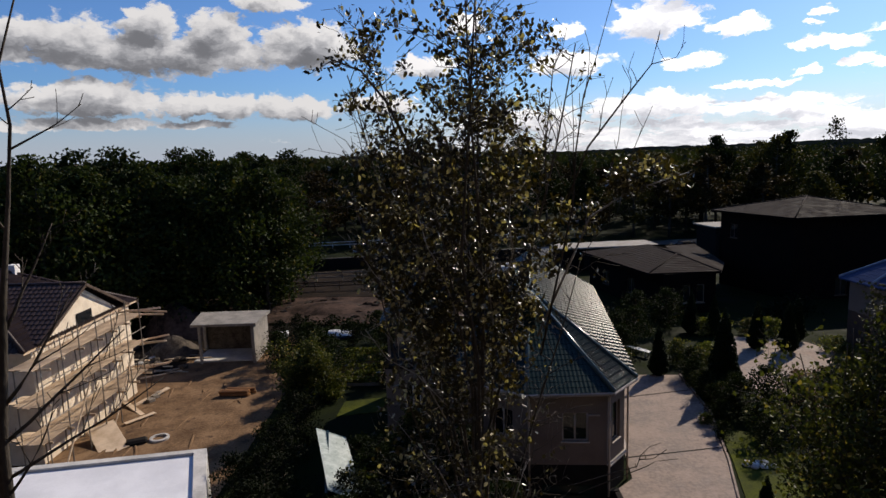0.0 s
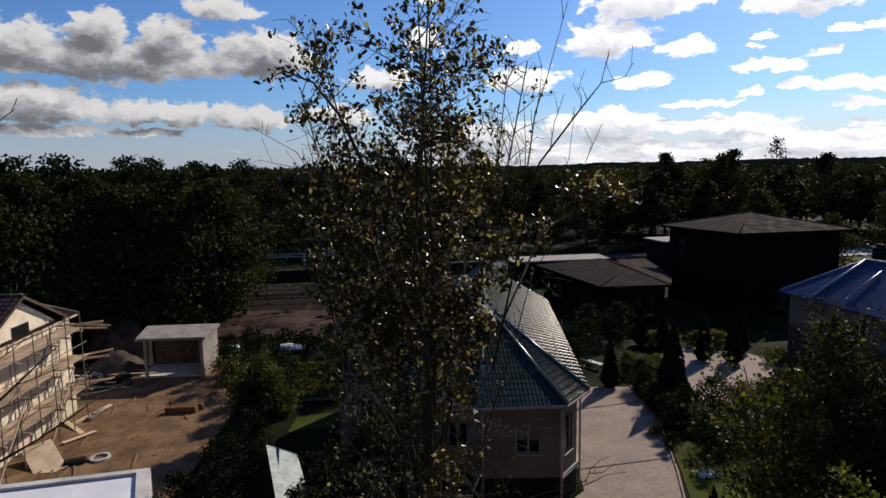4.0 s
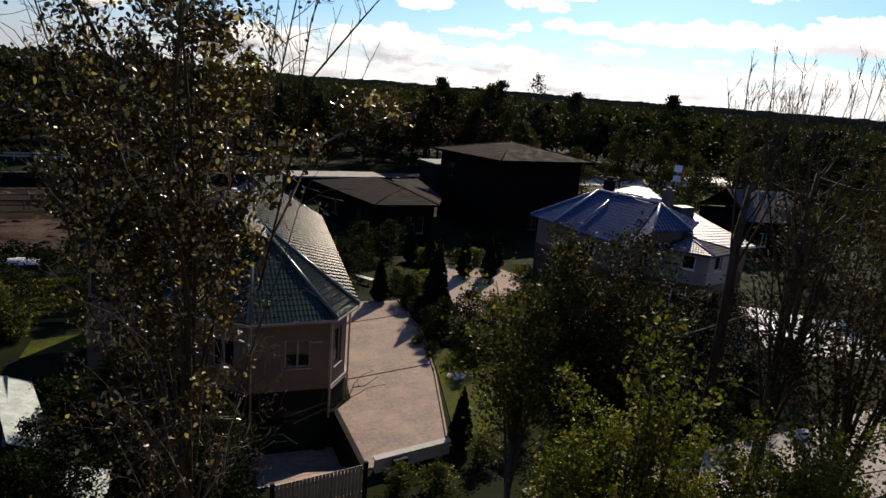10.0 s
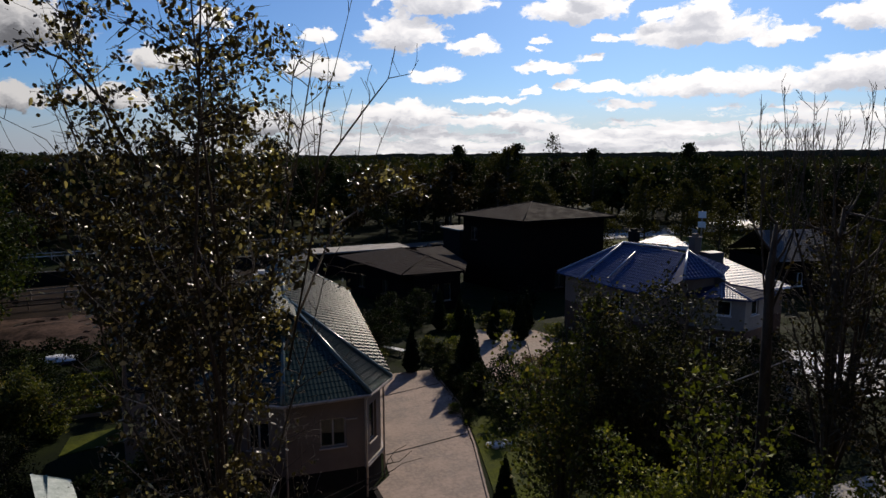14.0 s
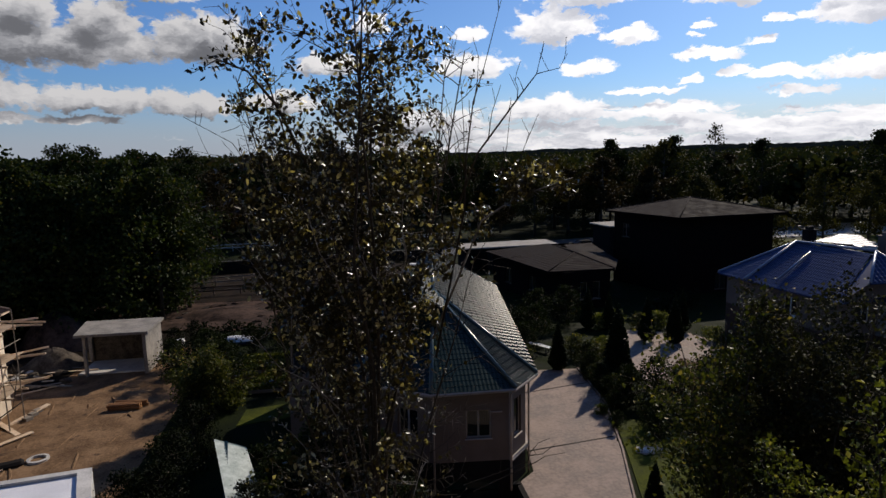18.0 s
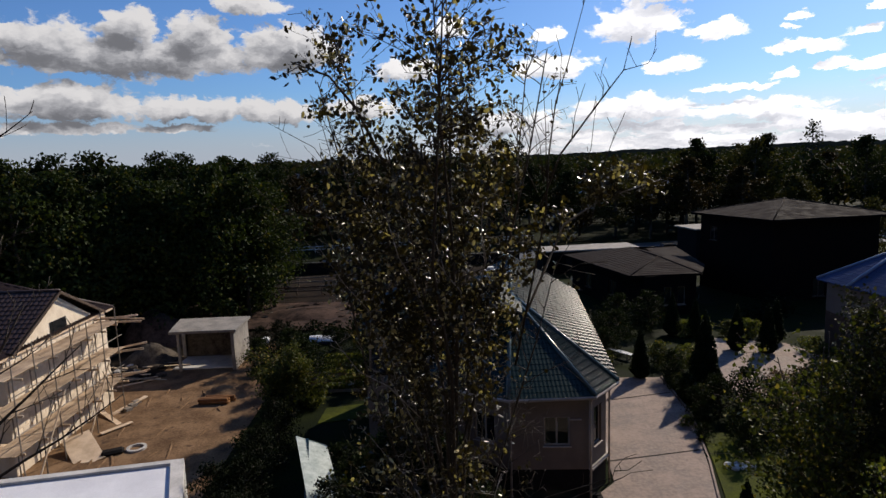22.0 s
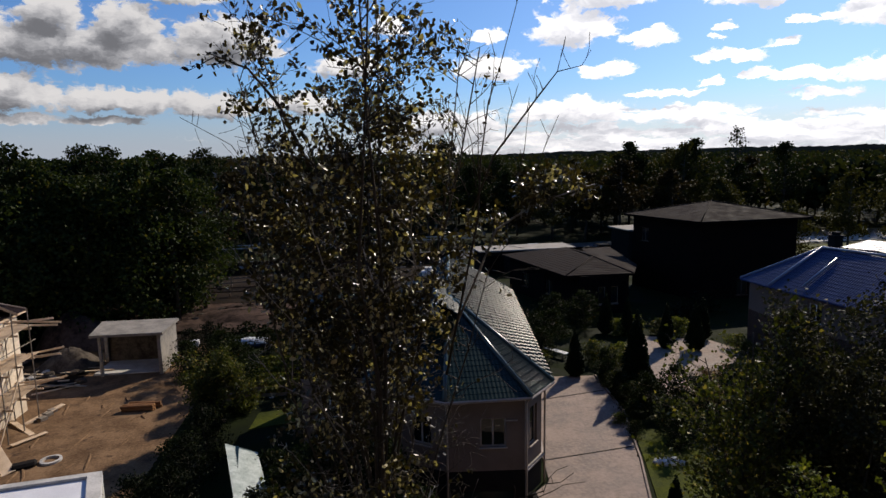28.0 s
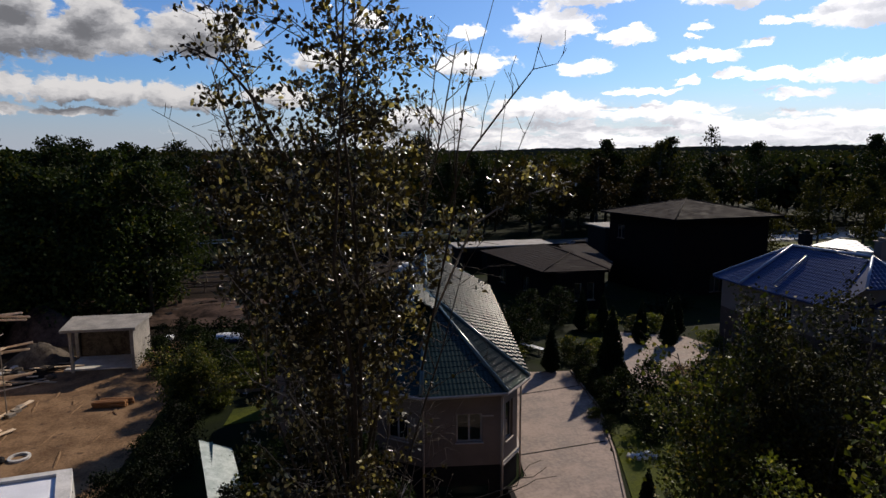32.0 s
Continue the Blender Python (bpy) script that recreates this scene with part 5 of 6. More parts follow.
def site_clutter():
    rng = random.Random(8)
    g = "loose timber on the site"
    loose("plank", soft_box(-1.7, 1.7, -0.16, 0.16, 0, 0.06, 0.008), NEW_WOOD, pose(-20.9, 39.4, 0.05, 0, 4, -42), "pale plank lying on the bare soil", "plank", g)
    loose("plank", soft_box(-1.0, 1.0, -0.16, 0.16, 0, 0.06, 0.008), NEW_WOOD, pose(-19.7, 37.7, 0.1, 0, 0, 55), "short pale plank across another plank", "plank", g)
    loose("plank", soft_box(-1.4, 1.4, -0.18, 0.18, 0, 0.07, 0.008), NEW_WOOD, pose(-20.6, 41.4, 0.1, 0, -5, 65), "pale plank propped on offcuts", "plank", g)
    for y in (40.7, 41.4, 42.0):
        loose("timber_offcut", soft_box(-0.25, 0.25, -0.2, 0.2, 0, 0.22, 0.02), GREY_WOOD, pose(-20.4, y, 0.02, 0, 0, 20 + y), "dark timber offcut under a plank", "timber", g)
    loose("sheet_panel", soft_box(-1.5, 1.5, -0.75, 0.75, 0, 0.04, 0.008), NEW_WOOD, pose(-20.0, 34.4, 0.32, 10, 14, -48), "pale timber panel leaning on the scaffolding", "panel")
    # round concrete ring
    bm = bmesh.new()
    n = 28
    for k in range(n):
        a, b = 6.2832 * k / n, 6.2832 * (k + 1) / n
        q = []
        for r, z in ((0.68, 0), (0.68, 0.16), (0.5, 0.18), (0.5, 0)):
            q.append((r, z))
        for (r0, z0), (r1, z1) in zip(q, q[1:]):
            bm.faces.new([bm.verts.new((r * math.cos(c), r * math.sin(c), z)) for r, z, c in ((r0, z0, a), (r0, z0, b), (r1, z1, b), (r1, z1, a))])
    bmesh.ops.remove_doubles(bm, verts=bm.verts, dist=1e-4)
    loose("well_ring", bm, CONCRETE, pose(-17.2, 34.8, 0.0) @ Matrix.Scale(0.8, 4), "pale round concrete ring on the bare soil", "concrete ring")
    loose("dark_sack", soft_box(-0.7, 0.5, -0.3, 0.35, 0, 0.28, 0.12), PLINTH, pose(-18.2, 34.3, 0.0, 0, 0, 25), "dark sack beside the concrete ring", "sack")
    # heaps
    def mound(x, y, r, h, material, label, seed):
        bm = bmesh.new()
        rings = []
        for i in range(7):
            f = i / 6
            ring = []
            for k in range(20):
                a = 6.2832 * k / 20
                q = r * (1 - f) * (1 + 0.22 * noise.noise(Vector((math.cos(a) * 1.5 + seed, math.sin(a) * 1.5, f * 2))))
                ring.append(bm.verts.new((q * math.cos(a), q * math.sin(a) * 0.8, h * (1 - (1 - f) ** 1.7) * (1 + 0.15 * noise.noise(Vector((a * 2, f * 4, seed)))) - 0.02)))
            rings.append(ring)
        for p, q in zip(rings, rings[1:]):
            for k in range(20):
                bm.faces.new((p[k], p[(k + 1) % 20], q[(k + 1) % 20], q[k]))
        ob = thing("earth_mound", pose(x, y, 0.02), label, "mound", data=mesh_of(bm, "earth_mound", material, True))
    mound(-25.5, 57.5, 3.6, 3.0, DARK_SOIL, "tall dark mound of earth behind the site", 1.0)
    mound(-30.0, 53.5, 3.0, 1.4, DARK_SOIL, "low mound of earth at the edge of the site", 3.0)
    mound(-23.4, 51.6, 2.3, 1.5, RUBBLE, "rounded mound of dark rubble beside the shed", 5.0)
    mound(-13.0, 66.0, 4.5, 0.6, DARK_SOIL, "low bank of brown earth", 7.0)
    for k in range(46):
        x, y, s = rng.uniform(-29, -20.8), rng.uniform(47.0, 51.8), rng.uniform(0.12, 0.42)
        bm = bmesh.new()
        bmesh.ops.create_icosphere(bm, subdivisions=1, radius=s)
        for v in bm.verts:
            v.co = Vector((v.co.x * rng.uniform(0.8, 1.3), v.co.y * rng.uniform(0.7, 1.2), v.co.z * rng.uniform(0.5, 0.8)))
        loose("rubble_stone", bm, (RUBBLE, GREY_WOOD, PLINTH, RUBBLE, CONCRETE)[k % 5], pose(x, y, s * 0.4, 0, 0, rng.uniform(0, 360)), "broken piece of rubble lying on the bare soil", "rubble", "rubble on the site")
    for k in range(16):
        l = rng.uniform(0.8, 2.2)
        loose("board", soft_box(-l, l, -0.09, 0.09, 0, 0.05, 0.008), GREY_WOOD if k % 2 else NEW_WOOD, pose(rng.uniform(-29, -21), rng.uniform(45.5, 51), 0.03 + 0.015 * k, 0, rng.uniform(-2, 2), rng.uniform(-40, 60)), "weathered board lying among the rubble", "board", g)
    for k in range(9):
        loose("log", (lambda bm: (tube(bm, ((-1.0, 0, 0), (1.0, 0, 0.02)), (0.12, 0.1), 8), bm)[1])(bmesh.new()), RUST_WOOD, pose(-14.7 + rng.uniform(-0.25, 0.25), 41.2 + 0.2 * (k % 5) , 0.13 + 0.19 * (k // 5), 0, 0, rng.uniform(-9, 9)), "rust-brown log in a low stack on the soil", "log", "stack of logs")
    loose("white_crate", soft_box(-0.5, 0.5, -0.35, 0.35, 0, 0.55, 0.03), WHITE_FRAME, pose(-15.0, 55.3, 0.02, 0, 0, 5), "white crate beside the open shed", "crate")
    # digger far off under the trees
    t = thing("digger", pose(-20.6, 76.0, 0, 0, 0, 25), "small yellow and white digger standing under the trees", "digger")
    part("track", soft_box(-1.4, 1.4, -0.9, -0.5, 0, 0.6, 0.12), PLINTH, t)
    part("track", soft_box(-1.4, 1.4, 0.5, 0.9, 0, 0.6, 0.12), PLINTH, t)
    part("body", soft_box(-1.1, 1.3, -0.8, 0.8, 0.62, 1.4, 0.1), YELLOW, t)
    part("cab", soft_box(-0.9, 0.4, -0.55, 0.55, 1.404, 2.6, 0.08), WHITE_FRAME, t)
    bm = bmesh.new()
    beam(bm, (1.0, 0, 1.3), (2.6, 0, 2.8), 0.22, 0.3)
    part("boom", bm, YELLOW, t)
    bm = bmesh.new()
    beam(bm, (2.6, 0, 2.75), (3.3, 0, 1.0), 0.18, 0.24)
    part("arm", bm, YELLOW, t)
    part("bucket", soft_box(3.0, 3.6, -0.35, 0.35, 0.5, 1.0, 0.1), PLINTH, t)


site_clutter()


def soil_ruts():
    """Low ridges of trodden earth on the bare soil and clods on the bank."""
    rng = random.Random(31)
    for k in range(22):
        x, y = rng.uniform(-20.5, -13.6), rng.uniform(30.5, 45.5)
        a, l = rng.uniform(60, 120), rng.uniform(0.5, 1.6)
        bm = bmesh.new()
        tube(bm, ((-l, 0, -0.05), (-l * 0.4, rng.uniform(-0.1, 0.1), 0.0), (l * 0.4, rng.uniform(-0.1, 0.1), 0.01), (l, 0, -0.05)), (0.03, 0.09, 0.08, 0.03), 7)
        loose("soil_ridge", bm, SOIL, pose(x, y, 0.0, 0, 0, a), "low ridge of trodden brown soil on the site", "soil ridge", "soil ridges on the site")
    for k in range(60):
        x, y, s = rng.uniform(-24, 2), rng.uniform(59.5, 70.5), rng.uniform(0.15, 0.5)
        bm = bmesh.new()
        bmesh.ops.create_icosphere(bm, subdivisions=1, radius=s)
        for v in bm.verts:
            v.co = Vector((v.co.x * rng.uniform(0.9, 1.9), v.co.y * rng.uniform(0.6, 1.1), v.co.z * rng.uniform(0.4, 0.7)))
        loose("earth_clod", bm, (DARK_SOIL, RUBBLE, DARK_SHADE_EARTH)[k % 3], pose(x, y, 0.05 + s * 0.15, 0, 0, rng.uniform(-20, 20)), "clod of brown earth on the bare bank", "clod", "clods on the bank")


soil_ruts()

# ---- gardens ----
def hut():
    t = thing("garden_hut", pose(0, 0, 0), "garden hut with a pale green corrugated roof below the tree", "hut")
    part("wall", prism([(-5.0, 23.2), (-3.8, 23.2), (-5.4, 28.8), (-6.0, 28.8)], 0, 2.2), GREEN_METAL, t)
    part("high_wall", prism([(-5.2, 23.1), (-5.05, 23.1), (-6.05, 28.9), (-6.2, 28.9)], 0, 2.85), GREEN_METAL, t)
    roof_slope(t, (-3.6, 23.0, 2.4), (-5.25, 29.0, 2.4), (-5.1, 23.0, 2.9), (-6.1, 29.0, 2.9), POLY, "pale green corrugated sheet", wave=0.16, course=1.6, amp=0.02, step=0.006)
    part("side_post", boxes((-2.9, -2.75, 20.9, 21.05, 0, 2.4)), WHITE_FRAME, t)
    roof_slope(t, (-1.9, 20.4, 1.9), (-1.9, 22.2, 1.9), (-3.2, 20.4, 2.4), (-3.2, 22.2, 2.4), POLY, "pale green corrugated sheet", wave=0.16, course=1.6, amp=0.02, step=0.006)


hut()


def beds():
    for k in range(6):
        y = 42.8 + 1.35 * k
        t = thing("vegetable_bed", pose(-6.8, y, 0), "narrow vegetable bed with board edges and low plants", "garden bed", "vegetable beds")
        part("soil", soft_box(-1.9, 1.9, -0.32, 0.32, 0, 0.16, 0.04), SOIL, t)
        part("edge_board", boxes((-1.95, 1.95, -0.37, -0.33, 0, 0.22)), GREY_WOOD, t)
        part("edge_board", boxes((-1.95, 1.95, 0.33, 0.37, 0, 0.22)), GREY_WOOD, t)
        rng = np.random.default_rng(60 + k)
        c = rng.uniform(size=(800, 3)) * (3.7, 0.6, 0.4) + (-1.85, -0.3, 0.16)
        part("planting", leaf_mesh("planting", c, 0.17, LEAF_LIME, rng), None, t, "low green plants", kind="stuff")
    t = thing("covered_boat", pose(-10.1, 54.6, 0, 0, 0, 3), "small boat under a white cover beside the beds", "boat")
    bm = bmesh.new()
    prof = ((-1.5, 0.05, 0.5), (-1.1, 0.55, 0.62), (0.0, 0.62, 0.7), (1.1, 0.55, 0.62), (1.5, 0.4, 0.55))
    rows = [[bm.verts.new((x, s * w, z)) for s, z in ((-1, h * 0.55), (-0.6, h), (0, h * 1.18), (0.6, h), (1, h * 0.55))] for x, w, h in prof]
    for a, b in zip(rows, rows[1:]):
        for i in range(4):
            bm.faces.new((a[i], a[i + 1], b[i + 1], b[i]))
    part("cover", bm, WHITE_FRAME, t, "white cover", smooth=True)
    part("hull", soft_box(-1.45, 1.5, -0.5, 0.5, 0.0, 0.34, 0.12), BLUE_METAL, t)


beds()


def gate():
    t = thing("gate", pose(3.4, 20.1, 0, 0, 0, 6), "slatted metal drive gate between two posts", "gate")
    part("gate_post", boxes((-0.1, 0.05, -0.06, 0.06, 0, 1.7)), PLINTH, t)
    part("gate_post", boxes((3.55, 3.7, -0.06, 0.06, 0, 1.7)), PLINTH, t)
    bm = bmesh.new()
    for z in (0.35, 1.35):
        beam(bm, (0.06, 0.05, z), (3.54, 0.05, z), 0.05, 0.08)
    part("gate_frame", bm, GREY_WOOD, t)
    slat = mesh_of(boxes((-0.06, 0.06, -0.012, 0.012, 0.12, 1.6)), "slat", NEW_GREY)
    for k in range(23):
        ob = part("slat", slat, None, t)
        ob.location = (0.15 + 0.148 * k, 0, 0)
    w = thing("garden_wall", pose(0, 0, 0), "low pale concrete wall at the end of the drive", "wall")
    part("wall", prism([(7.95, 22.0), (11.6, 22.5), (11.6, 22.75), (7.95, 22.25)], 0, 0.6), CONCRETE, w)
    part("wall_cap", prism([(7.9, 21.95), (11.65, 22.45), (11.65, 22.8), (7.9, 22.3)], 0.603, 0.67), CONCRETE, w)
    b = thing("letter_box", pose(9.0, 22.1, 0.15, 0, 0, 8), "dark metal letter box on the low wall", "letter box")
    part("case", soft_box(-0.35, 0.35, -0.28, -0.02, 0, 0.42, 0.03), DARK_PAINT, b)
    part("flap", boxes((-0.3, 0.3, -0.3, -0.284, 0.28, 0.36)), PLINTH, b)


gate()

# joints across the drive
for k, (a, b) in enumerate((((8.9, 30.6), (14.2, 31.4)), ((10.2, 38.5), (15.8, 39.6)))):
    bm = bmesh.new()
    beam(bm, (*a, 0.043), (*b, 0.043), 0.09, 0.02)
    ob = thing("drain_channel", pose(0, 0, 0), "narrow dark drain channel across the paved drive", "drain", data=mesh_of(bm, "drain_channel", PLINTH))
for a, b in (((11.9, 23.3), (14.1, 30.0)), ((14.1, 30.0), (15.7, 36.0)), ((15.7, 36.0), (16.3, 42.5))):
    bm = bmesh.new()
    beam(bm, (*a, 0.05), (*b, 0.05), 0.1, 0.14)
    tagged(new("kerb", mesh_of(bm, "kerb", PAVER)), "low concrete kerb along the paved drive", "kerb", kind="structure")

SHRUBS = [wood_tree(201 + k, h, w, 0.06, n, 0.13, m, BARK) for k, (h, w, n, m) in enumerate((
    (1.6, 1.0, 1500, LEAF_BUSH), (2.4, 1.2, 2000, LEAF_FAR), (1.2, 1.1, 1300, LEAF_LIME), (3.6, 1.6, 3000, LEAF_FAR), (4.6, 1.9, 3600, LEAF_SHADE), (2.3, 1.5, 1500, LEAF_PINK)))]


def clipped_cone(seed, height, radius):
    """A dense narrow conifer: short sprays close round a tapering core."""
    rng = np.random.default_rng(seed)
    n = 5200
    f = 1 - np.sqrt(rng.uniform(0, 1, n))
    a = rng.uniform(0, 6.2832, n)
    r = radius * np.minimum((1 - f) ** 0.85, 0.35 + 4 * f) * (0.92 + 0.1 * np.sin(a * 5 + f * 17)) * rng.uniform(0.72, 1.05, n)
    c = np.stack([r * np.cos(a), r * np.sin(a), 0.06 + f * (height - 0.06)], 1)
    bm = bmesh.new()
    tube(bm, ((0, 0, 0), (0, 0, 0.25), (0, 0, height * 0.5), (0, 0, height * 0.93)), (0.07, radius * 0.62, radius * 0.36, 0.02), 10)
    return mesh_of(bm, "trunk", NEEDLE, True), leaf_mesh("crown", c, 0.12, NEEDLE, rng, droop=-0.8)


CONES = [clipped_cone(301 + k, 3.9, 0.9) for k in range(2)]


def cone(x, y, s=1.0, k=0):
    stand("conifer", CONES[k % 2], pose(x, y, 0, 0, 0, x * 50) @ Matrix.Diagonal((s, s, s, 1)), "dark narrow cone-shaped conifer in the garden", "conifer", "cone-shaped conifers")


for i, (x, y, s) in enumerate(((18.4, 40.3, 1.4), (24.35, 47.8, 1.0), (26.3, 46.8, 1.05), (14.85, 42.7, 0.95), (28.4, 49.4, 1.0), (21.1, 52.7, 1.0), (12.3, 22.9, 0.8), (22.8, 52.0, 0.9))):
    cone(x, y, s, i)


def shrub(k, x, y, s=1.0, sz=None):
    stand("shrub", SHRUBS[k], pose(x, y, 0, 0, 0, x * 77 + y * 31) @ Matrix.Diagonal((s, s, sz or s, 1)),
          ("yellow-green leafy shrub beside the drive", "dark green bushy shrub in the garden", "low fresh green shrub in the garden", "tall dark green bush in the garden", "tall dark tree-like bush on the garden boundary", "pinkish half-dry shrub beside the paved yard")[k], "shrub", "garden shrubs")


rng = random.Random(12)
for k, x, y, s in ((1, 16.6, 41.0, 0.7), (0, 17.2, 39.8, 0.7), (1, 18.0, 38.2, 0.7), (0, 16.9, 37.6, 0.8), (1, 17.2, 35.6, 1.0), (2, 18.2, 34.2, 1.0), (1, 19.2, 36.4, 1.1), (3, 19.4, 33.6, 0.8),
                   (0, 18.2, 43.8, 1.0), (0, 17.2, 45.4, 1.1), (2, 19.6, 46.0, 1.0), (3, 15.0, 49.0, 0.95), (3, 13.4, 46.8, 0.7), (1, 14.4, 51.0, 1.0), (3, 16.8, 54.0, 1.0), (2, 22.0, 52.4, 1.1),
                   (2, 24.0, 53.2, 1.1), (2, 27.2, 51.5, 1.2), (0, 25.6, 51.6, 0.9), (3, 19.6, 54.5, 1.0), (2, 29.8, 46.5, 1.0), (0, 28.4, 43.0, 1.0), (3, 30.4, 40.6, 0.9), (1, 26.5, 38.0, 1.1),
                   (1, 22.8, 35.8, 1.1), (3, 24.8, 34.0, 1.0), (0, 20.4, 31.2, 1.2), (1, 18.6, 28.6, 0.9), (0, 17.6, 25.8, 0.8), (3, 20.4, 25.6, 0.9), (1, 15.2, 22.6, 0.8), (3, 27.6, 33.2, 1.1),
                   (0, 9.8, 19.8, 0.9), (0, 8.6, 20.8, 0.7), (0, 12.8, 21.6, 0.8), (2, 14.8, 34.6, 0.5)):
    shrub(k, x, y, s)
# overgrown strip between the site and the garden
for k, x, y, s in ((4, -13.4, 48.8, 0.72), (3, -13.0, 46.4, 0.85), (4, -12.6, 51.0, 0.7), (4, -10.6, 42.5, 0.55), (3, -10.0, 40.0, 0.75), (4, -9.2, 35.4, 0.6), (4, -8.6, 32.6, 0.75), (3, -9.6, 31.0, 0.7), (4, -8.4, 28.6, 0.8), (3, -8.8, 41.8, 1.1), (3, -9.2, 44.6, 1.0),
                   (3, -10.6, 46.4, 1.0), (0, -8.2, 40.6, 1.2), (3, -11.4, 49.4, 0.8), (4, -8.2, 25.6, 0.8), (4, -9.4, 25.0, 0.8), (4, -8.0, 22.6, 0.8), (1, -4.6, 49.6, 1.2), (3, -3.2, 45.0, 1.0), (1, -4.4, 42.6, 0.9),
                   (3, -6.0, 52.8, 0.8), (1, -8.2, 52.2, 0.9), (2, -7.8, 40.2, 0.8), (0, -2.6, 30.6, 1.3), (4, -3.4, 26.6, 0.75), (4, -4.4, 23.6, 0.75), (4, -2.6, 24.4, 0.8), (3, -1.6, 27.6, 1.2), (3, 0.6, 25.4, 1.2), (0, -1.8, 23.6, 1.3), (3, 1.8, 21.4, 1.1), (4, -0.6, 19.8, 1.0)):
    shrub(k, x, y, s)

for k, x, y, s in ((5, 21.2, 36.4, 1.0), (5, 23.4, 37.4, 0.9), (5, 20.4, 33.8, 0.9), (0, -4.6, 21.2, 1.5), (0, -3.6, 24.6, 1.7), (3, -3.2, 25.8, 0.95), (4, -3.2, 22.6, 0.75), (3, -4.4, 21.4, 0.95), (4, -3.0, 20.0, 0.9), (1, -4.4, 28.4, 1.1), (3, -4.1, 22.4, 0.85), (3, -4.9, 22.2, 0.8), (1, 15.6, 34.4, 0.6), (1, 15.9, 36.0, 0.7), (1, 16.3, 38.2, 0.75), (1, 14.9, 32.4, 0.45), (0, 16.5, 40.2, 0.7), (1, 17.0, 42.6, 0.8), (0, 12.9, 45.2, 0.8), (1, 12.2, 47.4, 0.9),
                   (4, 24.0, 30.6, 0.9), (4, 26.6, 28.4, 1.0), (4, 23.0, 27.0, 0.9), (4, 28.8, 31.4, 1.0), (3, 25.2, 25.2, 1.2), (4, 29.8, 27.6, 1.0), (4, 21.8, 23.6, 0.9), (4, 27.6, 23.6, 1.0), (4, 31.4, 33.8, 0.9),
                   (3, 21.6, 33.2, 1.0), (3, 18.8, 22.8, 1.1), (4, 24.6, 21.8, 0.9), (3, 16.6, 30.6, 0.6), (1, 16.9, 32.6, 0.8), (3, 29.6, 36.2, 1.0)):
    shrub(k, x, y, s)

# near-black bushes added to fill the dark ground beyond the lawn
for k, x, y, s in ((4, 28.6, 25.4, 0.9), (4, 31.4, 24.6, 1.0), (4, 30.0, 22.0, 0.75), (4, 33.0, 22.4, 0.8), (4, 35.0, 28.6, 1.0), (4, 32.4, 28.0, 1.0), (3, 26.8, 22.0, 0.9)):
    shrub(k, x, y, s)

# paved lane and yard beyond the near trees
sheet("pavement_4", [(12.5, 14.6), (40, 13.6), (52, 16), (52, 22), (34, 19.4), (13.5, 19.2)], 0.03, DULL_CONCRETE, "pale paved lane below the building", "lane")
sheet("pavement_5", [(38.5, 27.5), (47, 24.5), (52, 31.5), (43.5, 34.0)], 0.04, CONCRETE, "pale paved yard in the sun", "pavement")
def shelter():
    t = thing("garden_shelter", pose(36.4, 26.2, 0, 0, 0, -38), "small open shelter with a pale sheet roof in the sunlit yard", "shelter")
    for x in (-1.9, 1.9):
        for y, h in ((-1.3, 2.75), (1.3, 3.2)):
            part("post", boxes((x - 0.06, x + 0.06, y - 0.06, y + 0.06, 0, h)), WHITE_FRAME, t)
    roof_slope(t, (-2.0, -1.6, 2.76), (2.0, -1.6, 2.76), (-2.0, 1.6, 3.35), (2.0, 1.6, 3.35), WHITE_FELT, "pale corrugated roof sheet", wave=0.2, course=1.6, amp=0.02, step=0.01)
    part("side_panel", boxes((-1.96, -1.9, -1.2, 1.2, 0.1, 2.5)), WHITE_FRAME, t)


shelter()
# overhead cable
bm = bmesh.new()
a, b = Vector((13.8, 17.6, 6.6)), Vector((17.4, 13.6, 9.6))
tube(bm, [a.lerp(b, f) - Vector((0, 0, 0.6 * f * (1 - f))) for f in (0, 0.2, 0.4, 0.6, 0.8, 1)], [0.022] * 6, 5)
thing("cable", pose(0, 0, 0), "pale overhead cable strung between two trees", "cable", data=mesh_of(bm, "cable", CONCRETE))
# garden bench by the drive's far end
t = thing("garden_bench", pose(14.95, 47.4, 0.0, 0, 0, -57), "pale slatted garden bench at the end of the drive", "bench")
for k in range(4):
    part("seat_slat", boxes((-1.1, 1.1, -0.24 + 0.125 * k, -0.14 + 0.125 * k, 0.42, 0.46)), WHITE_FRAME, t)
for x in (-0.75, 0.75):
    for y in (-0.18, 0.18):
        part("leg", boxes((x - 0.04, x + 0.04, y - 0.04, y + 0.04, 0, 0.417)), GREY_WOOD, t)
# stones and flowers on the lawn
for k in range(9):
    bm = bmesh.new()
    bmesh.ops.create_icosphere(bm, subdivisions=2, radius=0.2)
    for v in bm.verts:
        v.co *= 1 + 0.25 * noise.noise(v.co * 6 + Vector((k, 0, 0)))
        v.co.z *= 0.6
    thing("stone", pose(14.7 + 0.16 * k, 29.4 + 0.25 * math.sin(k * 2.1), 0.08), "pale rounded stone on the lawn by the drive", "stone", "stones on the lawn", data=mesh_of(bm, "stone", WHITE_PLASTER if k % 2 else CONCRETE, True))
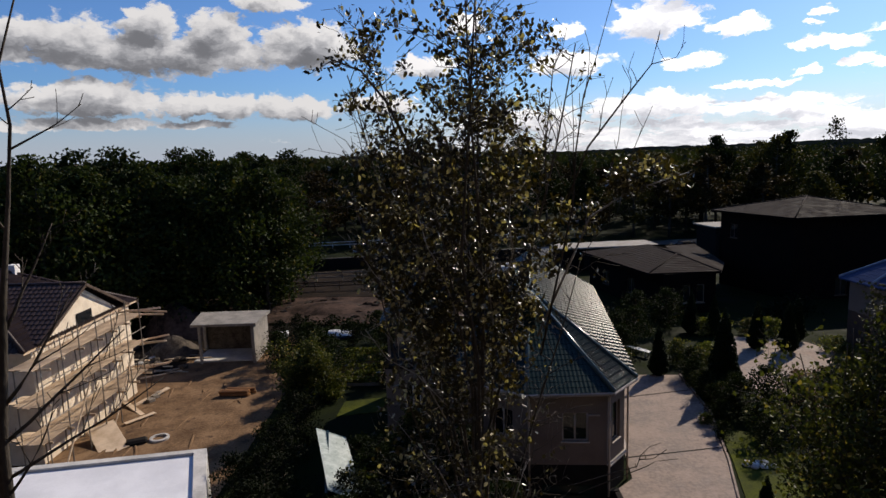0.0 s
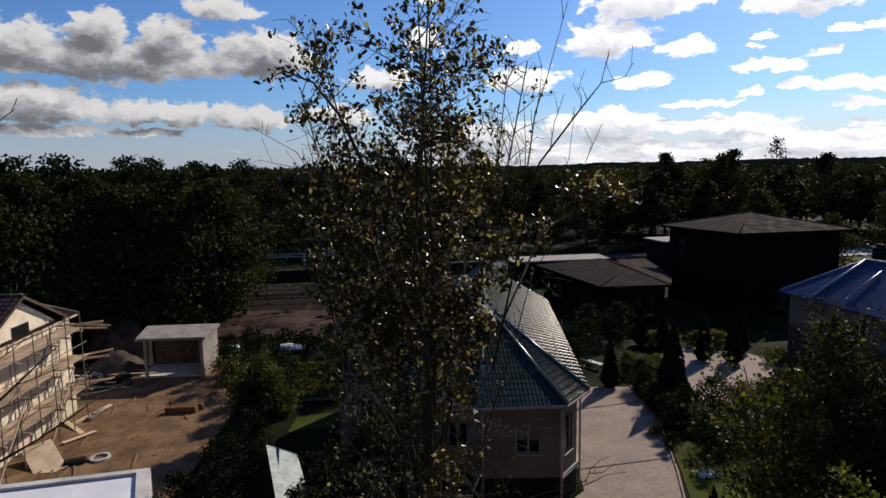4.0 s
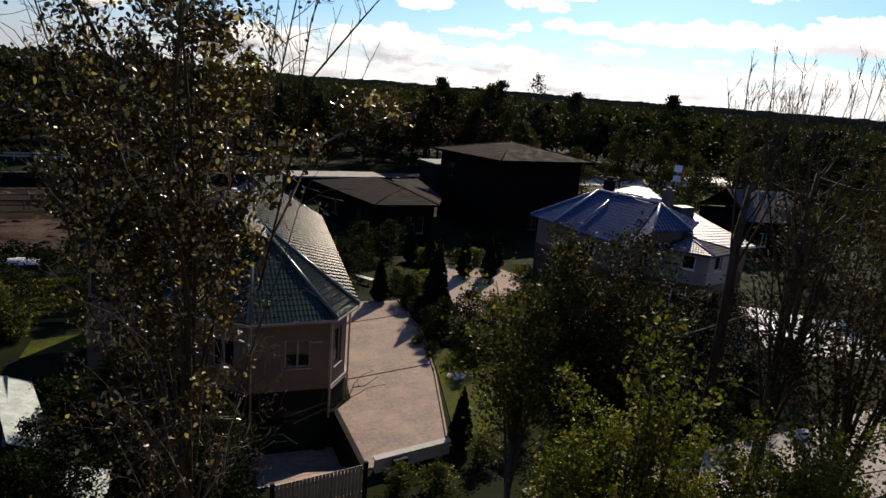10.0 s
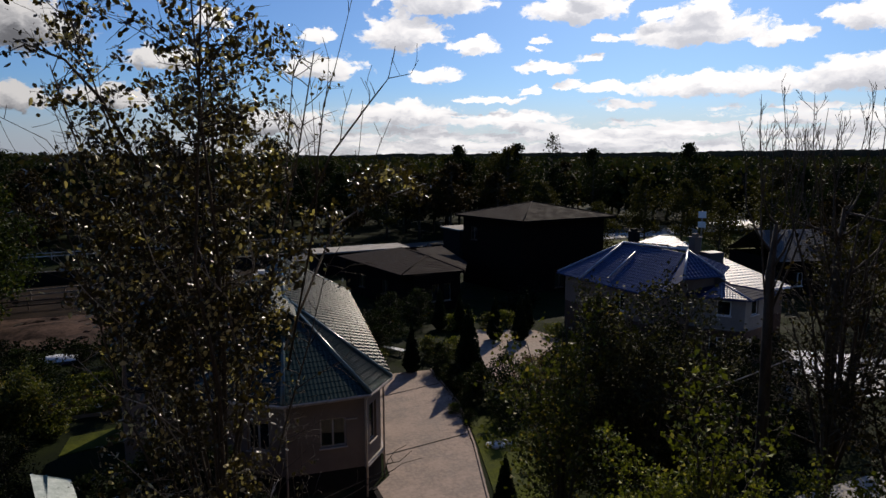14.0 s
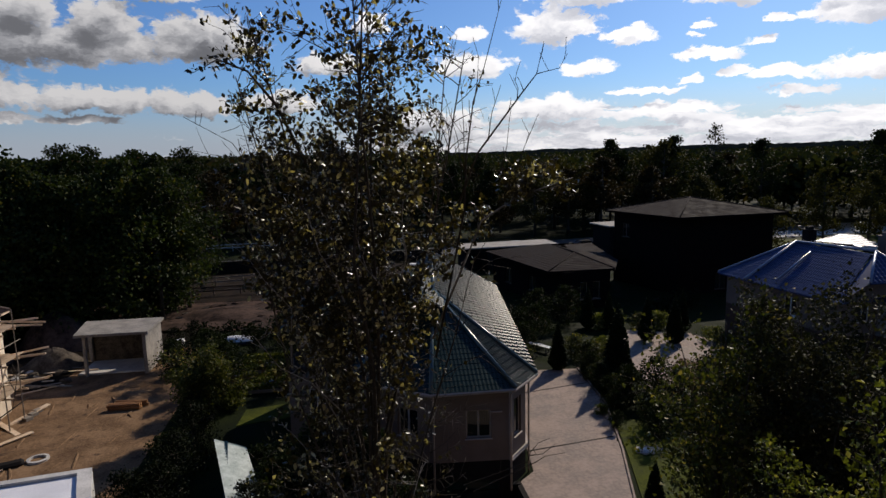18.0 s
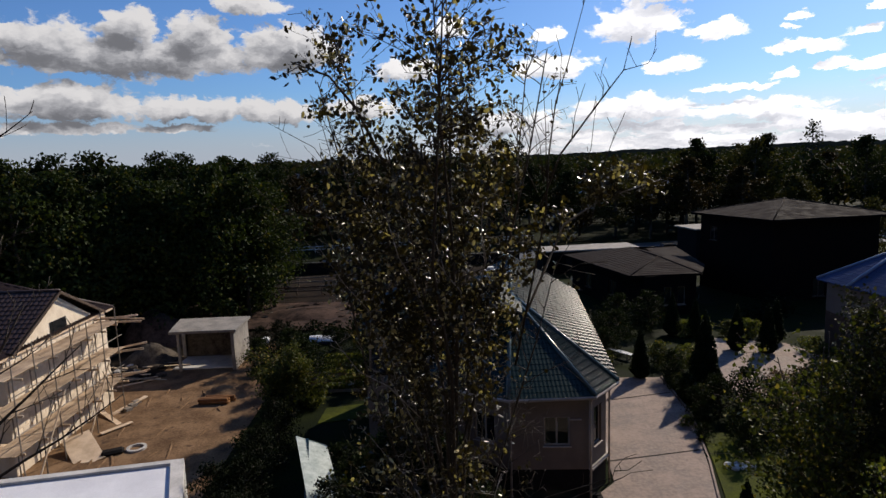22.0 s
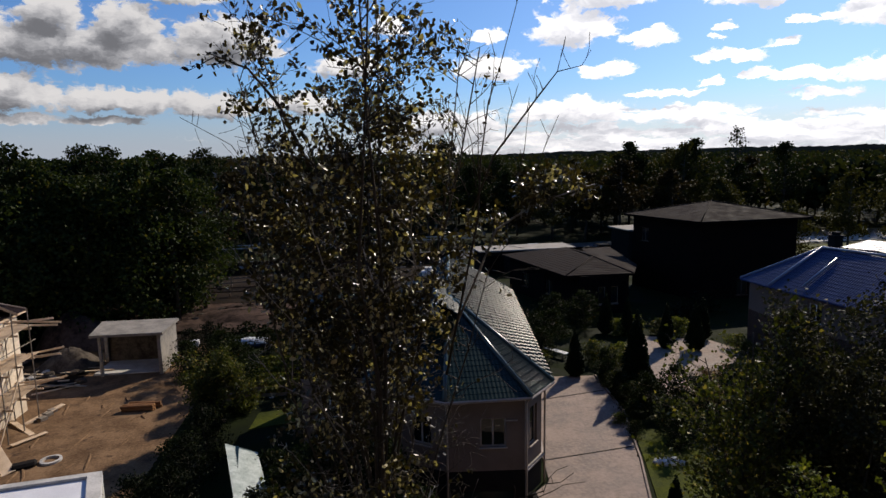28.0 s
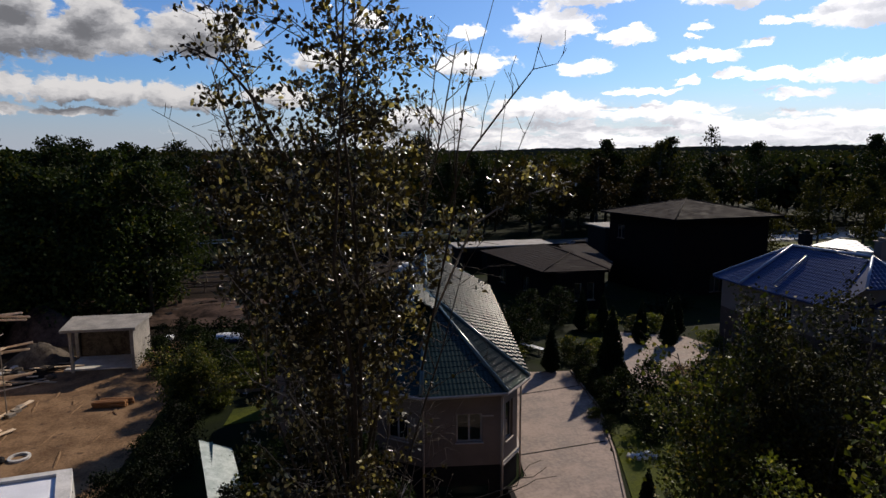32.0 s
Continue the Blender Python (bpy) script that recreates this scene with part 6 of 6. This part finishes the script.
# outer sill of the window
sill = new("window_ledge", mesh_of(soft_box(1.5, 2.4, 0.35, 0.62, 14.93, 15.02, 0.02), "window_ledge", NEW_WOOD))
sill.matrix_basis = pose(0, 0, 0)
tagged(sill, "pale timber ledge outside the window", "ledge", kind="structure")

# ---- the trees before the window ----
def near_tree():
    rng = np.random.default_rng(3)
    limbs = []
    base = Vector((0.35, 9.3, 0))
    fork = Vector((0.15, 9.2, 10.2))
    limbs.append(([base, Vector((0.45, 9.25, 4)), Vector((0.3, 9.2, 8)), fork], [0.2, 0.16, 0.13, 0.11], 0))
    # main shoots: start height on the trunk, tip, thickness
    shoots = ((9.6, (-0.55, 8.7, 18.15), 0.060), (10.0, (0.05, 9.3, 18.5), 0.065), (10.2, (1.35, 9.0, 18.0), 0.060), (9.9, (1.62, 9.5, 17.3), 0.045),
              (9.5, (-1.0, 9.6, 16.6), 0.045), (9.0, (-1.15, 8.6, 15.6), 0.04), (9.2, (1.35, 8.5, 15.2), 0.045), (8.6, (-1.1, 9.4, 13.6), 0.04),
              (8.8, (1.45, 9.3, 13.4), 0.04), (8.0, (-1.2, 8.7, 12.0), 0.04), (8.2, (1.1, 8.8, 11.8), 0.04), (10.1, (0.5, 8.5, 16.8), 0.05),
              (9.9, (-0.3, 8.4, 16.2), 0.05), (9.0, (0.3, 8.3, 14.2), 0.045), (7.6, (-0.7, 9.6, 10.6), 0.035), (7.8, (0.9, 9.5, 10.4), 0.035),
              (9.4, (0.75, 9.8, 16.3), 0.045), (8.6, (-0.4, 9.9, 14.6), 0.045), (9.8, (-0.75, 9.0, 17.4), 0.05), (10.0, (1.05, 8.8, 17.5), 0.05),
              (9.9, (0.4, 9.1, 17.6), 0.05), (9.9, (-0.25, 9.0, 18.0), 0.05), (8.4, (-1.2, 8.9, 14.8), 0.04), (8.6, (1.3, 8.9, 14.6), 0.04), (9.7, (-0.85, 8.9, 16.2), 0.045))
    for z, tip, r in shoots:
        s = Vector((0.3 - 0.05 * (z - 8), 9.22, z))
        w = Vector(tip) - s
        shoot = branching(rng, s, w.normalized(), w.length, r * 0.62, 1, 0.3, 1, 0.06)
        limbs += shoot
        path = shoot[0][0]
        for k in range(int(6 + 2.6 * w.length)):
            f = (0.25 + 0.75 * rng.uniform() ** 0.7) * 0.99 * (len(path) - 1)
            i = int(f)
            side = Vector((rng.normal(), rng.normal() * 0.9, 0.55 + 0.5 * rng.uniform()))
            limbs += [(pa, ra, lv + 1) for pa, ra, lv in branching(rng, path[i].lerp(path[i + 1], f - i), side, rng.uniform(0.4, 1.15), r * 0.16, 2, 0.45, 5, 0.0, 0.8, 0.3, 0.42)]
    # the arm that reaches out to one side near the top
    arm = [Vector((-0.55, 8.9, 15.9)), Vector((-0.9, 8.85, 16.7)), Vector((-1.25, 8.8, 17.15)), Vector((-1.75, 8.75, 17.35))]
    limbs.append((arm, [0.03, 0.024, 0.016, 0.008], 1))
    for p, q in zip(arm[1:], arm[2:]):
        for k in range(4):
            limbs += [(pa, ra, lv + 2) for pa, ra, lv in branching(rng, p.lerp(q, k / 4), Vector(rng.normal(size=3)) + Vector((-0.6, 0, 0.3)), 0.42, 0.008, 2, 0.3, 3)]
    t = thing("near_tree", pose(0, 0, 0), "tall leafy tree with small yellowing green leaves before the window", "tree")
    groups = []
    for l in limbs:
        if l[2] == 0 or l[0] is arm:
            groups.append([])
        groups[-1].append(l)
    for k, g in enumerate(groups):
        part("trunk" if k == 0 else "branch", limb_mesh("branch", g, BARK, 0.003), None, t)
    leafy = [l for l in limbs if l[2] >= 1 and rng.uniform() < (0.66 if l[0][0].z > 15.6 else 0.6)]
    places = along_limbs(rng, leafy, 33000, 0.05, 1, 0.4)
    # the crown's uneven outline: height, least and greatest reach to the sides
    rim = np.array(((9, -1.7, 0.9), (11.2, -1.6, 1.0), (12.4, -1.3, 1.1), (13.4, -1.25, 1.3), (14.5, -1.5, 1.5), (15.4, -1.6, 1.5), (16.0, -1.3, 1.35), (16.9, -1.15, 1.42), (17.5, -1.0, 1.45), (18.0, -0.85, 1.3), (18.6, -0.8, 0.5)))
    x, z = places[:, 0] + 0.2 * rng.normal(size=len(places)), places[:, 2]
    x = x + 0.22 * np.sin(z * 4.3) * np.sign(x) + 0.12 * np.sin(z * 9.1 + 1.0)
    keep = (x > np.interp(z, rim[:, 0], rim[:, 1])) & (x < np.interp(z, rim[:, 0], rim[:, 2]))
    keep |= (z > 16.6) & (x < -1.0)
    keep &= ~((np.abs(x - 0.72) < 0.2) & (z > 17.6 + 0.3 * rng.normal(size=len(x))))
    keep &= rng.uniform(size=len(x)) < np.interp(z, (10.5, 12.5, 14.0, 15.6, 16.6, 17.6), (0.32, 0.48, 0.9, 0.95, 0.58, 0.62))
    part("leaves", leaf_mesh("leaves", places[keep], 0.079, LEAF_NEAR, rng, fold=0.12, droop=0.7, oval=True), None, t, "small dark green leaves, some yellow, some cream as if glinting", kind="stuff")
    # bare shoots beside the crown
    def bare(path, r, twigs, name="bare_branch"):
        ls = [([Vector(p) for p in path], [r * (1 - 0.8 * i / (len(path) - 1)) for i in range(len(path))], 0)]
        for k in range(twigs):
            i = 1 + k % (len(path) - 1)
            p = Vector(path[i - 1]).lerp(Vector(path[i]), rng.uniform(0.2, 0.9))
            ls += branching(rng, p, Vector((rng.normal() * 0.35, rng.normal() * 0.2, 1)), rng.uniform(0.12, 0.36), r * 0.4, 1, 0.4)
        part(name, limb_mesh(name, ls, BARK, 0.0035), None, t, "thin leafless branch")
    bare(((1.2, 8.7, 13.0), (1.62, 8.45, 15.2), (1.66, 8.43, 15.96), (1.76, 8.41, 16.68), (1.91, 8.38, 17.13), (2.17, 8.31, 18.1)), 0.017, 5)
    bare(((1.55, 8.46, 15.3), (1.82, 8.4, 16.0), (2.36, 8.25, 16.73), (2.59, 8.18, 17.03), (2.68, 8.15, 17.44)), 0.018, 4)
    bare(((2.59, 8.18, 17.03), (2.87, 8.08, 17.09), (2.97, 8.04, 17.27)), 0.007, 2)
    for a, b in (((1.25, 8.5, 15.2), (1.26, 8.51, 16.7)), ((1.63, 8.44, 15.7), (1.6, 8.45, 17.0)), ((1.6, 8.46, 15.6), (1.39, 8.49, 16.75)), ((1.77, 8.41, 16.65), (1.84, 8.39, 17.3)), ((1.95, 8.35, 16.15), (2.13, 8.32, 16.9)),
                 ((2.1, 8.3, 15.7), (2.24, 8.29, 16.45)), ((2.3, 8.27, 15.7), (2.61, 8.17, 16.5)), ((2.34, 8.26, 16.7), (2.29, 8.27, 17.0)), ((1.5, 8.45, 15.5), (1.12, 8.5, 16.3))):
        a, b = Vector(a), Vector(b)
        bare((a, a.lerp(b, 0.5) + Vector((rng.normal() * 0.03, 0, 0)), b), 0.008, 2, "twig")
    bare(((-1.0, 8.7, 15.4), (-1.5, 8.7, 16.2), (-2.1, 8.7, 16.55)), 0.008, 4)
    bare(((-1.2, 8.7, 15.7), (-1.35, 8.7, 16.4), (-1.5, 8.7, 16.9)), 0.007, 3)
    # twigs that stand out low on the open side
    for path in (((1.5, 8.2, 11.2), (2.25, 7.48, 11.85), (2.29, 7.47, 12.0), (2.39, 7.43, 12.14), (2.53, 7.39, 12.21)), ((2.27, 7.47, 11.95), (2.44, 7.42, 11.98), (2.59, 7.36, 12.13)), ((1.6, 8.0, 11.2), (2.37, 7.44, 11.87), (2.47, 7.41, 11.95), (2.72, 7.32, 12.02))):
        bare(path, 0.008, 1, "twig")
    # pale dead boughs low in the crown
    for path, r in ((((-0.95, 8.5, 12.13), (-0.69, 8.5, 11.76), (-0.42, 8.5, 11.45), (-0.3, 8.5, 11.23), (-0.03, 8.55, 10.69), (0.2, 8.8, 9.9)), 0.012),
                    (((-1.51, 8.42, 14.92), (-1.17, 8.47, 14.34), (-0.83, 8.5, 13.91), (-0.88, 8.5, 13.12), (-0.6, 8.5, 12.9), (-0.2, 8.7, 12.0)), 0.010),
                    (((-1.31, 8.26, 13.6), (-1.01, 8.29, 13.14), (-0.62, 8.32, 12.9), (-0.2, 8.6, 12.3)), 0.010),
                    (((0.1, 8.3, 14.9), (0.22, 8.3, 14.45), (0.42, 8.32, 14.2), (0.5, 8.6, 13.5)), 0.014), (((-0.55, 8.3, 15.3), (-0.4, 8.3, 14.7), (-0.22, 8.3, 14.4), (0.0, 8.6, 13.6)), 0.013),
                    (((0.75, 8.3, 15.4), (0.72, 8.3, 15.0), (0.78, 8.35, 14.6), (0.6, 8.7, 13.8)), 0.012), (((0.9, 8.2, 11.6), (0.75, 8.3, 11.0), (0.7, 8.4, 10.4), (0.4, 8.8, 9.6)), 0.013)):
        ls = [([Vector(p) for p in path], [r * (0.35 + 0.65 * i / (len(path) - 1)) for i in range(len(path))], 0)]
        for k in range(7):
            i = k % (len(path) - 1)
            ls += branching(rng, Vector(path[i]).lerp(Vector(path[i + 1]), rng.uniform()), Vector((rng.normal(), rng.normal() * 0.4, rng.normal() * 0.6 + 0.3)), rng.uniform(0.15, 0.4), r * 0.4, 2, 0.6, 2)
        part("dead_bough", limb_mesh("dead_bough", ls, PALE_BARK, 0.003), None, t, "pale leafless bough")
    # a low crooked bough with a tuft of yellow-green leaves at its end
    bough = [Vector((1.2, 9.0, 13.2)), Vector((1.75, 8.9, 14.5)), Vector((1.95, 8.85, 15.0)), Vector((2.5, 8.8, 15.35)), Vector((3.3, 8.7, 15.6))]
    ls = [(bough, [0.018, 0.017, 0.016, 0.012, 0.006], 0)]
    for k in range(16):
        p = bough[2].lerp(bough[4], k / 16) if k > 3 else bough[1].lerp(bough[2], k / 4)
        ls += [(pa, ra, lv + 1) for pa, ra, lv in branching(rng, p, Vector((rng.normal() * 0.6, rng.normal() * 0.5, 0.35)), 0.55, 0.008, 2, 0.3, 3)]
    part("bough", limb_mesh("bough", ls, PALE_BARK, 0.003), None, t, "crooked pale bough")
    part("leaves", leaf_mesh("leaves", along_limbs(rng, ls, 1500, 0.06, 1), 0.075, LEAF_NEAR, rng, fold=0.12, droop=0.6, oval=True), None, t, "yellow-green leaves at the bough's end", kind="stuff")


near_tree()


def bare_tree():
    """The leafless young tree at the edge of the view."""
    rng = np.random.default_rng(9)
    t = thing("bare_tree", pose(0, 0, 0), "leafless young tree with a thin crooked stem", "tree")
    stem = [Vector(p) for p in ((-5.2, 6.1, 0), (-5.1, 6.15, 9.0), (-5.02, 6.2, 13.0), (-4.85, 6.3, 14.6), (-4.72, 6.38, 15.6), (-4.62, 6.42, 16.4), (-4.66, 6.42, 17.0), (-4.45, 6.5, 17.7), (-4.5, 6.5, 18.0))]
    ls = [(stem, [0.12, 0.09, 0.07, 0.036, 0.022, 0.017, 0.013, 0.009, 0.004], 0)]
    for z, way, l, r in ((16.15, (0.9, 0.3, 0.55), 0.85, 0.014), (16.55, (0.55, 0.2, 0.5), 0.35, 0.009), (16.4, (-0.7, 0.1, 0.5), 0.35, 0.008), (16.95, (-0.35, 0, 1), 0.7, 0.014),
                         (16.85, (-0.9, 0.2, 0.1), 0.5, 0.008), (15.3, (-0.5, 0.1, 0.6), 0.8, 0.016), (14.2, (0.5, 0.2, 0.9), 1.3, 0.022), (13.4, (0.7, 0.1, 0.8), 1.5, 0.024),
                         (13.0, (0.9, 0.4, 0.55), 1.7, 0.024), (12.6, (1.0, 0.5, 0.4), 1.9, 0.022), (12.4, (0.75, -0.1, 0.8), 1.2, 0.02), (13.9, (-0.6, 0.3, 0.8), 1.0, 0.02)):
        i = max(k for k in range(len(stem)) if stem[k].z <= z)
        p = stem[i].lerp(stem[i + 1], (z - stem[i].z) / (stem[i + 1].z - stem[i].z))
        ls += [(pa, ra, lv + 1) for pa, ra, lv in branching(rng, p, way, l, r, 2 if z > 15 else 3, 0.25, 3, 0.25, 0.6)]
    groups = []
    for l in ls:
        if l[2] <= 1:
            groups.append([])
        groups[-1].append(l)
    for k, g in enumerate(groups):
        part("trunk" if k == 0 else "branch", limb_mesh("branch", g, BARK, 0.004), None, t)


bare_tree()


def garden_tree(name, seed, x, y, stems, height, reach, leaves, size, material, label, bark=BARK, kids=6, levels=4, low=0.22, crook=0.16, fill=1):
    """A tree of several shoots that spread from one base, leaves along the twigs."""
    rng = np.random.default_rng(seed)
    ls = []
    trunk = [Vector((0, 0, 0)), Vector((0.08, 0.05, height * 0.22)), Vector((0.03, 0.1, height * 0.5))]
    ls.append((trunk, [height * 0.013, height * 0.011, height * 0.006], 0))
    for k in range(stems):
        a = 6.2832 * (k + rng.uniform(-0.3, 0.3)) / stems
        f = low + (0.5 - low) * (k % 4) / 4
        s = trunk[0].lerp(trunk[1], f / 0.22) if f < 0.22 else trunk[1].lerp(trunk[2], min(1, (f - 0.22) / 0.28))
        tall = rng.uniform(0.5, 1.0)
        tip = Vector((math.cos(a) * reach * rng.uniform(0.45, 1.05) * (1.25 - 0.6 * tall), math.sin(a) * reach * rng.uniform(0.45, 1.05) * (1.25 - 0.6 * tall), height * (0.4 + 0.6 * tall)))
        w = tip - s
        ls += branching(rng, s, w, w.length, height * 0.005, levels, crook, kids, 0.1, 0.7, 0.25, 0.3)
    t = thing(name, pose(x, y, 0), label, "tree")
    groups = []
    for l in ls:
        if l[2] == 0:
            groups.append([])
        groups[-1].append(l)
    for k, g in enumerate(groups):
        part("trunk" if k == 0 else "branch", limb_mesh("branch", g, bark, 0.005), None, t)
    if leaves:
        part("leaves", leaf_mesh("leaves", along_limbs(rng, ls, leaves, size * 1.2, 2 if levels > 3 else 1), size, material, rng, droop=0.5), None, t, kind="stuff")
    return t


garden_tree("apple_tree", 39, -9.0, 36.6, 16, 4.9, 1.9, 8000, 0.15, LEAF_BUSH, "broad green garden tree beside the vegetable beds", levels=3, kids=7, low=0.1)
garden_tree("willow", 31, 12.7, 15.0, 18, 12.1, 2.2, 24000, 0.115, LEAF_GREY, "round-crowned tree with small dull grey-green leaves", levels=3, kids=9)
garden_tree("poplar", 32, 10.3, 15.5, 12, 11.4, 0.85, 5500, 0.14, LEAF_BUSH, "narrow young tree with yellow-green leaves beside the willow", levels=3, kids=8)
garden_tree("lime_tree", 33, 8.8, 9.4, 18, 9.5, 1.6, 24000, 0.10, LEAF_LIME, "leafy young tree with fresh yellow-green leaves below the window", levels=3, kids=8)
garden_tree("lime_tree", 34, 12.0, 9.0, 14, 7.9, 1.5, 17000, 0.10, LEAF_LIME, "leafy young tree with fresh yellow-green leaves below the window", levels=3, kids=8)
garden_tree("maple", 35, 17.2, 11.8, 14, 14.6, 1.9, 1300, 0.13, LEAF_DARK, "dark half-bare tree with a few small leaves", levels=3, kids=9, low=0.4)
garden_tree("maple", 36, 18.6, 10.2, 12, 14.0, 1.9, 4200, 0.13, LEAF_DARK, "dark half-bare tree with a few small leaves", levels=3, kids=9)


def upright_tree(x, y, seed, fork, top, reach, shoots, label, girth=1.0):
    """A leafless tree whose many thin shoots turn straight up."""
    rng = np.random.default_rng(seed)
    trunk = [Vector((0, 0, 0)), Vector((0.1, 0, fork * 0.5)), Vector((0, 0.1, fork)), Vector((0.1, 0.1, fork + 1.5))]
    t = thing("leafless_tree", pose(x, y, 0), label, "tree")
    part("trunk", limb_mesh("trunk", [(trunk, [0.16 * girth, 0.14 * girth, 0.1 * girth, 0.05], 0)], BARK, 0.006), None, t)
    for k in range(shoots):
        a, r = 2.4 * k, reach * math.sqrt((k + 0.5) / shoots)
        s = trunk[1].lerp(trunk[2], rng.uniform(0.5, 1.0)) if k % 2 else trunk[2].lerp(trunk[3], rng.uniform())
        foot = Vector((math.cos(a) * r, math.sin(a) * r, fork + 1.5 + rng.uniform(-0.4, 0.8)))
        tip = foot + Vector((math.cos(a) * 0.25 + rng.normal() * 0.15, math.sin(a) * 0.25, top - foot.z - rng.uniform(0, 1.0)))
        path = [s, s.lerp(foot, 0.55) - Vector((0, 0, 0.15)), foot, foot.lerp(tip, 0.5) + Vector((rng.normal() * 0.08, 0, 0)), tip]
        ls = [(path, [0.04, 0.03, 0.022, 0.014, 0.006], 0)]
        for q in range(6):
            p = path[2].lerp(path[3], rng.uniform()) if q % 2 else path[3].lerp(path[4], rng.uniform(0, 0.7))
            ls += [(pa, ra, lv + 1) for pa, ra, lv in branching(rng, p, Vector((rng.normal() * 0.5, rng.normal() * 0.5, 1.0)), rng.uniform(0.4, 1.0), 0.009, 2, 0.2, 3, 0.5, 0.5)]
        part("branch", limb_mesh("branch", ls, BARK, 0.006), None, t)


upright_tree(17.4, 12.2, 41, 13.0, 17.9, 2.2, 15, "leafless tree with many thin upright twigs above the roofs")
upright_tree(15.6, 12.9, 42, 12.6, 17.2, 1.1, 9, "leafless tree with a grey trunk and thin upright twigs", 1.3)
garden_tree("lime_tree", 45, 9.55, 8.95, 5, 11.6, 0.3, 1500, 0.13, LEAF_LIME, "slender young shoot with fresh yellow-green leaves", levels=3, kids=6)
garden_tree("lime_tree", 38, 14.4, 8.3, 18, 8.5, 1.8, 19000, 0.10, LEAF_LIME, "leafy young tree with fresh yellow-green leaves below the window", levels=3, kids=8)
